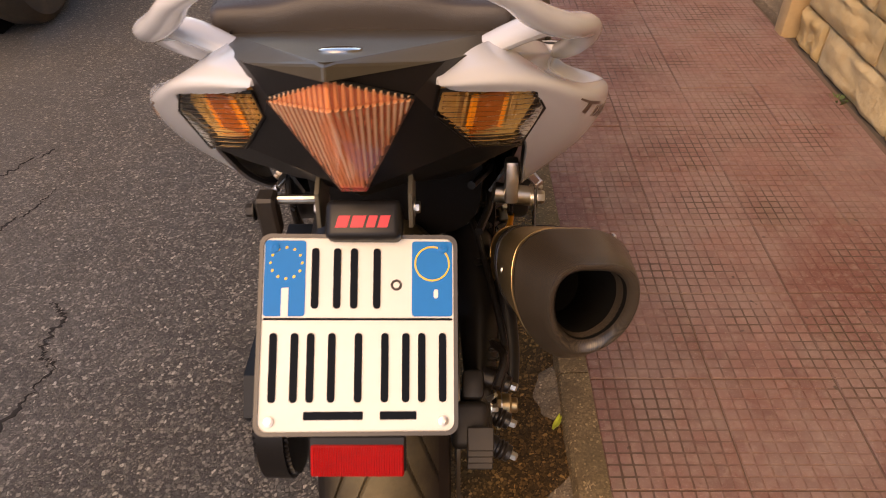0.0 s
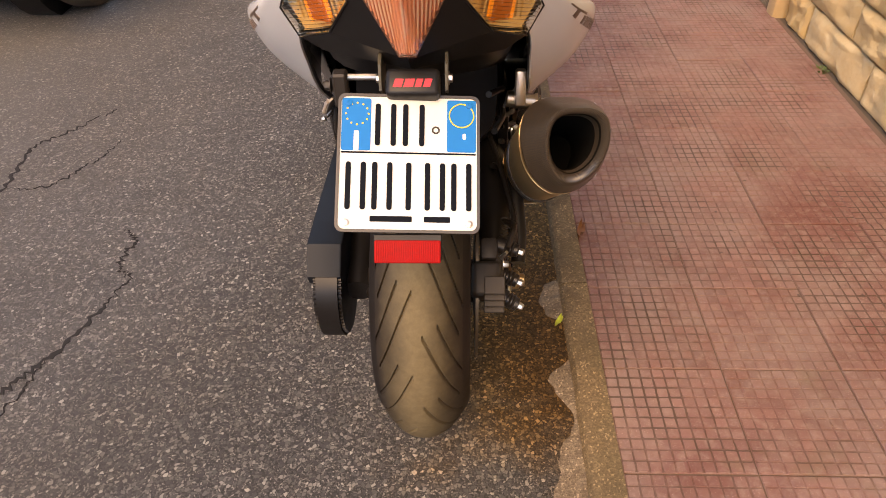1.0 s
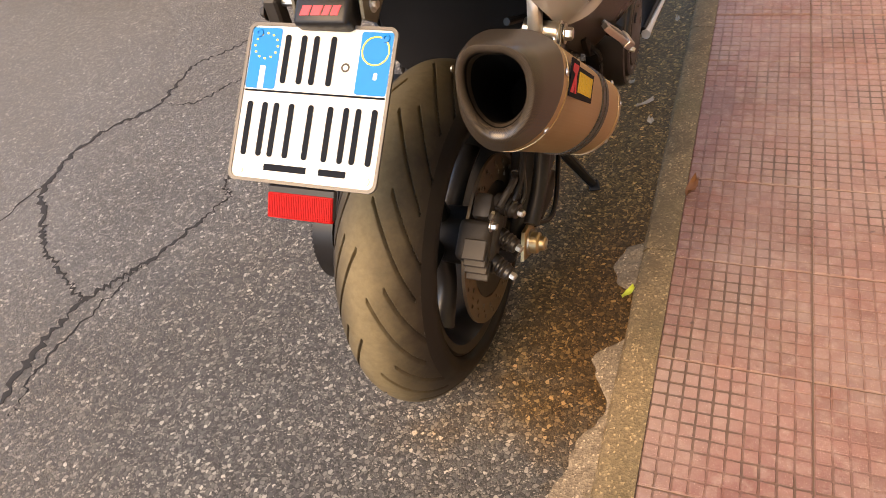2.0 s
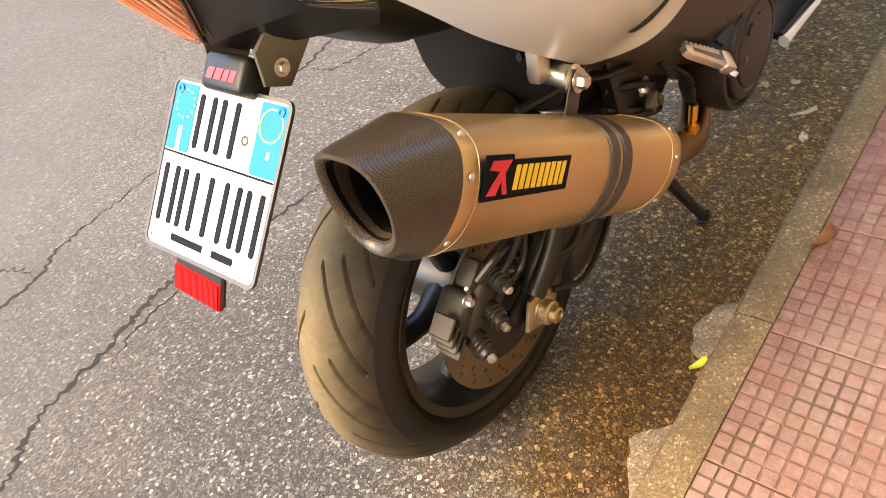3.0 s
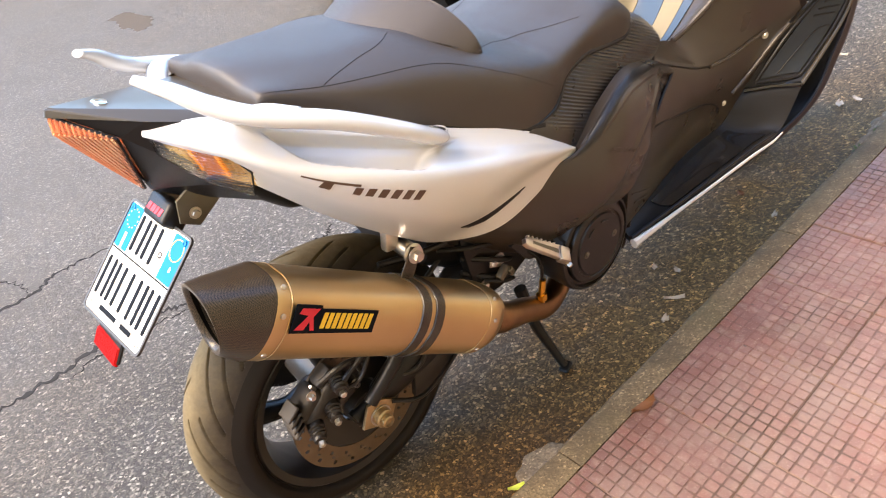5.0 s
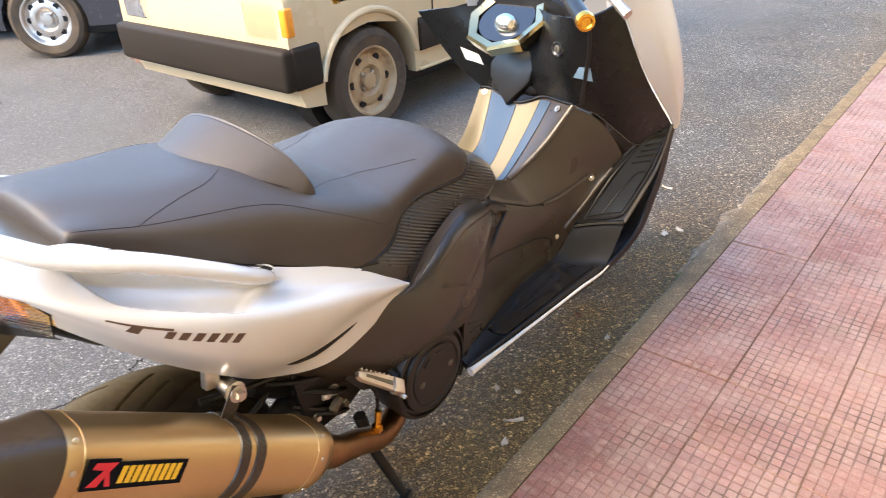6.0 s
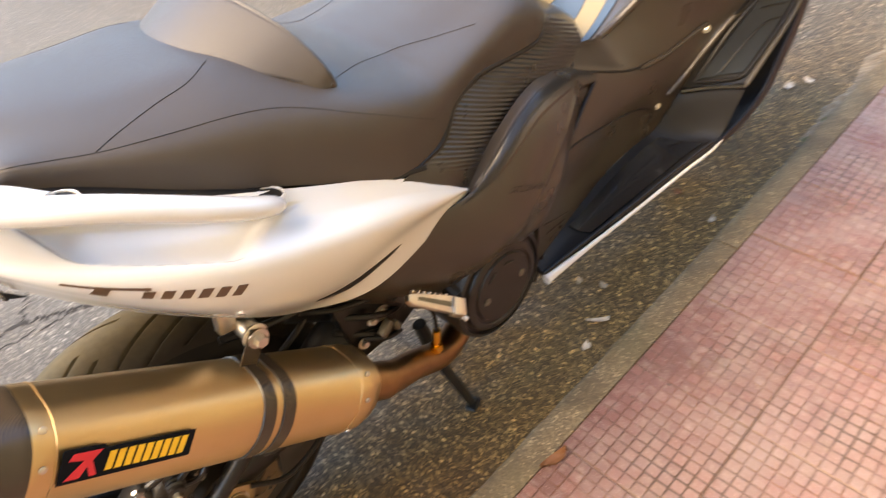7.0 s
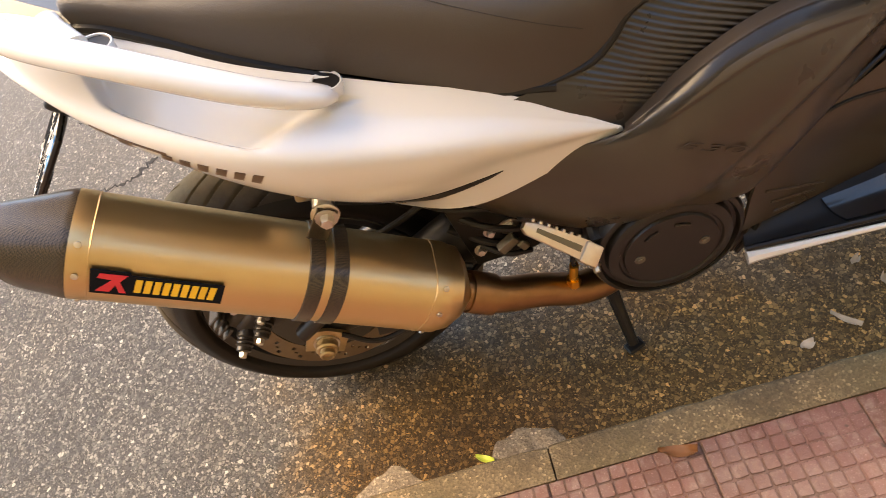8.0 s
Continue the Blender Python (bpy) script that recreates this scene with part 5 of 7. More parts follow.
# white flanks, grab rails, lettering
for s in (1, -1):
    flank = Side([[(0.074, 0.862, 0.904), (0.110, 0.935, 0.898), (0.152, 1.03, 0.862), (0.192, 1.13, 0.812), (0.212, 1.25, 0.756), (0.226, 1.37, 0.698), (0.236, 1.478, 0.616)],
                  [(0.075, 0.860, 0.901), (0.135, 0.920, 0.889), (0.182, 1.01, 0.838), (0.216, 1.12, 0.789), (0.236, 1.24, 0.735), (0.240, 1.37, 0.680), (0.2365, 1.480, 0.615)],
                  [(0.076, 0.859, 0.898), (0.160, 0.915, 0.872), (0.226, 1.00, 0.815), (0.274, 1.12, 0.762), (0.274, 1.24, 0.705), (0.258, 1.37, 0.655), (0.237, 1.481, 0.613)],
                  [(0.078, 0.861, 0.896), (0.172, 0.935, 0.842), (0.220, 1.02, 0.760), (0.252, 1.12, 0.690), (0.246, 1.22, 0.630), (0.242, 1.34, 0.618), (0.237, 1.482, 0.611)],
                  [(0.080, 0.866, 0.893), (0.154, 0.948, 0.800), (0.170, 1.03, 0.705), (0.180, 1.12, 0.620), (0.181, 1.20, 0.561), (0.220, 1.31, 0.549), (0.236, 1.484, 0.606)]], s)
    def hollow(u, v):
        """The scooped hand hold under the grab rail."""
        f = ease((u - 0.300 - 0.29 * (v - 0.305)) / 0.030) * ease((0.560 - 0.43 * (v - 0.38) - u) / 0.045)
        g = ease((v - 0.12) / 0.08) * ease((0.402 + 0.36 * (u - 0.335) - v) / 0.042)
        return 0.015 * f * g

    shell = flank.sheet(*((240, 120) if s > 0 else (90, 50)), 0.004, dent=hollow)
    lens_rim = [Vector(S(*p, s)) for p in LENS]
    lens_mid = sum(lens_rim, Vector()) / 6
    axis = (lens_rim[1] - lens_rim[4]).cross(lens_rim[5] - lens_rim[2]).normalized()
    gone = []
    for v in shell.verts:
        q = v.co - lens_mid
        q = q - axis * q.dot(axis)
        turns = [((b - a).cross(q - (a - lens_mid) * 0.97)).dot(axis) for a, b in zip(lens_rim, lens_rim[1:] + lens_rim[:1])]
        if (min(turns) > 0 or max(turns) < 0) and abs((v.co - lens_mid).dot(axis)) < 0.05:
            gone.append(v)
    bmesh.ops.delete(shell, geom=gone, context="VERTS")
    pan = sp("side_panel", shell, M_WHITE, "pearl white side panel with dark lettering blocks")
    blocks = [((0.296, 0.550), (0.392, 0.564), (0.389, 0.582), (0.292, 0.568)), ((0.330, 0.572), (0.347, 0.574), (0.327, 0.646), (0.308, 0.642))]
    for u in (0.366, 0.388, 0.410, 0.432, 0.454, 0.476):
        blocks.append(((u + 0.014, 0.590), (u + 0.027, 0.590), (u + 0.013, 0.648), (u, 0.648)))
    sp("lettering_block", decal(flank, blocks, 0.0, 0.0008), M_LOGO, "bronze lettering blocks", parent=pan)
    slit = [((0.665, 0.860), (0.750, 0.828), (0.750, 0.884), (0.700, 0.888)), ((0.750, 0.828), (0.845, 0.790), (0.832, 0.818), (0.750, 0.884))]
    sp("vent_slit", decal(flank, slit, 0.0, 0.0010), M_BLACK, "black vent slit", parent=pan)
    path = [S(*p, s) for p in ((0.100, 0.872, 0.972), (0.132, 0.898, 0.953), (0.157, 0.925, 0.928), (0.188, 0.966, 0.902), (0.222, 1.046, 0.868), (0.237, 1.123, 0.822), (0.235, 1.168, 0.791), (0.228, 1.195, 0.773), (0.221, 1.208, 0.764))]
    rail = sp("grab_rail", tube(path, [0.008, 0.0135, 0.0165, 0.0175, 0.0178, 0.0180, 0.0178, 0.0165, 0.0115], 18, 8, 0.70), M_WHITE, "white painted grab rail")
    sp("rail_arm", tube([S(0.200, 1.010, 0.886, s), S(0.163, 0.982, 0.894, s), S(0.118, 0.962, 0.884, s), S(0.085, 0.955, 0.870, s)], [0.016, 0.017, 0.015, 0.012], 16, 6, 0.6), M_WHITE, parent=rail)
    # black box added for the shade in the gap under the rail
    for y, z, d, L in ((1.205, 0.738, 0.216, 0.034),):
        sp("rail_foot", box(0.014, L, 0.012, pose(X0 + s * d, y, z, -32, 0, s * -28), 0.005, 2), M_BLACK, parent=rail)
    for q in ((0.214, 1.207, 0.7765), (0.190, 1.026, 0.8795)):
        pm = Matrix.Translation(S(*q, s)) @ Vector((0.05 * s, 0.25, 1.0)).to_track_quat("X", "Y").to_matrix().to_4x4()
        sp("rail_socket", lathe([(0.0165, -0.012), (0.0160, -0.001), (0.0150, 0.0006), (0.0138, 0.0004), (0.0132, -0.004)], 24, pm, caps=False), M_WHITE, parent=rail)
        sp("socket_hole", lathe([(0.0134, -0.010), (0.0134, -0.0012), (0.0, -0.0020)], 16, pm), M_BLACK, parent=rail)
    # black edge under the white flank
    sp("flank_edge", flank.sheet(40, 3, 0.006, (0.16, 0.66), (0.97, 1.0), -0.004), M_BLACK, parent=pan)

# saddle
stations = [(0.990, 0.130, 0.880, 0.883, 0.886), (0.992, 0.138, 0.880, 0.902, 0.912), (1.006, 0.145, 0.880, 0.906, 0.922), (1.05, 0.158, 0.862, 0.892, 0.920), (1.14, 0.187, 0.812, 0.866, 0.908), (1.25, 0.208, 0.757, 0.838, 0.893), (1.37, 0.226, 0.694, 0.795, 0.842),
            (1.465, 0.212, 0.694, 0.768, 0.800), (1.515, 0.200, 0.722, 0.768, 0.795), (1.585, 0.184, 0.734, 0.772, 0.797), (1.685, 0.167, 0.716, 0.776, 0.808), (1.755, 0.153, 0.706, 0.752, 0.790), (1.805, 0.122, 0.708, 0.728, 0.752), (1.850, 0.070, 0.704, 0.712, 0.716)]
rows = []
for q, f in ((-1.0, "edge"), (-1.0, "side"), (-0.62, "top"), (-0.25, "crown"), (0.25, "crown"), (0.62, "top"), (1.0, "side"), (1.0, "edge")):
    r = []
    for y, w, e, sd, tp in stations:
        z = {"edge": e, "side": sd, "top": tp - 0.010, "crown": tp}[f]
        r.append((X0 + q * w * (0.985 if f == "side" else 1.0), y, z))
    rows.append(r)
saddle = Net(rows, -1)
seat = sp("saddle", saddle.sheet(90, 44, 0.012), M_SEAT, "black vinyl two-person saddle with stitched seams")
# black tubes draw the shaded gap under the saddle's skirt
for v in (0.0, 1.0):
    sp("saddle_edge", tube([saddle.at(u, v) + Vector((0, 0, -0.006)) for u in (0.06, 0.14, 0.22, 0.32, 0.42, 0.5)], 0.006, 8, 5), M_BLACK, parent=seat)
for line in ([(0.140, 1.00, 0.905), (0.150, 1.04, 0.897), (0.162, 1.085, 0.886), (0.173, 1.151, 0.874), (0.184, 1.225, 0.861), (0.195, 1.275, 0.845), (0.212, 1.340, 0.808), (0.216, 1.40, 0.772), (0.213, 1.46, 0.735)],
             [(0.160, 1.075, 0.888), (0.148, 1.11, 0.890), (0.134, 1.156, 0.891), (0.124, 1.203, 0.892), (0.10, 1.24, 0.893)],
             [(0.150, 1.36, 0.82), (0.110, 1.43, 0.797), (0.105, 1.50, 0.790), (0.125, 1.56, 0.787), (0.150, 1.62, 0.786)]):
    for s in (1, -1):
        sp("seam", tube(snap(seat, [S(*p, s) for p in line], 0.0002, 48, (X0, 0.70)), 0.00045, 6, 1), M_SEAM, parent=seat)
cush_rows = []
for prof in range(9):
    r = []
    for a in range(-10, 11):
        d = 0.182 * math.sin(radians(9 * a))
        round_end = math.cos(radians(9 * a)) ** 0.55 if abs(a) < 10 else 0.0
        k = abs(d) / 0.2
        ym, ring = 1.350 - 0.060 * (1 - k ** 2), min(1.0, round_end * 1.25)
        y0 = ym + (1.335 - 0.128 * (1 - k ** 2) - ym) * ring
        y2 = ym + (1.362 - ym) * ring
        zb, zf = 0.816 + 0.060 * (1 - k ** 3), 0.810 + 0.010 * (1 - k ** 3)
        zf = zb + (zf - zb) * ring
        top = zb + 0.006 + (0.844 + 0.084 * (1 - k ** 2) ** 0.9 - zb) * ring
        z, y = ((zb - 0.004, y0 + 0.008), (zb + 0.004 * ring, y0), (zb + 0.010 * ring, y0 + 0.001), (zb + (top - zb) * 0.55, y0 + (y2 - y0) * 0.26), (zb + (top - zb) * 0.95, y0 + (y2 - y0) * 0.58), (top, y0 + (y2 - y0) * 0.64), (top - 0.002 * ring, y0 + (y2 - y0) * 0.70), (zf + (top - zf) * 0.5, y0 + (y2 - y0) * 0.94), (zf - 0.004, y2))[prof]
        r.append((X0 + d, y, z))
    cush_rows.append(r)
cush = Net(cush_rows)
pad = sp("lumbar_pad", cush.sheet(80, 48, 0.003), M_SEAT, "black vinyl lumbar pad")
sp("pad_seam", tube([cush.at(u, 0.30) + cush.normal(u, 0.30) * 0.0004 for u in (0.03, 0.2, 0.35, 0.5, 0.65, 0.8, 0.97)], 0.0012, 6, 6), M_SEAM, parent=pad)

# body flanks
for s in (1, -1):
    fine = s > 0
    trim = Side([[(0.232, 1.374, 0.691), (0.212, 1.469, 0.692), (0.197, 1.511, 0.724), (0.182, 1.581, 0.733), (0.165, 1.685, 0.713), (0.152, 1.756, 0.704), (0.130, 1.800, 0.716), (0.080, 1.845, 0.710), (0.0, 1.862, 0.708)],
                 [(0.236, 1.425, 0.652), (0.226, 1.502, 0.665), (0.213, 1.556, 0.694), (0.194, 1.638, 0.700), (0.177, 1.734, 0.680), (0.156, 1.809, 0.678), (0.126, 1.850, 0.686), (0.080, 1.895, 0.685), (0.0, 1.915, 0.684)],
                 [(0.235, 1.486, 0.608), (0.229, 1.545, 0.631), (0.217, 1.615, 0.652), (0.197, 1.704, 0.655), (0.177, 1.798, 0.635), (0.152, 1.871, 0.642), (0.120, 1.905, 0.650), (0.070, 1.945, 0.648), (0.0, 1.962, 0.644)]], s)

    def ribbed(u, v):
        """Fine level ribs over the middle of the trim."""
        p = trim.at(u, v)
        f = min(max((u - 0.05) / 0.04, 0), 1) * min(max((0.80 - u) / 0.05, 0), 1) * min(max((v - 0.03) / 0.06, 0), 1) * min(max((0.96 - v) / 0.06, 0), 1)
        return 0.0016 * f * (0.5 + 0.5 * math.sin(2 * math.pi * (p.z + 0.50 * p.y) / 0.0068))

    tr = sp("carbon_trim", trim.sheet(*((420, 60) if fine else (40, 8)), 0.007, lift=-0.002, dent=ribbed if fine else None), M_CARBON_TRIM, "carbon-look ribbed trim below the saddle", 60)
    sp("trim_lip", tube([trim.at(u, 0.0) - trim.normal(u, 0.0) * 0.002 for u in (0.04, 0.08, 0.12, 0.18, 0.25, 0.32, 0.40, 0.50, 0.60, 0.66)], [0.002, 0.003, 0.005, 0.006, 0.0065, 0.0065, 0.006, 0.005, 0.005, 0.003], 10, 6), M_BLACK, "black rolled edge under the saddle", parent=tr)
    cover = Side([[(0.222, 1.488, 0.612), (0.222, 1.573, 0.664), (0.204, 1.650, 0.676), (0.178, 1.735, 0.660), (0.158, 1.800, 0.636), (0.158, 1.850, 0.606)],
                  [(0.240, 1.483, 0.611), (0.248, 1.571, 0.663), (0.234, 1.648, 0.672), (0.213, 1.728, 0.657), (0.195, 1.794, 0.635), (0.188, 1.857, 0.598)],
                  [(0.240, 1.466, 0.606), (0.266, 1.560, 0.641), (0.257, 1.642, 0.646), (0.236, 1.722, 0.633), (0.212, 1.785, 0.612), (0.197, 1.847, 0.588)],
                  [(0.228, 1.405, 0.602), (0.271, 1.535, 0.580), (0.267, 1.625, 0.590), (0.252, 1.700, 0.586), (0.230, 1.755, 0.577), (0.207, 1.808, 0.573)],
                  [(0.206, 1.325, 0.592), (0.265, 1.500, 0.508), (0.269, 1.590, 0.513), (0.264, 1.655, 0.522), (0.248, 1.695, 0.528), (0.226, 1.740, 0.540)],
                  [(0.178, 1.240, 0.580), (0.218, 1.430, 0.445), (0.232, 1.540, 0.438), (0.250, 1.606, 0.450), (0.252, 1.632, 0.462), (0.240, 1.655, 0.480)],
                  [(0.145, 1.220, 0.530), (0.165, 1.410, 0.390), (0.170, 1.540, 0.330), (0.195, 1.625, 0.400), (0.205, 1.645, 0.425), (0.205, 1.658, 0.445)]], s)

    def pressed(u, v):
        """A shallow arched step in the cover and a slanting ridge before its dark front."""
        arch_v = curve_at([Vector((0, p)) for p in (0.50, 0.335, 0.270, 0.262, 0.262, 0.27)], u / 0.80).y
        f = ease((v - arch_v) / 0.025) * (1 - ease((v - arch_v - 0.06) / 0.16)) * (1 - ease((u - 0.60) / 0.12)) * ease((u - 0.10) / 0.06)
        q = (u - 0.472) * 0.60 + (v - 0.522) * 0.80
        g = ease((v - 0.29) / 0.06) * (1 - ease((v - 0.56) / 0.12))
        return 0.0026 * f + g * (0.007 * ease(q / 0.07) - 0.0022 * math.exp(-(q / 0.022) ** 2))

    cov = sp("side_cover", cover.sheet(*((120, 110) if fine else (24, 20)), 0.005, dent=pressed if fine else None), M_DARK, "dark plastic side cover", 50)
    sp("cover_lip", tube([cover.at(u, 1.0 / 6) + cover.normal(u, 1.0 / 6) * -0.004 for u in (0.02, 0.2, 0.4, 0.6, 0.8, 1.0)], 0.0045, 8, 6), M_DARK, parent=cov)
    # added strip in the outline of the sky reflection on the shoulder
    band = [(0.05, 0.14, 0.50), (0.10, 0.12, 0.44), (0.15, 0.11, 0.35), (0.21, 0.105, 0.285), (0.28, 0.10, 0.243), (0.49, 0.09, 0.23), (0.73, 0.09, 0.225), (0.99, 0.09, 0.22)]
    sp("cover_shoulder", cover.strip(band, 48, 6, 0.0008), M_SHOULDER, "thin glossier strip added for the sky sheen on the cover shoulder", 60, cov)
    sp("cover_gap", tube([cover.at(1.0, v) + cover.normal(1.0, v) * -0.003 for v in (0.18, 0.3, 0.42, 0.55, 0.7, 0.82)], 0.0035, 8, 6), M_BLACK, parent=cov)
    font = bpy.data.curves.new("figures", "FONT")
    font.body, font.size, font.extrude, font.align_x, font.shear = "530", 0.026, 0.0007, "CENTER", 0.25
    scratch = bpy.data.objects.new("figures", font)
    scene.collection.objects.link(scratch)
    bpy.context.view_layer.update()
    flat = bpy.data.meshes.new_from_object(scratch)
    bm = bmesh.new()
    bm.from_mesh(flat)
    bpy.data.objects.remove(scratch)
    bpy.data.curves.remove(font)
    bpy.data.meshes.remove(flat)
    goal = Vector(S(0.269, 1.559, 0.575, s))
    uv = min(((u / 50, v / 50) for u in range(51) for v in range(51)), key=lambda q: (cover.at(*q) - goal).length)
    at_, nn = cover.at(*uv), cover.normal(*uv)
    run = Vector((0, 0.89 * s, -0.45 * s))
    run = (run - nn * run.dot(nn)).normalized()
    bm.transform(frame_of(at_ + nn * 0.0006, run, nn) @ Matrix.Diagonal((2.2, 0.52, 0.7, 1)))
    sp("embossed_number", bm, M_DARK, "embossed number 530", parent=cov)
    # round clutch cover
    cm = Matrix.Translation(S(0.213, 1.528, 0.373, s)) @ (Matrix.Identity(4) if s > 0 else Matrix.Rotation(math.pi, 4, "Z"))
    rnd_c = sp("clutch_cover", lathe([(0.104, -0.05), (0.106, 0.012), (0.102, 0.020), (0.096, 0.022), (0.093, 0.015), (0.088, 0.015), (0.085, 0.025), (0.080, 0.028), (0.072, 0.028), (0.070, 0.025), (0.066, 0.025), (0.064, 0.029), (0.03, 0.031), (0.0, 0.031)], 64, cm), M_CASE, "round black clutch cover")
    for y in (-0.044, 0.044):
        sp("cover_bolt", bolt(cm @ Vector((0.0300, y, 0.0)), (s, 0, 0), 0.0050, 0.003), M_BRACKET, parent=rnd_c)
    for a in (60, 110):
        arc = [cm @ Vector((0.031, 0.050 * math.cos(radians(a + k)), 0.050 * math.sin(radians(a + k)))) for k in (0, 8, 16, 24)]
        sp("cast_mark", tube(arc, 0.0016, 6, 3), M_CASE, parent=rnd_c)
    for r0 in (0.119, 0.133):
        arc = [cm @ Vector((0.004, r0 * math.cos(radians(a)), r0 * math.sin(radians(a)))) for a in range(-40, 100, 18)]
        sp("cover_rib", tube(arc, 0.0055, 8, 4), M_CASE, parent=rnd_c)
    # foot peg, folded
    p0, p1 = Vector(S(0.214, 1.349, 0.482, s)), Vector(S(0.240, 1.430, 0.407, s))
    pm = frame_of((p0 + p1) / 2, p1 - p0, (s * 0.75, 0.35, 0.55))
    L = (p1 - p0).length
    outline = [(-L / 2, -0.006), (-L / 2 + 0.008, -0.011), (L / 2 - 0.02, -0.014), (L / 2, -0.013), (L / 2, 0.012), (L / 2 - 0.02, 0.014), (-L / 2 + 0.012, 0.009), (-L / 2, 0.004)]
    peg = sp("foot_peg", prism(outline, 0.010, pm @ Matrix.Translation((0, 0, -0.005)), 0.002), M_ALU, "folded bare aluminium foot peg")
    sp("peg_groove", prism([(-L * 0.34, -0.003), (L * 0.26, -0.005), (L * 0.26, 0.004), (-L * 0.34, 0.003)], 0.0008, pm @ Matrix.Translation((0, 0, 0.0047))), M_BRACKET, parent=peg)
    for k in range(7):
        sp("peg_tooth", box(0.005, 0.005, 0.008, pm @ Matrix.Translation((-L * 0.42 + L * 0.10 * k, 0.010 + 0.0006 * k, 0.001)), 0.001, 1), M_ALU, parent=peg)
    sp("peg_block", box(0.026, 0.030, 0.018, pm @ Matrix.Translation((L * 0.40, -0.002, 0)), 0.003, 2), M_ALU, parent=peg)
    sp("peg_pin", bolt(p1 + Vector((s * 0.006, -0.006, -0.012)), (s, 0, -0.4), 0.005, 0.010), M_STEEL, parent=peg)
    sp("peg_mount", tube([S(0.165, 1.43, 0.45, s), S(0.20, 1.437, 0.43, s), S(0.226, 1.437, 0.418, s)], 0.013, 10, 4), M_BLACK, parent=peg)
    # tunnel flank
    tun = Side([[(0.142, 1.885, 0.637), (0.130, 1.963, 0.613), (0.160, 2.050, 0.663), (0.192, 2.133, 0.746)],
                [(0.164, 1.833, 0.635), (0.164, 1.972, 0.573), (0.187, 2.113, 0.591), (0.230, 2.205, 0.690)],
                [(0.177, 1.814, 0.623), (0.182, 2.019, 0.533), (0.210, 2.188, 0.550), (0.254, 2.284, 0.580)],
                [(0.192, 1.827, 0.562), (0.188, 2.011, 0.487), (0.204, 2.147, 0.480), (0.247, 2.238, 0.550)],
                [(0.213, 1.735, 0.515), (0.184, 1.967, 0.451), (0.187, 2.083, 0.406), (0.197, 2.150, 0.420)],
                [(0.226, 1.655, 0.455), (0.182, 1.852, 0.404), (0.180, 1.975, 0.373), (0.187, 2.085, 0.366)],
                [(0.232, 1.628, 0.350), (0.190, 1.818, 0.338), (0.178, 1.950, 0.350), (0.186, 2.080, 0.358)]], s)
    tu = sp("tunnel_panel", tun.sheet(48, 48, 0.005, (0, 1) if s > 0 else (0, 0.55)), M_DARK, "dark plastic tunnel panel")
    if s > 0:
        def on_tunnel(pts, r, lift, steps=6):
            return tube([tun.at(u, v) + tun.normal(u, v) * lift for u, v in pts], r, 8, steps)

        sp("panel_edge", on_tunnel(((0.30, 0.0), (0.45, 0.0), (0.6, 0.0), (0.75, 0.0), (0.88, 0.0), (1.0, 0.0)), 0.0065, -0.003), M_DARK, parent=tu)
        sp("panel_groove", on_tunnel(((0.0, 0.335), (0.12, 0.333), (0.24, 0.332), (0.335, 0.332)), 0.0024, 0.0), M_BLACK, parent=tu)
        sp("panel_groove", on_tunnel(((0.02, 0.80), (0.0, 0.72), (0.04, 0.66), (0.20, 0.655), (0.40, 0.645), (0.56, 0.66), (0.66, 0.70)), 0.0028, 0.0), M_BLACK, parent=tu)
        sp("panel_bar", on_tunnel(((0.33, 0.335), (0.45, 0.335), (0.57, 0.335), (0.70, 0.330)), 0.0046, 0.002), M_DARK, parent=tu)
        sp("panel_bar", on_tunnel(((0.64, 0.60), (0.76, 0.545), (0.88, 0.50), (0.97, 0.46)), 0.0050, 0.002), M_DARK, parent=tu)
        for a, b in (((0.035, 0.905), (0.20, 0.955)), ((0.060, 0.945), (0.18, 0.970)), ((0.075, 0.980), (0.13, 0.985))):
            sp("heel_rib", on_tunnel((a, ((a[0] + b[0]) / 2, (a[1] + b[1]) / 2), b), 0.0022, 0.0005), M_DARK, parent=tu)
        for p in ((0.185, 2.082, 0.417), (0.217, 2.194, 0.545)):
            sp("panel_bolt", bolt(S(*p, s), (s, -0.5, 0.4), 0.0055, 0.006), M_STEEL, parent=tu)
    # footboard, its riser and the toe board
    fb = Side([[(0.208, 1.640, 0.338), (0.194, 1.790, 0.338), (0.182, 1.900, 0.348), (0.180, 2.000, 0.354), (0.187, 2.085, 0.362), (0.197, 2.150, 0.418)],
               [(0.226, 1.635, 0.326), (0.232, 1.800, 0.328), (0.232, 1.920, 0.334), (0.236, 2.030, 0.338), (0.242, 2.122, 0.345), (0.252, 2.184, 0.424)],
               [(0.243, 1.630, 0.320), (0.268, 1.820, 0.332), (0.282, 1.950, 0.338), (0.291, 2.060, 0.340), (0.297, 2.155, 0.342), (0.307, 2.216, 0.430)]], s)
    foot = sp("footboard", fb.sheet(60, 14, 0.012, (0, 1) if s > 0 else (0, 0.7)), M_BLACK, "black footboard")
    sp("foot_mat", fb.sheet(24, 10, 0.004, (0.14, 0.74), (0.16, 0.84), 0.004), M_GLOSS, "black rubber floor mat", parent=foot)
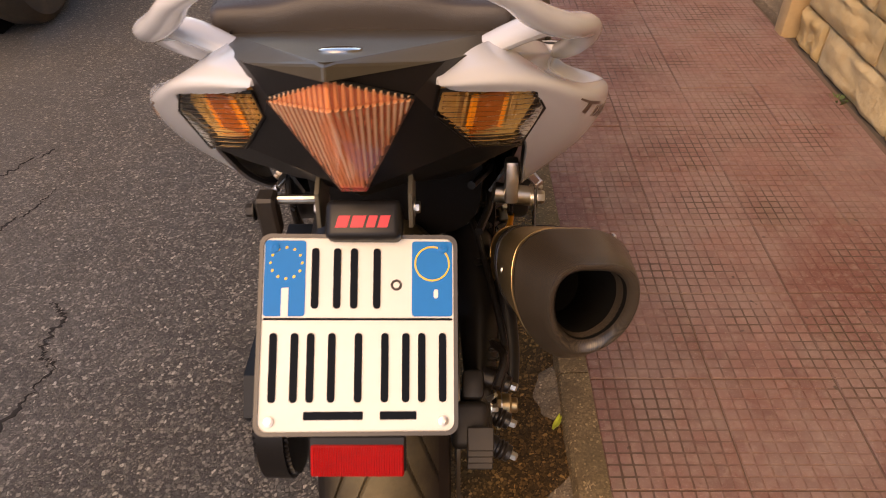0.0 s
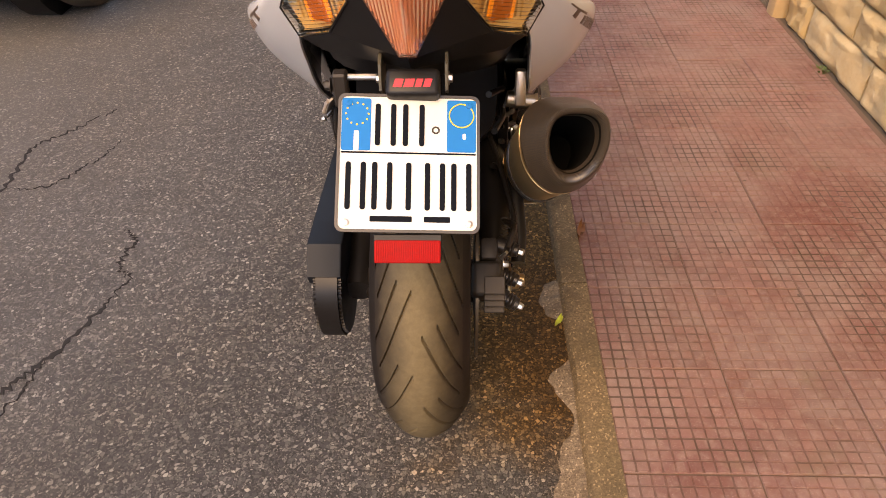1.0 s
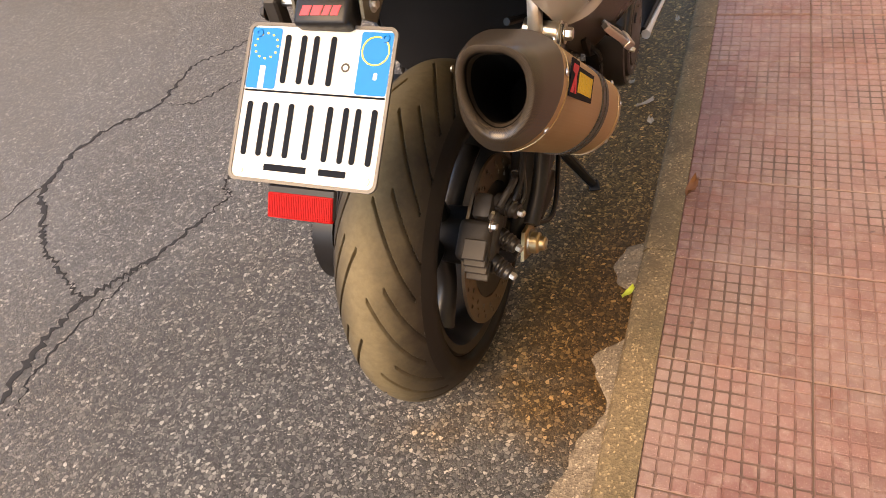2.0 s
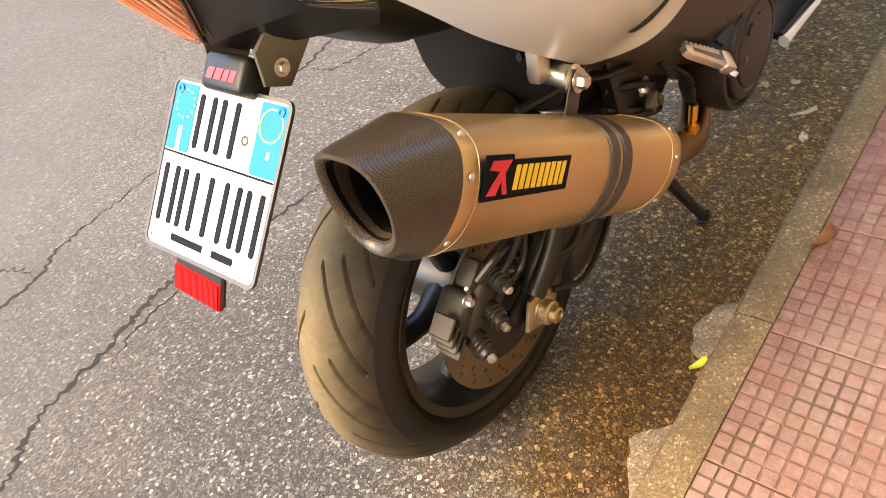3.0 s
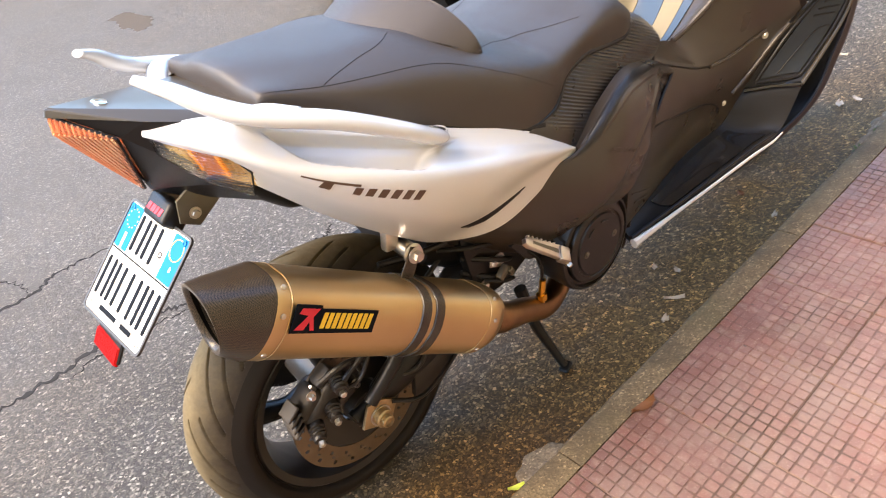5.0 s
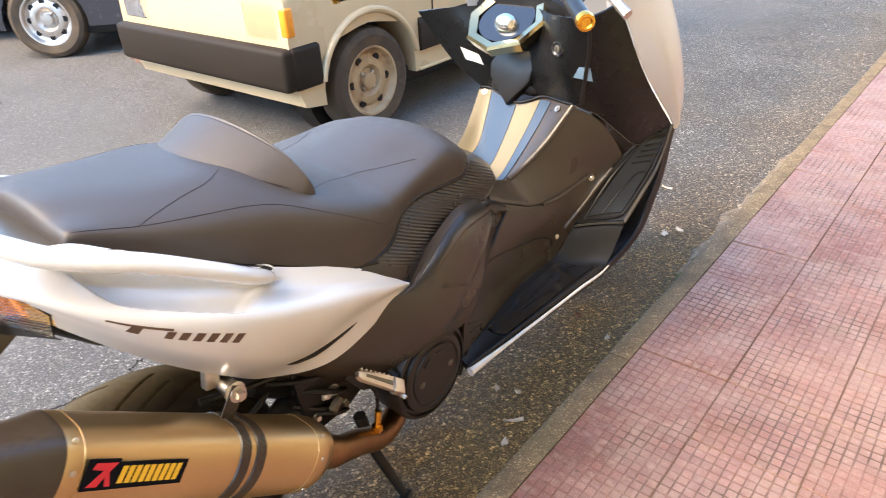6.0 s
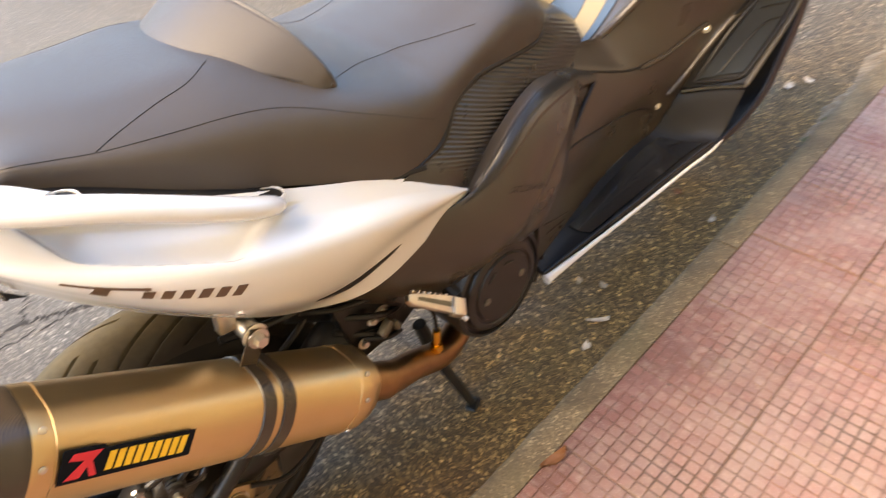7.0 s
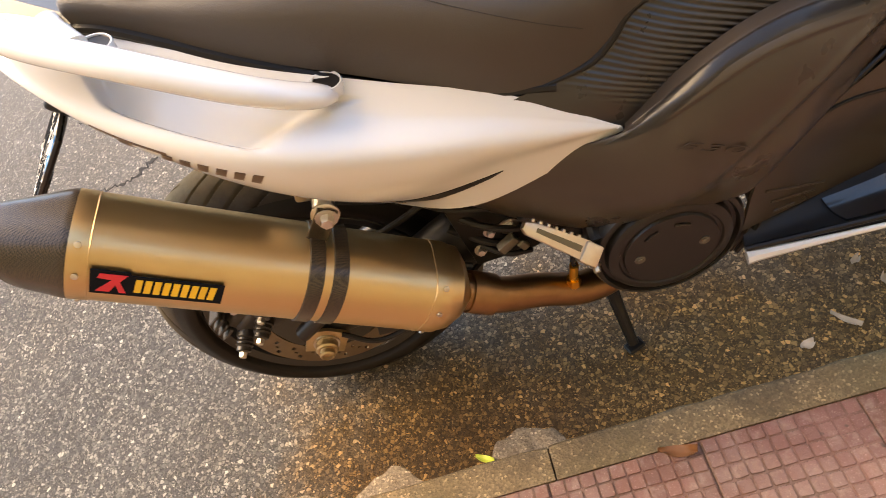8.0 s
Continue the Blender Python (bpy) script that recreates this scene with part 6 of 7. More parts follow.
    sp("floor_trim", tube([fb.at(u, 1.0) + Vector((s * 0.005, 0, -0.010)) for u in (-0.0, 0.03, 0.12, 0.25, 0.4, 0.55, 0.7, 0.80)], [0.010, 0.0075, 0.0045, 0.0036, 0.0034, 0.0034, 0.003, 0.0016], 8, 6, 1.2), M_WHITE, "thin white strip along the footboard", parent=foot)
    sp("floor_rim", tube([fb.at(u, 0.97) + fb.normal(u, 0.97) * 0.002 for u in (0.0, 0.15, 0.3, 0.45, 0.6, 0.75)], 0.0045, 8, 6), M_BLACK, parent=foot)
    if s > 0:
        toe = Side([[(0.197, 2.150, 0.420), (0.217, 2.183, 0.477), (0.247, 2.238, 0.550), (0.268, 2.300, 0.592), (0.290, 2.370, 0.625)],
                    [(0.252, 2.186, 0.428), (0.268, 2.238, 0.482), (0.284, 2.300, 0.542), (0.294, 2.352, 0.586), (0.305, 2.402, 0.630)],
                    [(0.307, 2.216, 0.432), (0.314, 2.290, 0.483), (0.318, 2.358, 0.530), (0.319, 2.399, 0.576), (0.319, 2.432, 0.632)]], s)
        tb = sp("toe_board", toe.sheet(30, 14, 0.010), M_BLACK, "black sloping toe board")

        def on_toe(pts, r, lift, steps=6):
            return tube([toe.at(u, v) + toe.normal(u, v) * lift for u, v in pts], r, 8, steps)

        sp("step_ridge", on_toe(((0.0, 0.02), (0.0, 0.3), (0.0, 0.6), (0.0, 0.98)), 0.007, 0.001), M_GLOSS, parent=tb)
        mat = sp("toe_mat", toe.sheet(16, 10, 0.004, (0.10, 0.86), (0.16, 0.80), 0.004), M_MAT, "dark blue-black rubber toe mat", parent=tb)
        for k in range(4):
            sp("mat_rib", on_toe(((0.58 + 0.07 * k, 0.32), (0.59 + 0.07 * k, 0.5), (0.60 + 0.07 * k, 0.72)), 0.0018, 0.005), M_BLACK, parent=mat)
        sp("mat_rib", on_toe(((0.12, 0.42), (0.28, 0.46), (0.42, 0.52), (0.47, 0.62), (0.48, 0.78)), 0.0016, 0.005), M_BLACK, parent=mat)
        sp("mat_frame", on_toe(((0.07, 0.14), (0.45, 0.10), (0.84, 0.12), (0.91, 0.2), (0.92, 0.5), (0.90, 0.80), (0.82, 0.87), (0.45, 0.88), (0.12, 0.86), (0.06, 0.78), (0.05, 0.5), (0.07, 0.14)), 0.0042, 0.002), M_BLACK, parent=tb)
        sp("toe_rim", on_toe(((0.0, 0.99), (0.25, 0.99), (0.5, 0.99), (0.75, 0.99), (1.0, 0.99)), 0.005, 0.0), M_TAIL, parent=tb)
    # leg shield and outer fairing
    if s > 0:
        leg = Side([[(0.0, 2.235, 0.950), (0.100, 2.150, 0.950), (0.180, 2.100, 0.955), (0.235, 2.095, 0.960), (0.265, 2.110, 0.970), (0.286, 2.145, 0.985)],
                    [(0.0, 2.200, 0.840), (0.090, 2.142, 0.845), (0.178, 2.108, 0.845), (0.240, 2.140, 0.825), (0.280, 2.195, 0.805), (0.307, 2.254, 0.810)],
                    [(0.0, 2.165, 0.735), (0.082, 2.172, 0.743), (0.192, 2.136, 0.748), (0.235, 2.212, 0.695), (0.275, 2.318, 0.602), (0.318, 2.432, 0.630)]], s)
    else:
        leg = Side([[(0.0, 2.235, 0.950), (0.150, 2.140, 0.945), (0.258, 2.110, 0.930)],
                    [(0.0, 2.200, 0.840), (0.090, 2.150, 0.840), (0.190, 2.154, 0.808)],
                    [(0.0, 2.165, 0.735), (0.070, 2.178, 0.742), (0.116, 2.182, 0.737)]], s)
    lg = sp("leg_shield", leg.sheet(40, 24, 0.006), M_SHIELD, "black inner leg shield")
    if s < 0:
        sp("warning_label", decal(leg, [((0.745, 0.408), (0.545, 0.543), (0.547, 0.682), (0.785, 0.558))], 0.0, 0.0010), M_PLATE, "white warning label", parent=lg)
    else:
        sp("sticker", decal(leg, [((0.45, 0.60), (0.50, 0.46), (0.575, 0.44), (0.575, 0.575))], 0.0, 0.0010), M_STICKER, "pale blue sticker", parent=lg)
        lm = Matrix.Translation(leg.at(0.353, 0.33)) @ leg.normal(0.353, 0.33).to_track_quat("X", "Z").to_matrix().to_4x4()
        lk = sp("lock", lathe([(0.019, -0.002), (0.018, 0.003), (0.014, 0.004), (0.011, 0.001), (0.0, 0.001)], 28, lm), M_GLOSS, "small lock in a black collar", parent=lg)
        sp("lock_core", lathe([(0.0085, 0.0), (0.0085, 0.0030), (0.0075, 0.0036), (0.0, 0.0036)], 24, lm), M_BRACKET, "dull metal core", parent=lk)
        sp("key_slot", box(0.001, 0.0022, 0.009, lm @ Matrix.Translation((0.0036, 0, 0))), M_SOOT, parent=lk)
        sp("shield_groove", tube([leg.at(u, 0.99) + leg.normal(u, 0.99) * 0.002 for u in (0.42, 0.55, 0.68, 0.8, 0.92)], 0.0022, 8, 6), M_GLOSS, parent=lg)
        sp("shield_crease", tube([leg.at(u, v) + leg.normal(u, v) * 0.001 for u, v in ((0.45, 0.96), (0.50, 0.70), (0.55, 0.45), (0.60, 0.2), (0.63, 0.0))], 0.005, 8, 6), M_BLACK, parent=lg)
    fair = Side([[(0.288, 2.140, 1.000), (0.308, 2.254, 0.815), (0.320, 2.434, 0.634), (0.305, 2.440, 0.600)],
                 [(0.318, 2.190, 1.030), (0.346, 2.310, 0.840), (0.330, 2.460, 0.645), (0.302, 2.465, 0.600)],
                 [(0.275, 2.360, 1.050), (0.300, 2.440, 0.850), (0.272, 2.550, 0.680), (0.240, 2.520, 0.600)],
                 [(0.0, 2.560, 1.060), (0.0, 2.660, 0.860), (0.0, 2.700, 0.720), (0.0, 2.660, 0.600)]], s)
    fair.sign = s
    sp("front_fairing", fair.sheet(24, 24, 0.005, v=(0, 1) if s > 0 else (0.62, 1)), M_WHITE, "pearl white front fairing")
    low = Side([[(0.319, 2.432, 0.628), (0.320, 2.345, 0.470), (0.304, 2.205, 0.340), (0.245, 1.660, 0.308)],
                [(0.312, 2.455, 0.600), (0.312, 2.380, 0.440), (0.292, 2.220, 0.312), (0.232, 1.680, 0.282)],
                [(0.220, 2.440, 0.560), (0.210, 2.330, 0.400), (0.180, 2.160, 0.270), (0.140, 1.720, 0.255)]], s)
    low.sign = s
    sp("lower_fairing", low.sheet(24, 12, 0.005), M_BLACK, "black lower fairing")
    # grip and lever
    gp = [S(0.18, 2.06, 1.035, s), S(0.255, 1.985, 1.02, s), S(0.330, 1.910, 1.000, s)]
    grip = sp("handle_grip", tube(gp, [0.015, 0.016, 0.0165], 20, 8), M_BLACK, "black rubber handlebar grip")
    d = (Vector(gp[2]) - Vector(gp[1])).normalized()
    bm = lathe([(0.013, 0), (0.0175, 0.002), (0.0185, 0.010), (0.0170, 0.018), (0.012, 0.019), (0.009, 0.016), (0.0, 0.016)], 28, Matrix.Translation(gp[2]) @ d.to_track_quat("X", "Z").to_matrix().to_4x4())
    end = sp("bar_end", bm, M_GOLD, "gold anodised bar end", parent=grip)
    sp("brake_lever", tube([S(0.20, 2.13, 1.04, s), S(0.27, 2.105, 1.015, s), S(0.335, 2.085, 0.975, s)], [0.0085, 0.0085, 0.0115], 10, 6), M_ALU, "bare aluminium brake lever", parent=grip)

# centre tunnel, glove box and dashboard
stripe = Net([[S(-0.113, 2.175, 0.735), S(-0.078, 2.183, 0.734), S(0.022, 2.153, 0.721), S(0.082, 2.172, 0.740), S(0.150, 2.150, 0.745), S(0.190, 2.135, 0.747)],
              [S(-0.108, 2.128, 0.680), S(-0.068, 2.141, 0.675), S(0.017, 2.104, 0.649), S(0.077, 2.104, 0.668), S(0.125, 2.085, 0.662), S(0.160, 2.052, 0.664)],
              [S(-0.100, 2.062, 0.624), S(-0.063, 2.085, 0.604), S(0.012, 2.042, 0.584), S(0.062, 2.018, 0.581), S(0.100, 1.995, 0.590), S(0.130, 1.965, 0.614)],
              [S(-0.098, 1.970, 0.590), S(-0.063, 1.980, 0.580), S(0.012, 1.945, 0.565), S(0.062, 1.930, 0.565), S(0.100, 1.915, 0.590), S(0.140, 1.890, 0.636)]], -1)
centre = sp("centre_panel", stripe.sheet(50, 24, 0.006), M_DARK, "dark textured centre panel with painted cream and blue reflections")
# strips of painted reflection: cream for walls, blue for sky
for u0, u1, mat_, lab in ((0.0, 0.195, M_WALL_SHEEN, "painted cream wall reflection"), (0.20, 0.395, M_SKY_SHEEN, "painted blue sky reflection"), (0.40, 0.595, M_WALL_SHEEN, "painted cream wall reflection"), (0.60, 0.70, M_SKY_SHEEN, "painted blue sky reflection")):
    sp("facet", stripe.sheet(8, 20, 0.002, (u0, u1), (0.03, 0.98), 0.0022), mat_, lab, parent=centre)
for u in (0.10, 0.81):
    p = stripe.at(u, 0.06)
    sp("panel_bolt", bolt(p + stripe.normal(u, 0.06) * 0.003, stripe.normal(u, 0.06), 0.0052, 0.005), M_STEEL, parent=centre)
sp("panel_joint", tube([stripe.at(u, 0.0) + Vector((0, -0.003, 0.003)) for u in (0.0, 0.1, 0.2, 0.3, 0.4, 0.5, 0.6, 0.7, 0.8, 0.9, 1.0)], 0.0035, 8, 4), M_BLACK, parent=centre)
# bronze colour stands for the sun's glint on the far saddle edge
sp("nose_plate", tube([saddle.at(u, 0.27) + saddle.normal(u, 0.27) * 0.0010 for u in (0.79, 0.83, 0.87, 0.91, 0.94)], [0.001, 0.0035, 0.0045, 0.004, 0.001], 8, 4), M_LOGO, "thin bronze strip painted as the warm glint on the saddle nose", parent=seat)
sp("tunnel_core", loft([super_ring((X0, (t + b) / 2), w, (t - b) / 2, y, 24, 3.5) for y, w, t, b in ((1.20, 0.13, 0.70, 0.46), (1.35, 0.15, 0.70, 0.34), (1.55, 0.16, 0.68, 0.28), (1.75, 0.16, 0.62, 0.28), (1.95, 0.15, 0.56, 0.28), (2.18, 0.15, 0.62, 0.32), (2.30, 0.14, 0.70, 0.42))]), M_BLACK, "black frame and engine housing")
glove = sp("glove_box", box(0.15, 0.05, 0.13, pose(X0 - 0.005, 2.205, 0.795, -16, 0, 0), 0.018, 3), M_CASE, "black glove box lid")
bm = prism([(-0.07, 0.055), (0.07, 0.055), (0.06, -0.02), (0.0, -0.085), (-0.06, -0.02)], 0.03, Matrix.Translation((X0 - 0.005, 2.185, 0.79)) @ Matrix.Rotation(radians(74), 4, "X"), 0.008)
sp("glove_wedge", bm, M_CASE, parent=glove)
ringm = Matrix.Translation((X0 - 0.010, 2.150, 0.926)) @ Matrix.Diagonal((1.42, 1.3, 1.3, 1)) @ Matrix.Rotation(radians(35), 4, "X") @ Matrix.Rotation(radians(-90), 4, "Y")
dash = sp("dash_bezel", lathe([(0.058, 0), (0.073, 0.005), (0.078, 0.0), (0.074, -0.02), (0.056, -0.02)], 8, ringm, True), M_DULL, "chromed bezel round the ignition switch", 20)
bm = bmesh.new()
bmesh.ops.create_uvsphere(bm, u_segments=24, v_segments=14, radius=0.028)
bm.transform(Matrix.Translation((X0 + 0.000, 2.135, 0.915)) @ Matrix.Diagonal((1.15, 0.8, 1, 1)))
sp("ignition_knob", bm, M_CHROME, parent=dash)
sp("dash_bowl", lathe([(0.052, -0.002), (0.045, -0.02), (0.0, -0.03)], 24, ringm), M_GLOSS, parent=dash)
sp("console", loft([super_ring((X0, z), 0.13, 0.045, y, 24, 3.0) for y, z in ((2.19, 0.93), (2.24, 0.95), (2.34, 1.0))]), M_BLACK, "black instrument console")
fwheel = new("front_wheel")
fwheel.parent = scooter
fwheel.matrix_world = Matrix.Translation((X0, 2.58, 0.275))
bpy.context.view_layer.update()
FW = Matrix.Translation((X0, 2.58, 0.275))
for name, bm, mat_ in (("tyre", lathe([(0.20, -0.05), (0.235, -0.06), (0.262, -0.045), (0.275, 0.0), (0.262, 0.045), (0.235, 0.06), (0.20, 0.05)], 64, FW, True), M_SIDEWALL),
                       ("rim", lathe([(0.05, -0.03), (0.07, -0.015), (0.17, -0.015), (0.20, -0.048), (0.20, 0.048), (0.17, 0.015), (0.07, 0.015), (0.05, 0.03)], 48, FW), M_RIM)):
    sp(name, bm, mat_, parent=fwheel)
sp("fork", joined(tube([(X0 - 0.08, 2.58, 0.275), (X0 - 0.08, 2.45, 0.72)], 0.022, 12, 4), tube([(X0 + 0.08, 2.58, 0.275), (X0 + 0.08, 2.45, 0.72)], 0.022, 12, 4)), M_BLACK)
bm = lathe([(0.285, -0.06), (0.292, -0.04), (0.295, 0.0), (0.292, 0.04), (0.285, 0.06), (0.280, 0.0)], 64, FW, True)
bmesh.ops.delete(bm, geom=[v for v in bm.verts if v.co.z < 0.36], context="VERTS")
sp("front_mudguard", bm, M_BLACK)

# centre stand
for s in (1, -1):
    st = sp("stand_leg", tube([S(0.070, 1.455, 0.22, s), S(0.090, 1.466, 0.120, s), S(0.134, 1.475, 0.045, s), S(0.158, 1.479, 0.010, s)], [0.015, 0.013, 0.011, 0.010], 10, 6), M_BLACK, "black centre stand leg")
    sp("stand_foot", box(0.024, 0.034, 0.009, pose(X0 + s * 0.160, 1.480, 0.0055, 4, 0, 20 * s), 0.003, 1), M_BLACK, parent=st)

# exhaust
AX = Vector((0, 0.785, -0.62)).normalized()
MU = Matrix(((1, 0, 0), AX, Vector((1, 0, 0)).cross(AX))).transposed().to_4x4()
MU.translation = Vector((0.208, 0.86, 0.691)) - Vector((1, 0, 0)).cross(AX) * 0.010
SECT = [(0.0, 0.055), (0.026, 0.054), (0.046, 0.046), (0.058, 0.033), (0.0635, 0.012), (0.0625, -0.012), (0.052, -0.040), (0.034, -0.060), (0.015, -0.0705), (0.0, -0.0725)]
SECT = SECT + [(-x, z) for x, z in SECT[-2:0:-1]]


def sect_ring(sy, k=1.0, lean=0.0, n=56, dz=0.0, dx=0.0):
    """One section of the silencer at sy along its axis; lean slants it."""
    pts = [Vector((x, z, 0)) for x, z in SECT]
    out = []
    for i in range(n):
        f = i / n * len(pts)
        j = int(f)
        p = cr(pts[j - 1], pts[j], pts[(j + 1) % len(pts)], pts[(j + 2) % len(pts)], f - j)
        out.append(MU @ Vector(((p.x if p.x > 0 else p.x * 0.84) * k + dx, sy - lean * p.y, p.y * k + dz)))
    return out


can = sp("silencer", loft([sect_ring(0.0, 1.0), sect_ring(0.004, 1.01), sect_ring(0.022, 1.01), sect_ring(0.024, 1.0), sect_ring(0.15, 1.0), sect_ring(0.30, 1.0), sect_ring(0.43, 1.0), sect_ring(0.432, 1.01), sect_ring(0.452, 1.01), sect_ring(0.455, 1.0)], False), M_TI, "brushed titanium silencer", 50)
def rim_ring(f, k, back=0.0):
    """A section of the end cap, f from its collar (0) to its slanted rim (1)."""
    return sect_ring(-0.064 * f + back, k, 0.42 * f, dz=-0.011 * f, dx=0.008 * f)


cap = sp("end_cap", loft([sect_ring(0.004, 1.006), rim_ring(0.0, 1.012), rim_ring(0.06, 0.995), rim_ring(0.35, 0.90), rim_ring(0.70, 0.80), rim_ring(0.96, 0.715), rim_ring(1.0, 0.685), rim_ring(0.99, 0.66)], False), M_CARBON, "carbon fibre end cap", 50, parent=can)
sp("outlet_lip", loft([rim_ring(0.97, 0.69), rim_ring(1.02, 0.690), rim_ring(1.035, 0.675), rim_ring(1.02, 0.610), rim_ring(0.93, 0.545), rim_ring(0.60, 0.52)], False), M_CARBON, "dark outlet lip", 60, parent=can)
sp("outlet_bore", loft([rim_ring(0.92, 0.543), rim_ring(0.5, 0.516), sect_ring(0.12, 0.50, dz=-0.008), sect_ring(0.122, 0.02, dz=-0.008)], False), M_SOOT, "sooty black outlet bore", parent=can)
sp("front_cone", loft([sect_ring(0.454, 0.99), sect_ring(0.470, 0.93, dz=0.002), sect_ring(0.485, 0.72, dz=-0.002), sect_ring(0.495, 0.46, dz=-0.006), sect_ring(0.50, 0.40, dz=-0.006)]), M_TI, parent=can)
for s0 in (0.0245, 0.4295):
    loop = sect_ring(s0, 1.008)
    sp("weld_line", tube(loop + loop[:1], 0.0007, 6, 1), M_TI, parent=can)
for s0 in (0.262, 0.292):
    sp("clamp_band", loft([sect_ring(s0, 1.0), sect_ring(s0 + 0.001, 1.035), sect_ring(s0 + 0.019, 1.035), sect_ring(s0 + 0.020, 1.0)], False), M_CARBON, "carbon strap round the silencer", parent=can)
for sy in (0.013, 0.442):
    for bx, bz in ((0.0637, 0.014), (0.047, 0.0465), (0.047, -0.047), (-0.0637, 0.014)):
        nv = (MU.to_3x3() @ Vector((bx, 0, bz * 0.6))).normalized()
        sp("rivet", lathe([(0.0040, 0.0), (0.0037, 0.0016), (0.0016, 0.0025), (0.0, 0.0022)], 12, Matrix.Translation(MU @ Vector((bx * 1.012, sy, bz * 1.01))) @ nv.to_track_quat("X", "Z").to_matrix().to_4x4()), M_STEEL, parent=can)
ax_, up_ = AX, (Vector((1, 0, 0)).cross(AX)).normalized()
LM = Matrix((ax_, up_, Vector((1, 0, 0)))).transposed().to_4x4()
LM.translation = MU @ Vector((0.0648, 0.098, 0.011))
LM = LM @ Matrix.Rotation(radians(1.5), 4, "X")
sp("silencer_label", prism([(-0.070, -0.020), (0.070, -0.018), (0.070, 0.016), (-0.028, 0.016), (-0.030, 0.021), (-0.070, 0.021)], 0.0012, LM), M_INK, "black label with red mark and yellow blocks", parent=can)
sp("red_mark", joined(prism([(-0.064, -0.015), (-0.050, -0.015), (-0.044, -0.002), (-0.040, -0.015), (-0.033, -0.015), (-0.040, 0.004), (-0.032, 0.016), (-0.060, 0.016), (-0.063, 0.008), (-0.048, 0.006)], 0.0007, LM @ Matrix.Translation((0, 0, 0.0011)))), M_REDINK, parent=can)
for k in range(9):
    x = -0.022 + 0.0098 * k
    sp("yellow_block", prism([(x - 0.0032, -0.012), (x + 0.0038, -0.012), (x + 0.0056, 0.011), (x - 0.0014, 0.011)], 0.0006, LM @ Matrix.Translation((0, 0, 0.0011))), M_YELLOW, parent=can)
hang = sp("silencer_hanger", joined(tube([(0.150, 1.125, 0.600), (0.203, 1.126, 0.591)], 0.014, 16, 2), lathe([(0.017, 0.0), (0.018, 0.004), (0.014, 0.006)], 24, Matrix.Translation((0.1995, 1.126, 0.590)))), M_STEEL, "steel silencer hanger")
sp("hanger_strap", box(0.003, 0.026, 0.062, pose(0.206, 1.114, 0.575, -38, 0, 0), 0.001, 1), M_CARBON, "dark strap tab under the hanger bolt", parent=hang)
sp("hanger_bolt", bolt((0.2085, 1.127, 0.589), (1, 0, 0), 0.0095, 0.012), M_STEEL, parent=hang)
sp("hanger_lug", box(0.018, 0.025, 0.06, pose(0.172, 1.112, 0.628, -12, 0, 0), 0.004, 2), M_ALU, parent=hang)
pe = MU @ Vector((0, 0.50, -0.006))
sp("exhaust_pipe", tube([pe - AX * 0.02, pe + AX * 0.05, Vector((0.196, 1.345, 0.300)), Vector((0.186, 1.41, 0.258)), Vector((0.170, 1.47, 0.250)), Vector((0.14, 1.55, 0.27))], [0.027, 0.027, 0.026, 0.026, 0.026, 0.026], 20, 8), M_PIPE, "heat-browned exhaust pipe")
sp("pipe_collar", tube([pe + AX * 0.005, pe + AX * 0.045], 0.031, 24, 2), M_PIPE, "pipe collar")
sp("lambda_probe", joined(tube([(0.20, 1.395, 0.285), (0.205, 1.402, 0.345)], 0.007, 10, 2), lathe([(0.011, 0), (0.011, 0.014)], 6, Matrix.Translation((0.201, 1.397, 0.295)) @ Matrix.Rotation(radians(-90), 4, "Y"))), M_GOLD, "brass exhaust probe")
sp("probe_cable", tube([(0.205, 1.402, 0.345), (0.200, 1.40, 0.40), (0.16, 1.36, 0.45)], 0.004, 8, 6), M_BLACK)
sp("frame_plate", prism([(1.27, 0.36), (1.36, 0.36), (1.45, 0.40), (1.45, 0.50), (1.36, 0.52), (1.25, 0.52)], 0.02, Matrix.Translation((0.145, 0, 0)) @ Matrix(((0, 0, 1, 0), (1, 0, 0, 0), (0, 1, 0, 0), (0, 0, 0, 1))), 0.004), M_BLACK, "black frame plate")
sp("pivot_bolt", bolt((0.166, 1.331, 0.425), (1, 0, 0), 0.010, 0.008), M_STEEL)
for a, b, c in (((0.13, 1.10, 0.55), (0.15, 1.20, 0.53), (0.14, 1.33, 0.50)), ((0.12, 1.14, 0.60), (0.15, 1.24, 0.56), (0.15, 1.36, 0.48)), ((0.15, 1.25, 0.44), (0.17, 1.31, 0.40), (0.15, 1.37, 0.37))):
    sp("cable", tube([a, b, c], 0.006, 8, 6), M_BLACK)

for pts, r in ((((0.150, 1.255, 0.470), (0.178, 1.300, 0.452), (0.172, 1.345, 0.420), (0.150, 1.380, 0.395)), 0.0055), (((0.168, 1.285, 0.405), (0.186, 1.318, 0.392), (0.176, 1.352, 0.372)), 0.0045),
               (((0.140, 1.215, 0.510), (0.172, 1.262, 0.500), (0.168, 1.330, 0.468)), 0.0050), (((0.130, 1.160, 0.440), (0.165, 1.205, 0.405), (0.172, 1.262, 0.372)), 0.0060)):
    sp("hose", tube(pts, r, 10, 6), M_BLACK)
for at_, way in (((0.178, 1.304, 0.440), (1, 0.1, 0)), ((0.170, 1.283, 0.398), (1, 0, 0.2)), ((0.172, 1.352, 0.458), (1, 0, 0))):
    sp("engine_bolt", bolt(at_, way, 0.0062, 0.009), M_STEEL)
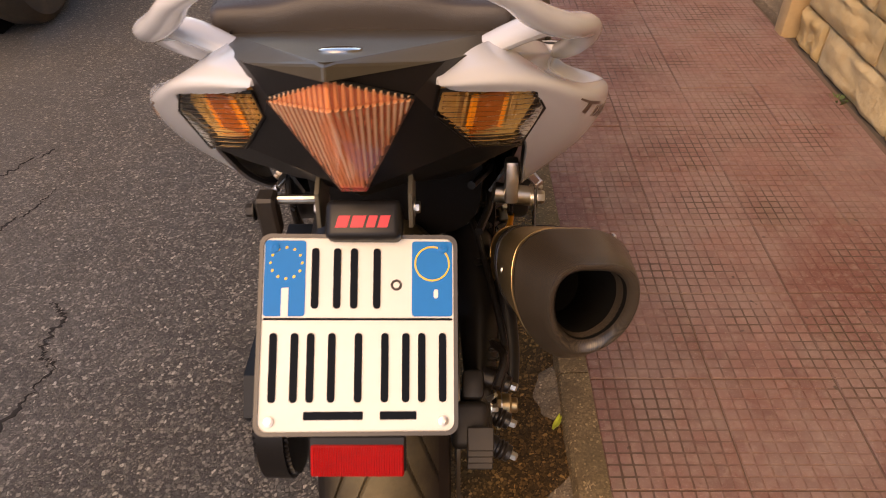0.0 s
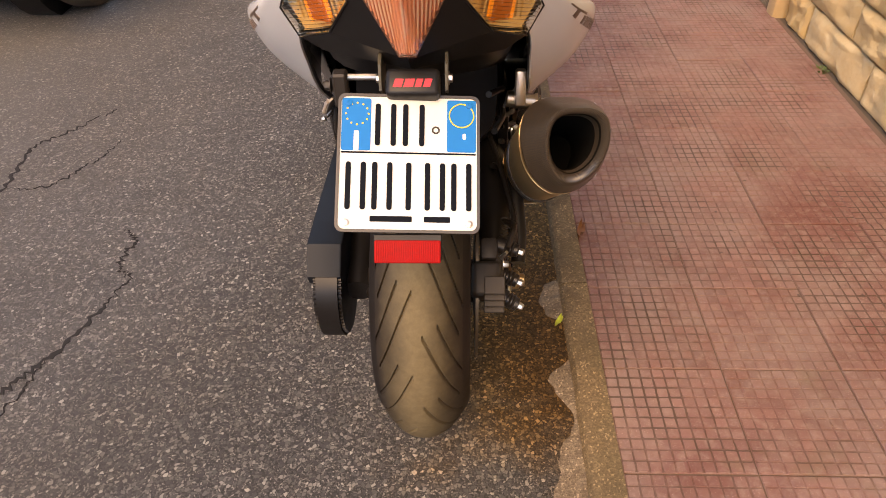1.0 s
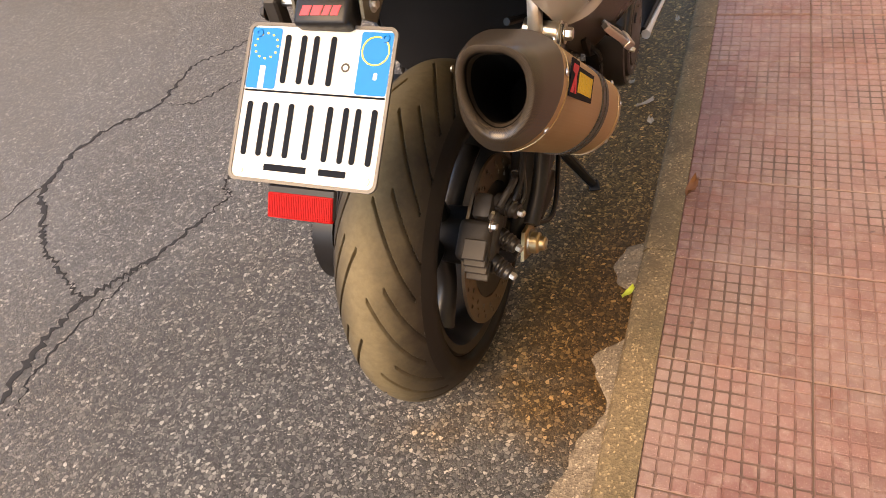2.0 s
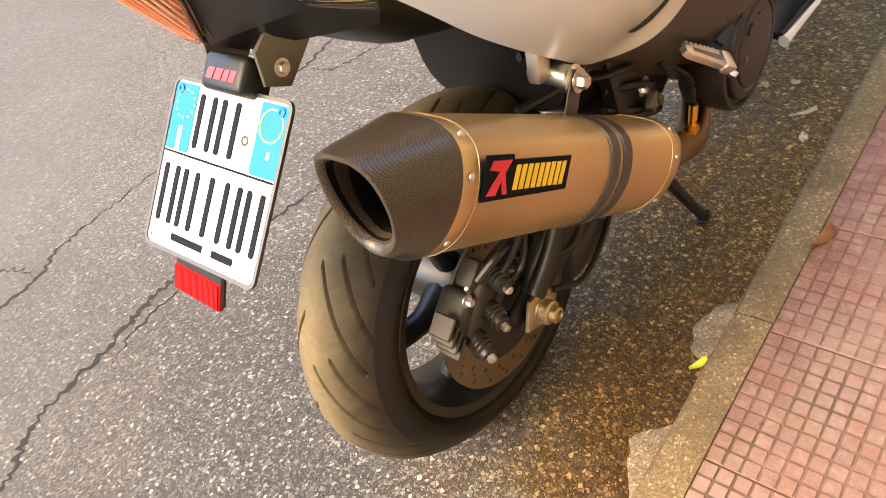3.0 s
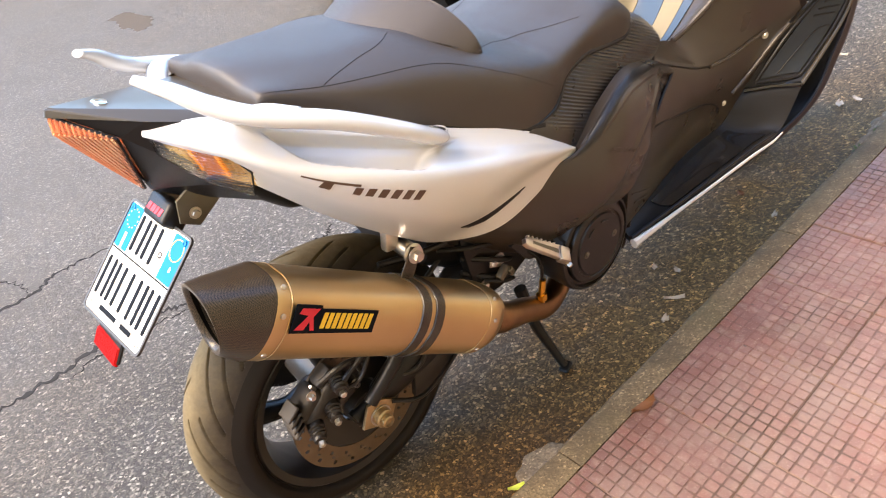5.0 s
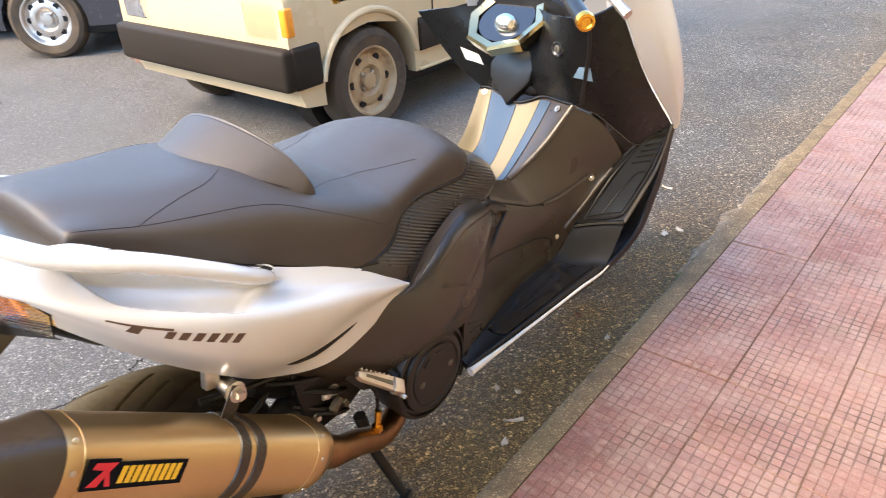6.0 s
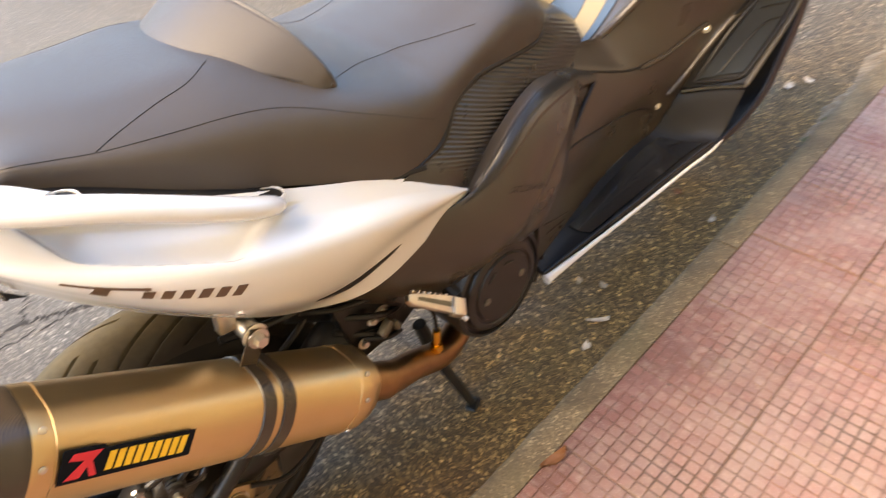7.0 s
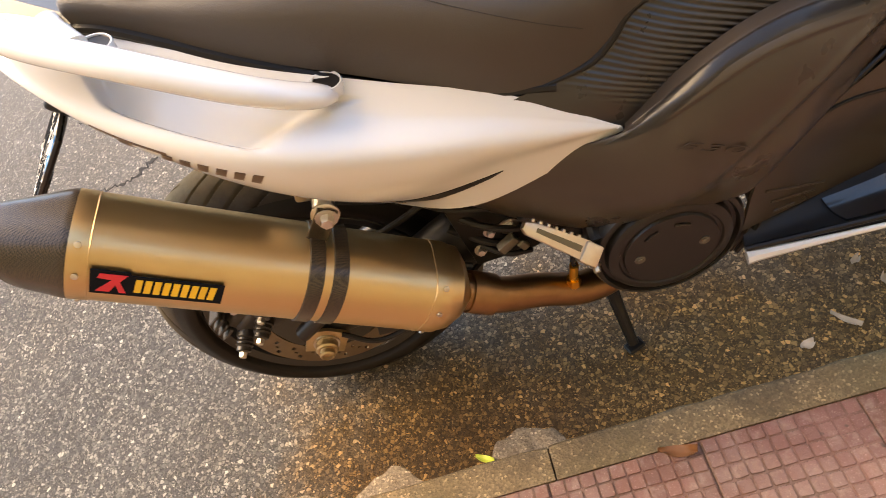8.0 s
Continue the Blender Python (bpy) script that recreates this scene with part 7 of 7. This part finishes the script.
sp("cable_plug", joined(box(0.014, 0.030, 0.016, pose(0.182, 1.322, 0.408, 25, 0, 10), 0.003, 2), box(0.012, 0.012, 0.020, pose(0.182, 1.342, 0.398, 25, 0, 10), 0.002, 1)), M_BRACKET, "grey cable plug")
sp("peg_hanger", prism([(1.345, 0.455), (1.385, 0.400), (1.430, 0.378), (1.446, 0.395), (1.440, 0.440), (1.400, 0.470)], 0.010, Matrix.Translation((0.180, 0, 0)) @ Matrix(((0, 0, 1, 0), (1, 0, 0, 0), (0, 1, 0, 0), (0, 0, 0, 1))), 0.002), M_CASE, "black foot peg hanger plate")


# ---- vehicles ----
def car_wheel(parent, at, r, w, side, rim_material, holes=8):
    """A tyre with a pressed rim; side is the way its face looks along x."""
    wheel_ = new("wheel")
    wheel_.parent = parent
    m = parent.matrix_world @ Matrix.Translation(at) @ (Matrix.Identity(4) if side > 0 else Matrix.Rotation(math.pi, 4, "Z"))
    wheel_.matrix_world = m
    bpy.context.view_layer.update()
    h = w / 2
    part("tyre", lathe([(r * 0.62, -h), (r * 0.86, -h * 1.08), (r * 0.965, -h * 0.85), (r, -h * 0.5), (r, h * 0.5), (r * 0.965, h * 0.85), (r * 0.86, h * 1.08), (r * 0.66, h * 0.95), (r * 0.62, h * 0.8)], 64, m, True), M_DUSTY, wheel_, "dusty black tyre")
    part("rim", lathe([(r * 0.63, h * 0.82), (r * 0.66, h * 0.95), (r * 0.62, h * 0.93), (r * 0.57, h * 0.55), (r * 0.50, h * 0.45), (r * 0.42, h * 0.62), (r * 0.30, h * 0.60), (r * 0.22, h * 0.30), (r * 0.16, h * 0.30), (r * 0.15, h * 0.65), (r * 0.0, h * 0.68)], 64, m, caps=False), rim_material, wheel_, "dirty pressed steel rim")
    for k in range(holes):
        a = 2 * math.pi * k / holes
        bm = lathe([(r * 0.075, 0), (r * 0.075, 0.006)], 14, m @ Matrix.Translation((h * 0.52, r * 0.46 * math.cos(a), r * 0.46 * math.sin(a))))
        part("rim_hole", bm, M_BLACK, wheel_)
    for k in range(4):
        a = 2 * math.pi * (k + 0.5) / 4
        part("wheel_nut", lathe([(0.010, 0), (0.010, 0.014), (0.007, 0.016)], 6, m @ Matrix.Translation((h * 0.30, r * 0.19 * math.cos(a), r * 0.19 * math.sin(a)))), M_STEEL, wheel_)


def arch(cy, r, z0, n=14):
    """A wheel arch cut into a sill, from front to rear."""
    a0 = math.asin(max(-1, min(1, (z0 - 0.28) / r)))
    return [(cy + r * math.cos(a), 0.28 + r * math.sin(a)) for a in [a0 + (math.pi - 2 * a0) * k / n for k in range(n + 1)]]


YZX = Matrix(((0, 0, 1, 0), (1, 0, 0, 0), (0, 1, 0, 0), (0, 0, 0, 1)))


def small_car(name, at, turn, paint, band, rim_material, label, wheel_r=0.275, flip=1):
    """A boxy small car; y runs forwards from the rear axle (backwards for flip = -1), its near flank at x = 0 and the body to the minus side."""
    car = new(name)
    car.matrix_world = pose(*at, 0, 0, turn)
    bpy.context.view_layer.update()
    tagged(car, label, "car")
    m = car.matrix_world @ Matrix.Diagonal((1, flip, 1, 1))
    back = m.inverted()
    W = 1.46
    base = 2.16
    low = [(-0.52, 0.34), (-0.50, 0.24)] + arch(0.0, 0.335, 0.24)[::-1] + arch(base, 0.335, 0.24)[::-1] + [(base + 0.46, 0.26), (base + 0.52, 0.42), (base + 0.50, 0.78), (base + 0.44, 0.84), (1.55, 0.93), (-0.46, 0.90), (-0.54, 0.60)]
    bm = prism(low, W, m @ Matrix.Translation((-W, 0, 0)) @ YZX)
    bmesh.ops.bevel(bm, geom=[e for e in bm.edges if abs((back @ e.verts[0].co).x - (back @ e.verts[1].co).x) < 0.01 and min((back @ v.co).z for v in e.verts) > 0.55], offset=0.045, segments=4, profile=0.5, affect="EDGES")
    body = part("body", bm, paint, car, smooth=30)
    cab = [(-0.46, 0.89), (1.60, 0.92), (1.12, 1.40), (-0.22, 1.42)]
    bm = prism(cab, W - 0.16, m @ Matrix.Translation((-W + 0.08, 0, 0)) @ YZX, 0.04)
    part("cabin", bm, M_GLASS, car, "dark tinted side windows")
    part("roof", box(W - 0.14, 1.42, 0.05, m @ Matrix.Translation((-W / 2, 0.45, 1.43)), 0.02), paint, car)
    for y in (-0.36, 0.62, 1.36):
        part("window_pillar", box(0.02, 0.06, 0.52, m @ Matrix.Translation((-0.085, y - 0.02, 1.15)) @ Matrix.Rotation(radians(30 if y > 1 else -8), 4, "X"), 0.006), paint, car)
    if band:
        for y0, y1 in ((-0.50, -0.37), (0.37, 1.04), (1.06, base - 0.37)):
            bm = prism([(0.0, 0.345), (0.020, 0.350), (0.024, 0.480), (0.0, 0.520)], y1 - y0, m @ Matrix.Translation((0.001, y1, 0)) @ Matrix.Rotation(radians(90), 4, "X"))
            part("side_cladding", bm, M_BAND, car, "dark plastic cladding band with a chamfered top")
        part("cladding_strap", box(0.030, 0.022, 0.26, m @ Matrix.Translation((0.006, 1.05, 0.42)), 0.006), paint, car, "cream strap across the cladding")
        part("sill_lip", box(0.02, base - 0.72, 0.016, m @ Matrix.Translation((0.001, base / 2, 0.246)), 0.005), paint, car)
    for y in (0.0, base):
        rim_line = [m @ Vector((0.006, q, z)) for q, z in arch(y, 0.350, 0.36, 16)]
        part("arch_flare", tube(rim_line, 0.020, 10, 3, 0.9), paint, car, "flared wheel arch lip")
    for y, n_ in ((-0.53, "rear_bumper"), (base + 0.50, "front_bumper")):
        bar = part(n_, box(W + 0.03, 0.13, 0.20, m @ Matrix.Translation((-W / 2, y, 0.45)), 0.028, 3), M_BAND, car, "dark plastic bumper")
        step = -1 if y < 0 else 1
        part("bumper_corner", box(0.05, 0.18, 0.20, m @ Matrix.Translation((-0.004, y - step * 0.075, 0.45)), 0.022, 3), M_BAND, bar)
    for x in (-0.12, -W + 0.12):
        part("tail_lamp", box(0.16, 0.03, 0.14, m @ Matrix.Translation((x, -0.545, 0.68)), 0.008), M_RED, car)
        part("headlamp", box(0.22, 0.03, 0.15, m @ Matrix.Translation((x - 0.06 if x > -0.5 else x + 0.06, base + 0.505, 0.66)), 0.008), M_LENS, car)
    part("corner_signal", box(0.05, 0.05, 0.13, m @ Matrix.Translation((-0.016, base + 0.488, 0.66)), 0.012, 3), M_AMBER, car, "amber corner signal")
    part("side_signal", box(0.012, 0.035, 0.025, m @ Matrix.Translation((0.004, base - 0.42, 0.66)), 0.004), M_AMBER, car, "small amber side signal")
    part("door_seam", box(0.004, 0.008, 0.40, m @ Matrix.Translation((0.0015, 0.62, 0.72)), 0), M_BLACK, car)
    part("door_seam", box(0.004, 0.008, 0.40, m @ Matrix.Translation((0.0015, 1.66, 0.72)), 0), M_BLACK, car)
    part("underbody", box(W - 0.12, base - 0.2, 0.10, m @ Matrix.Translation((-W / 2, base / 2, 0.22)), 0.02), M_BLACK, car)
    for y in (0.0, base):
        part("wheel_housing", lathe([(0.32, -0.30), (0.32, -0.17)], 32, m @ Matrix.Translation((0, y, 0.28))), M_BLACK, car)
        car_wheel(car, (-0.075, flip * y, wheel_r), wheel_r, 0.15, 1, rim_material, 6 if band else 8)
        car_wheel(car, (-W + 0.075, flip * y, wheel_r), wheel_r, 0.15, -1, rim_material, 6 if band else 8)
    return car


small_car("small_car", (-1.58, 5.38, 0.0), 0.0, M_CREAM, True, M_WHEELPAINT, "old cream-white small car with dark cladding band on the road", 0.272, -1)
parked = small_car("parked_car", (-6.35, 5.0, 0.0), 131.0, M_GREYCAR, False, M_ALU, "silver-grey car parked across the far side of the street", 0.30)
small_car("parked_car", (-4.4, 5.6, 0.0), 131.0, M_DARKCAR, False, M_ALU, "dark car parked across the far side of the street", 0.30)
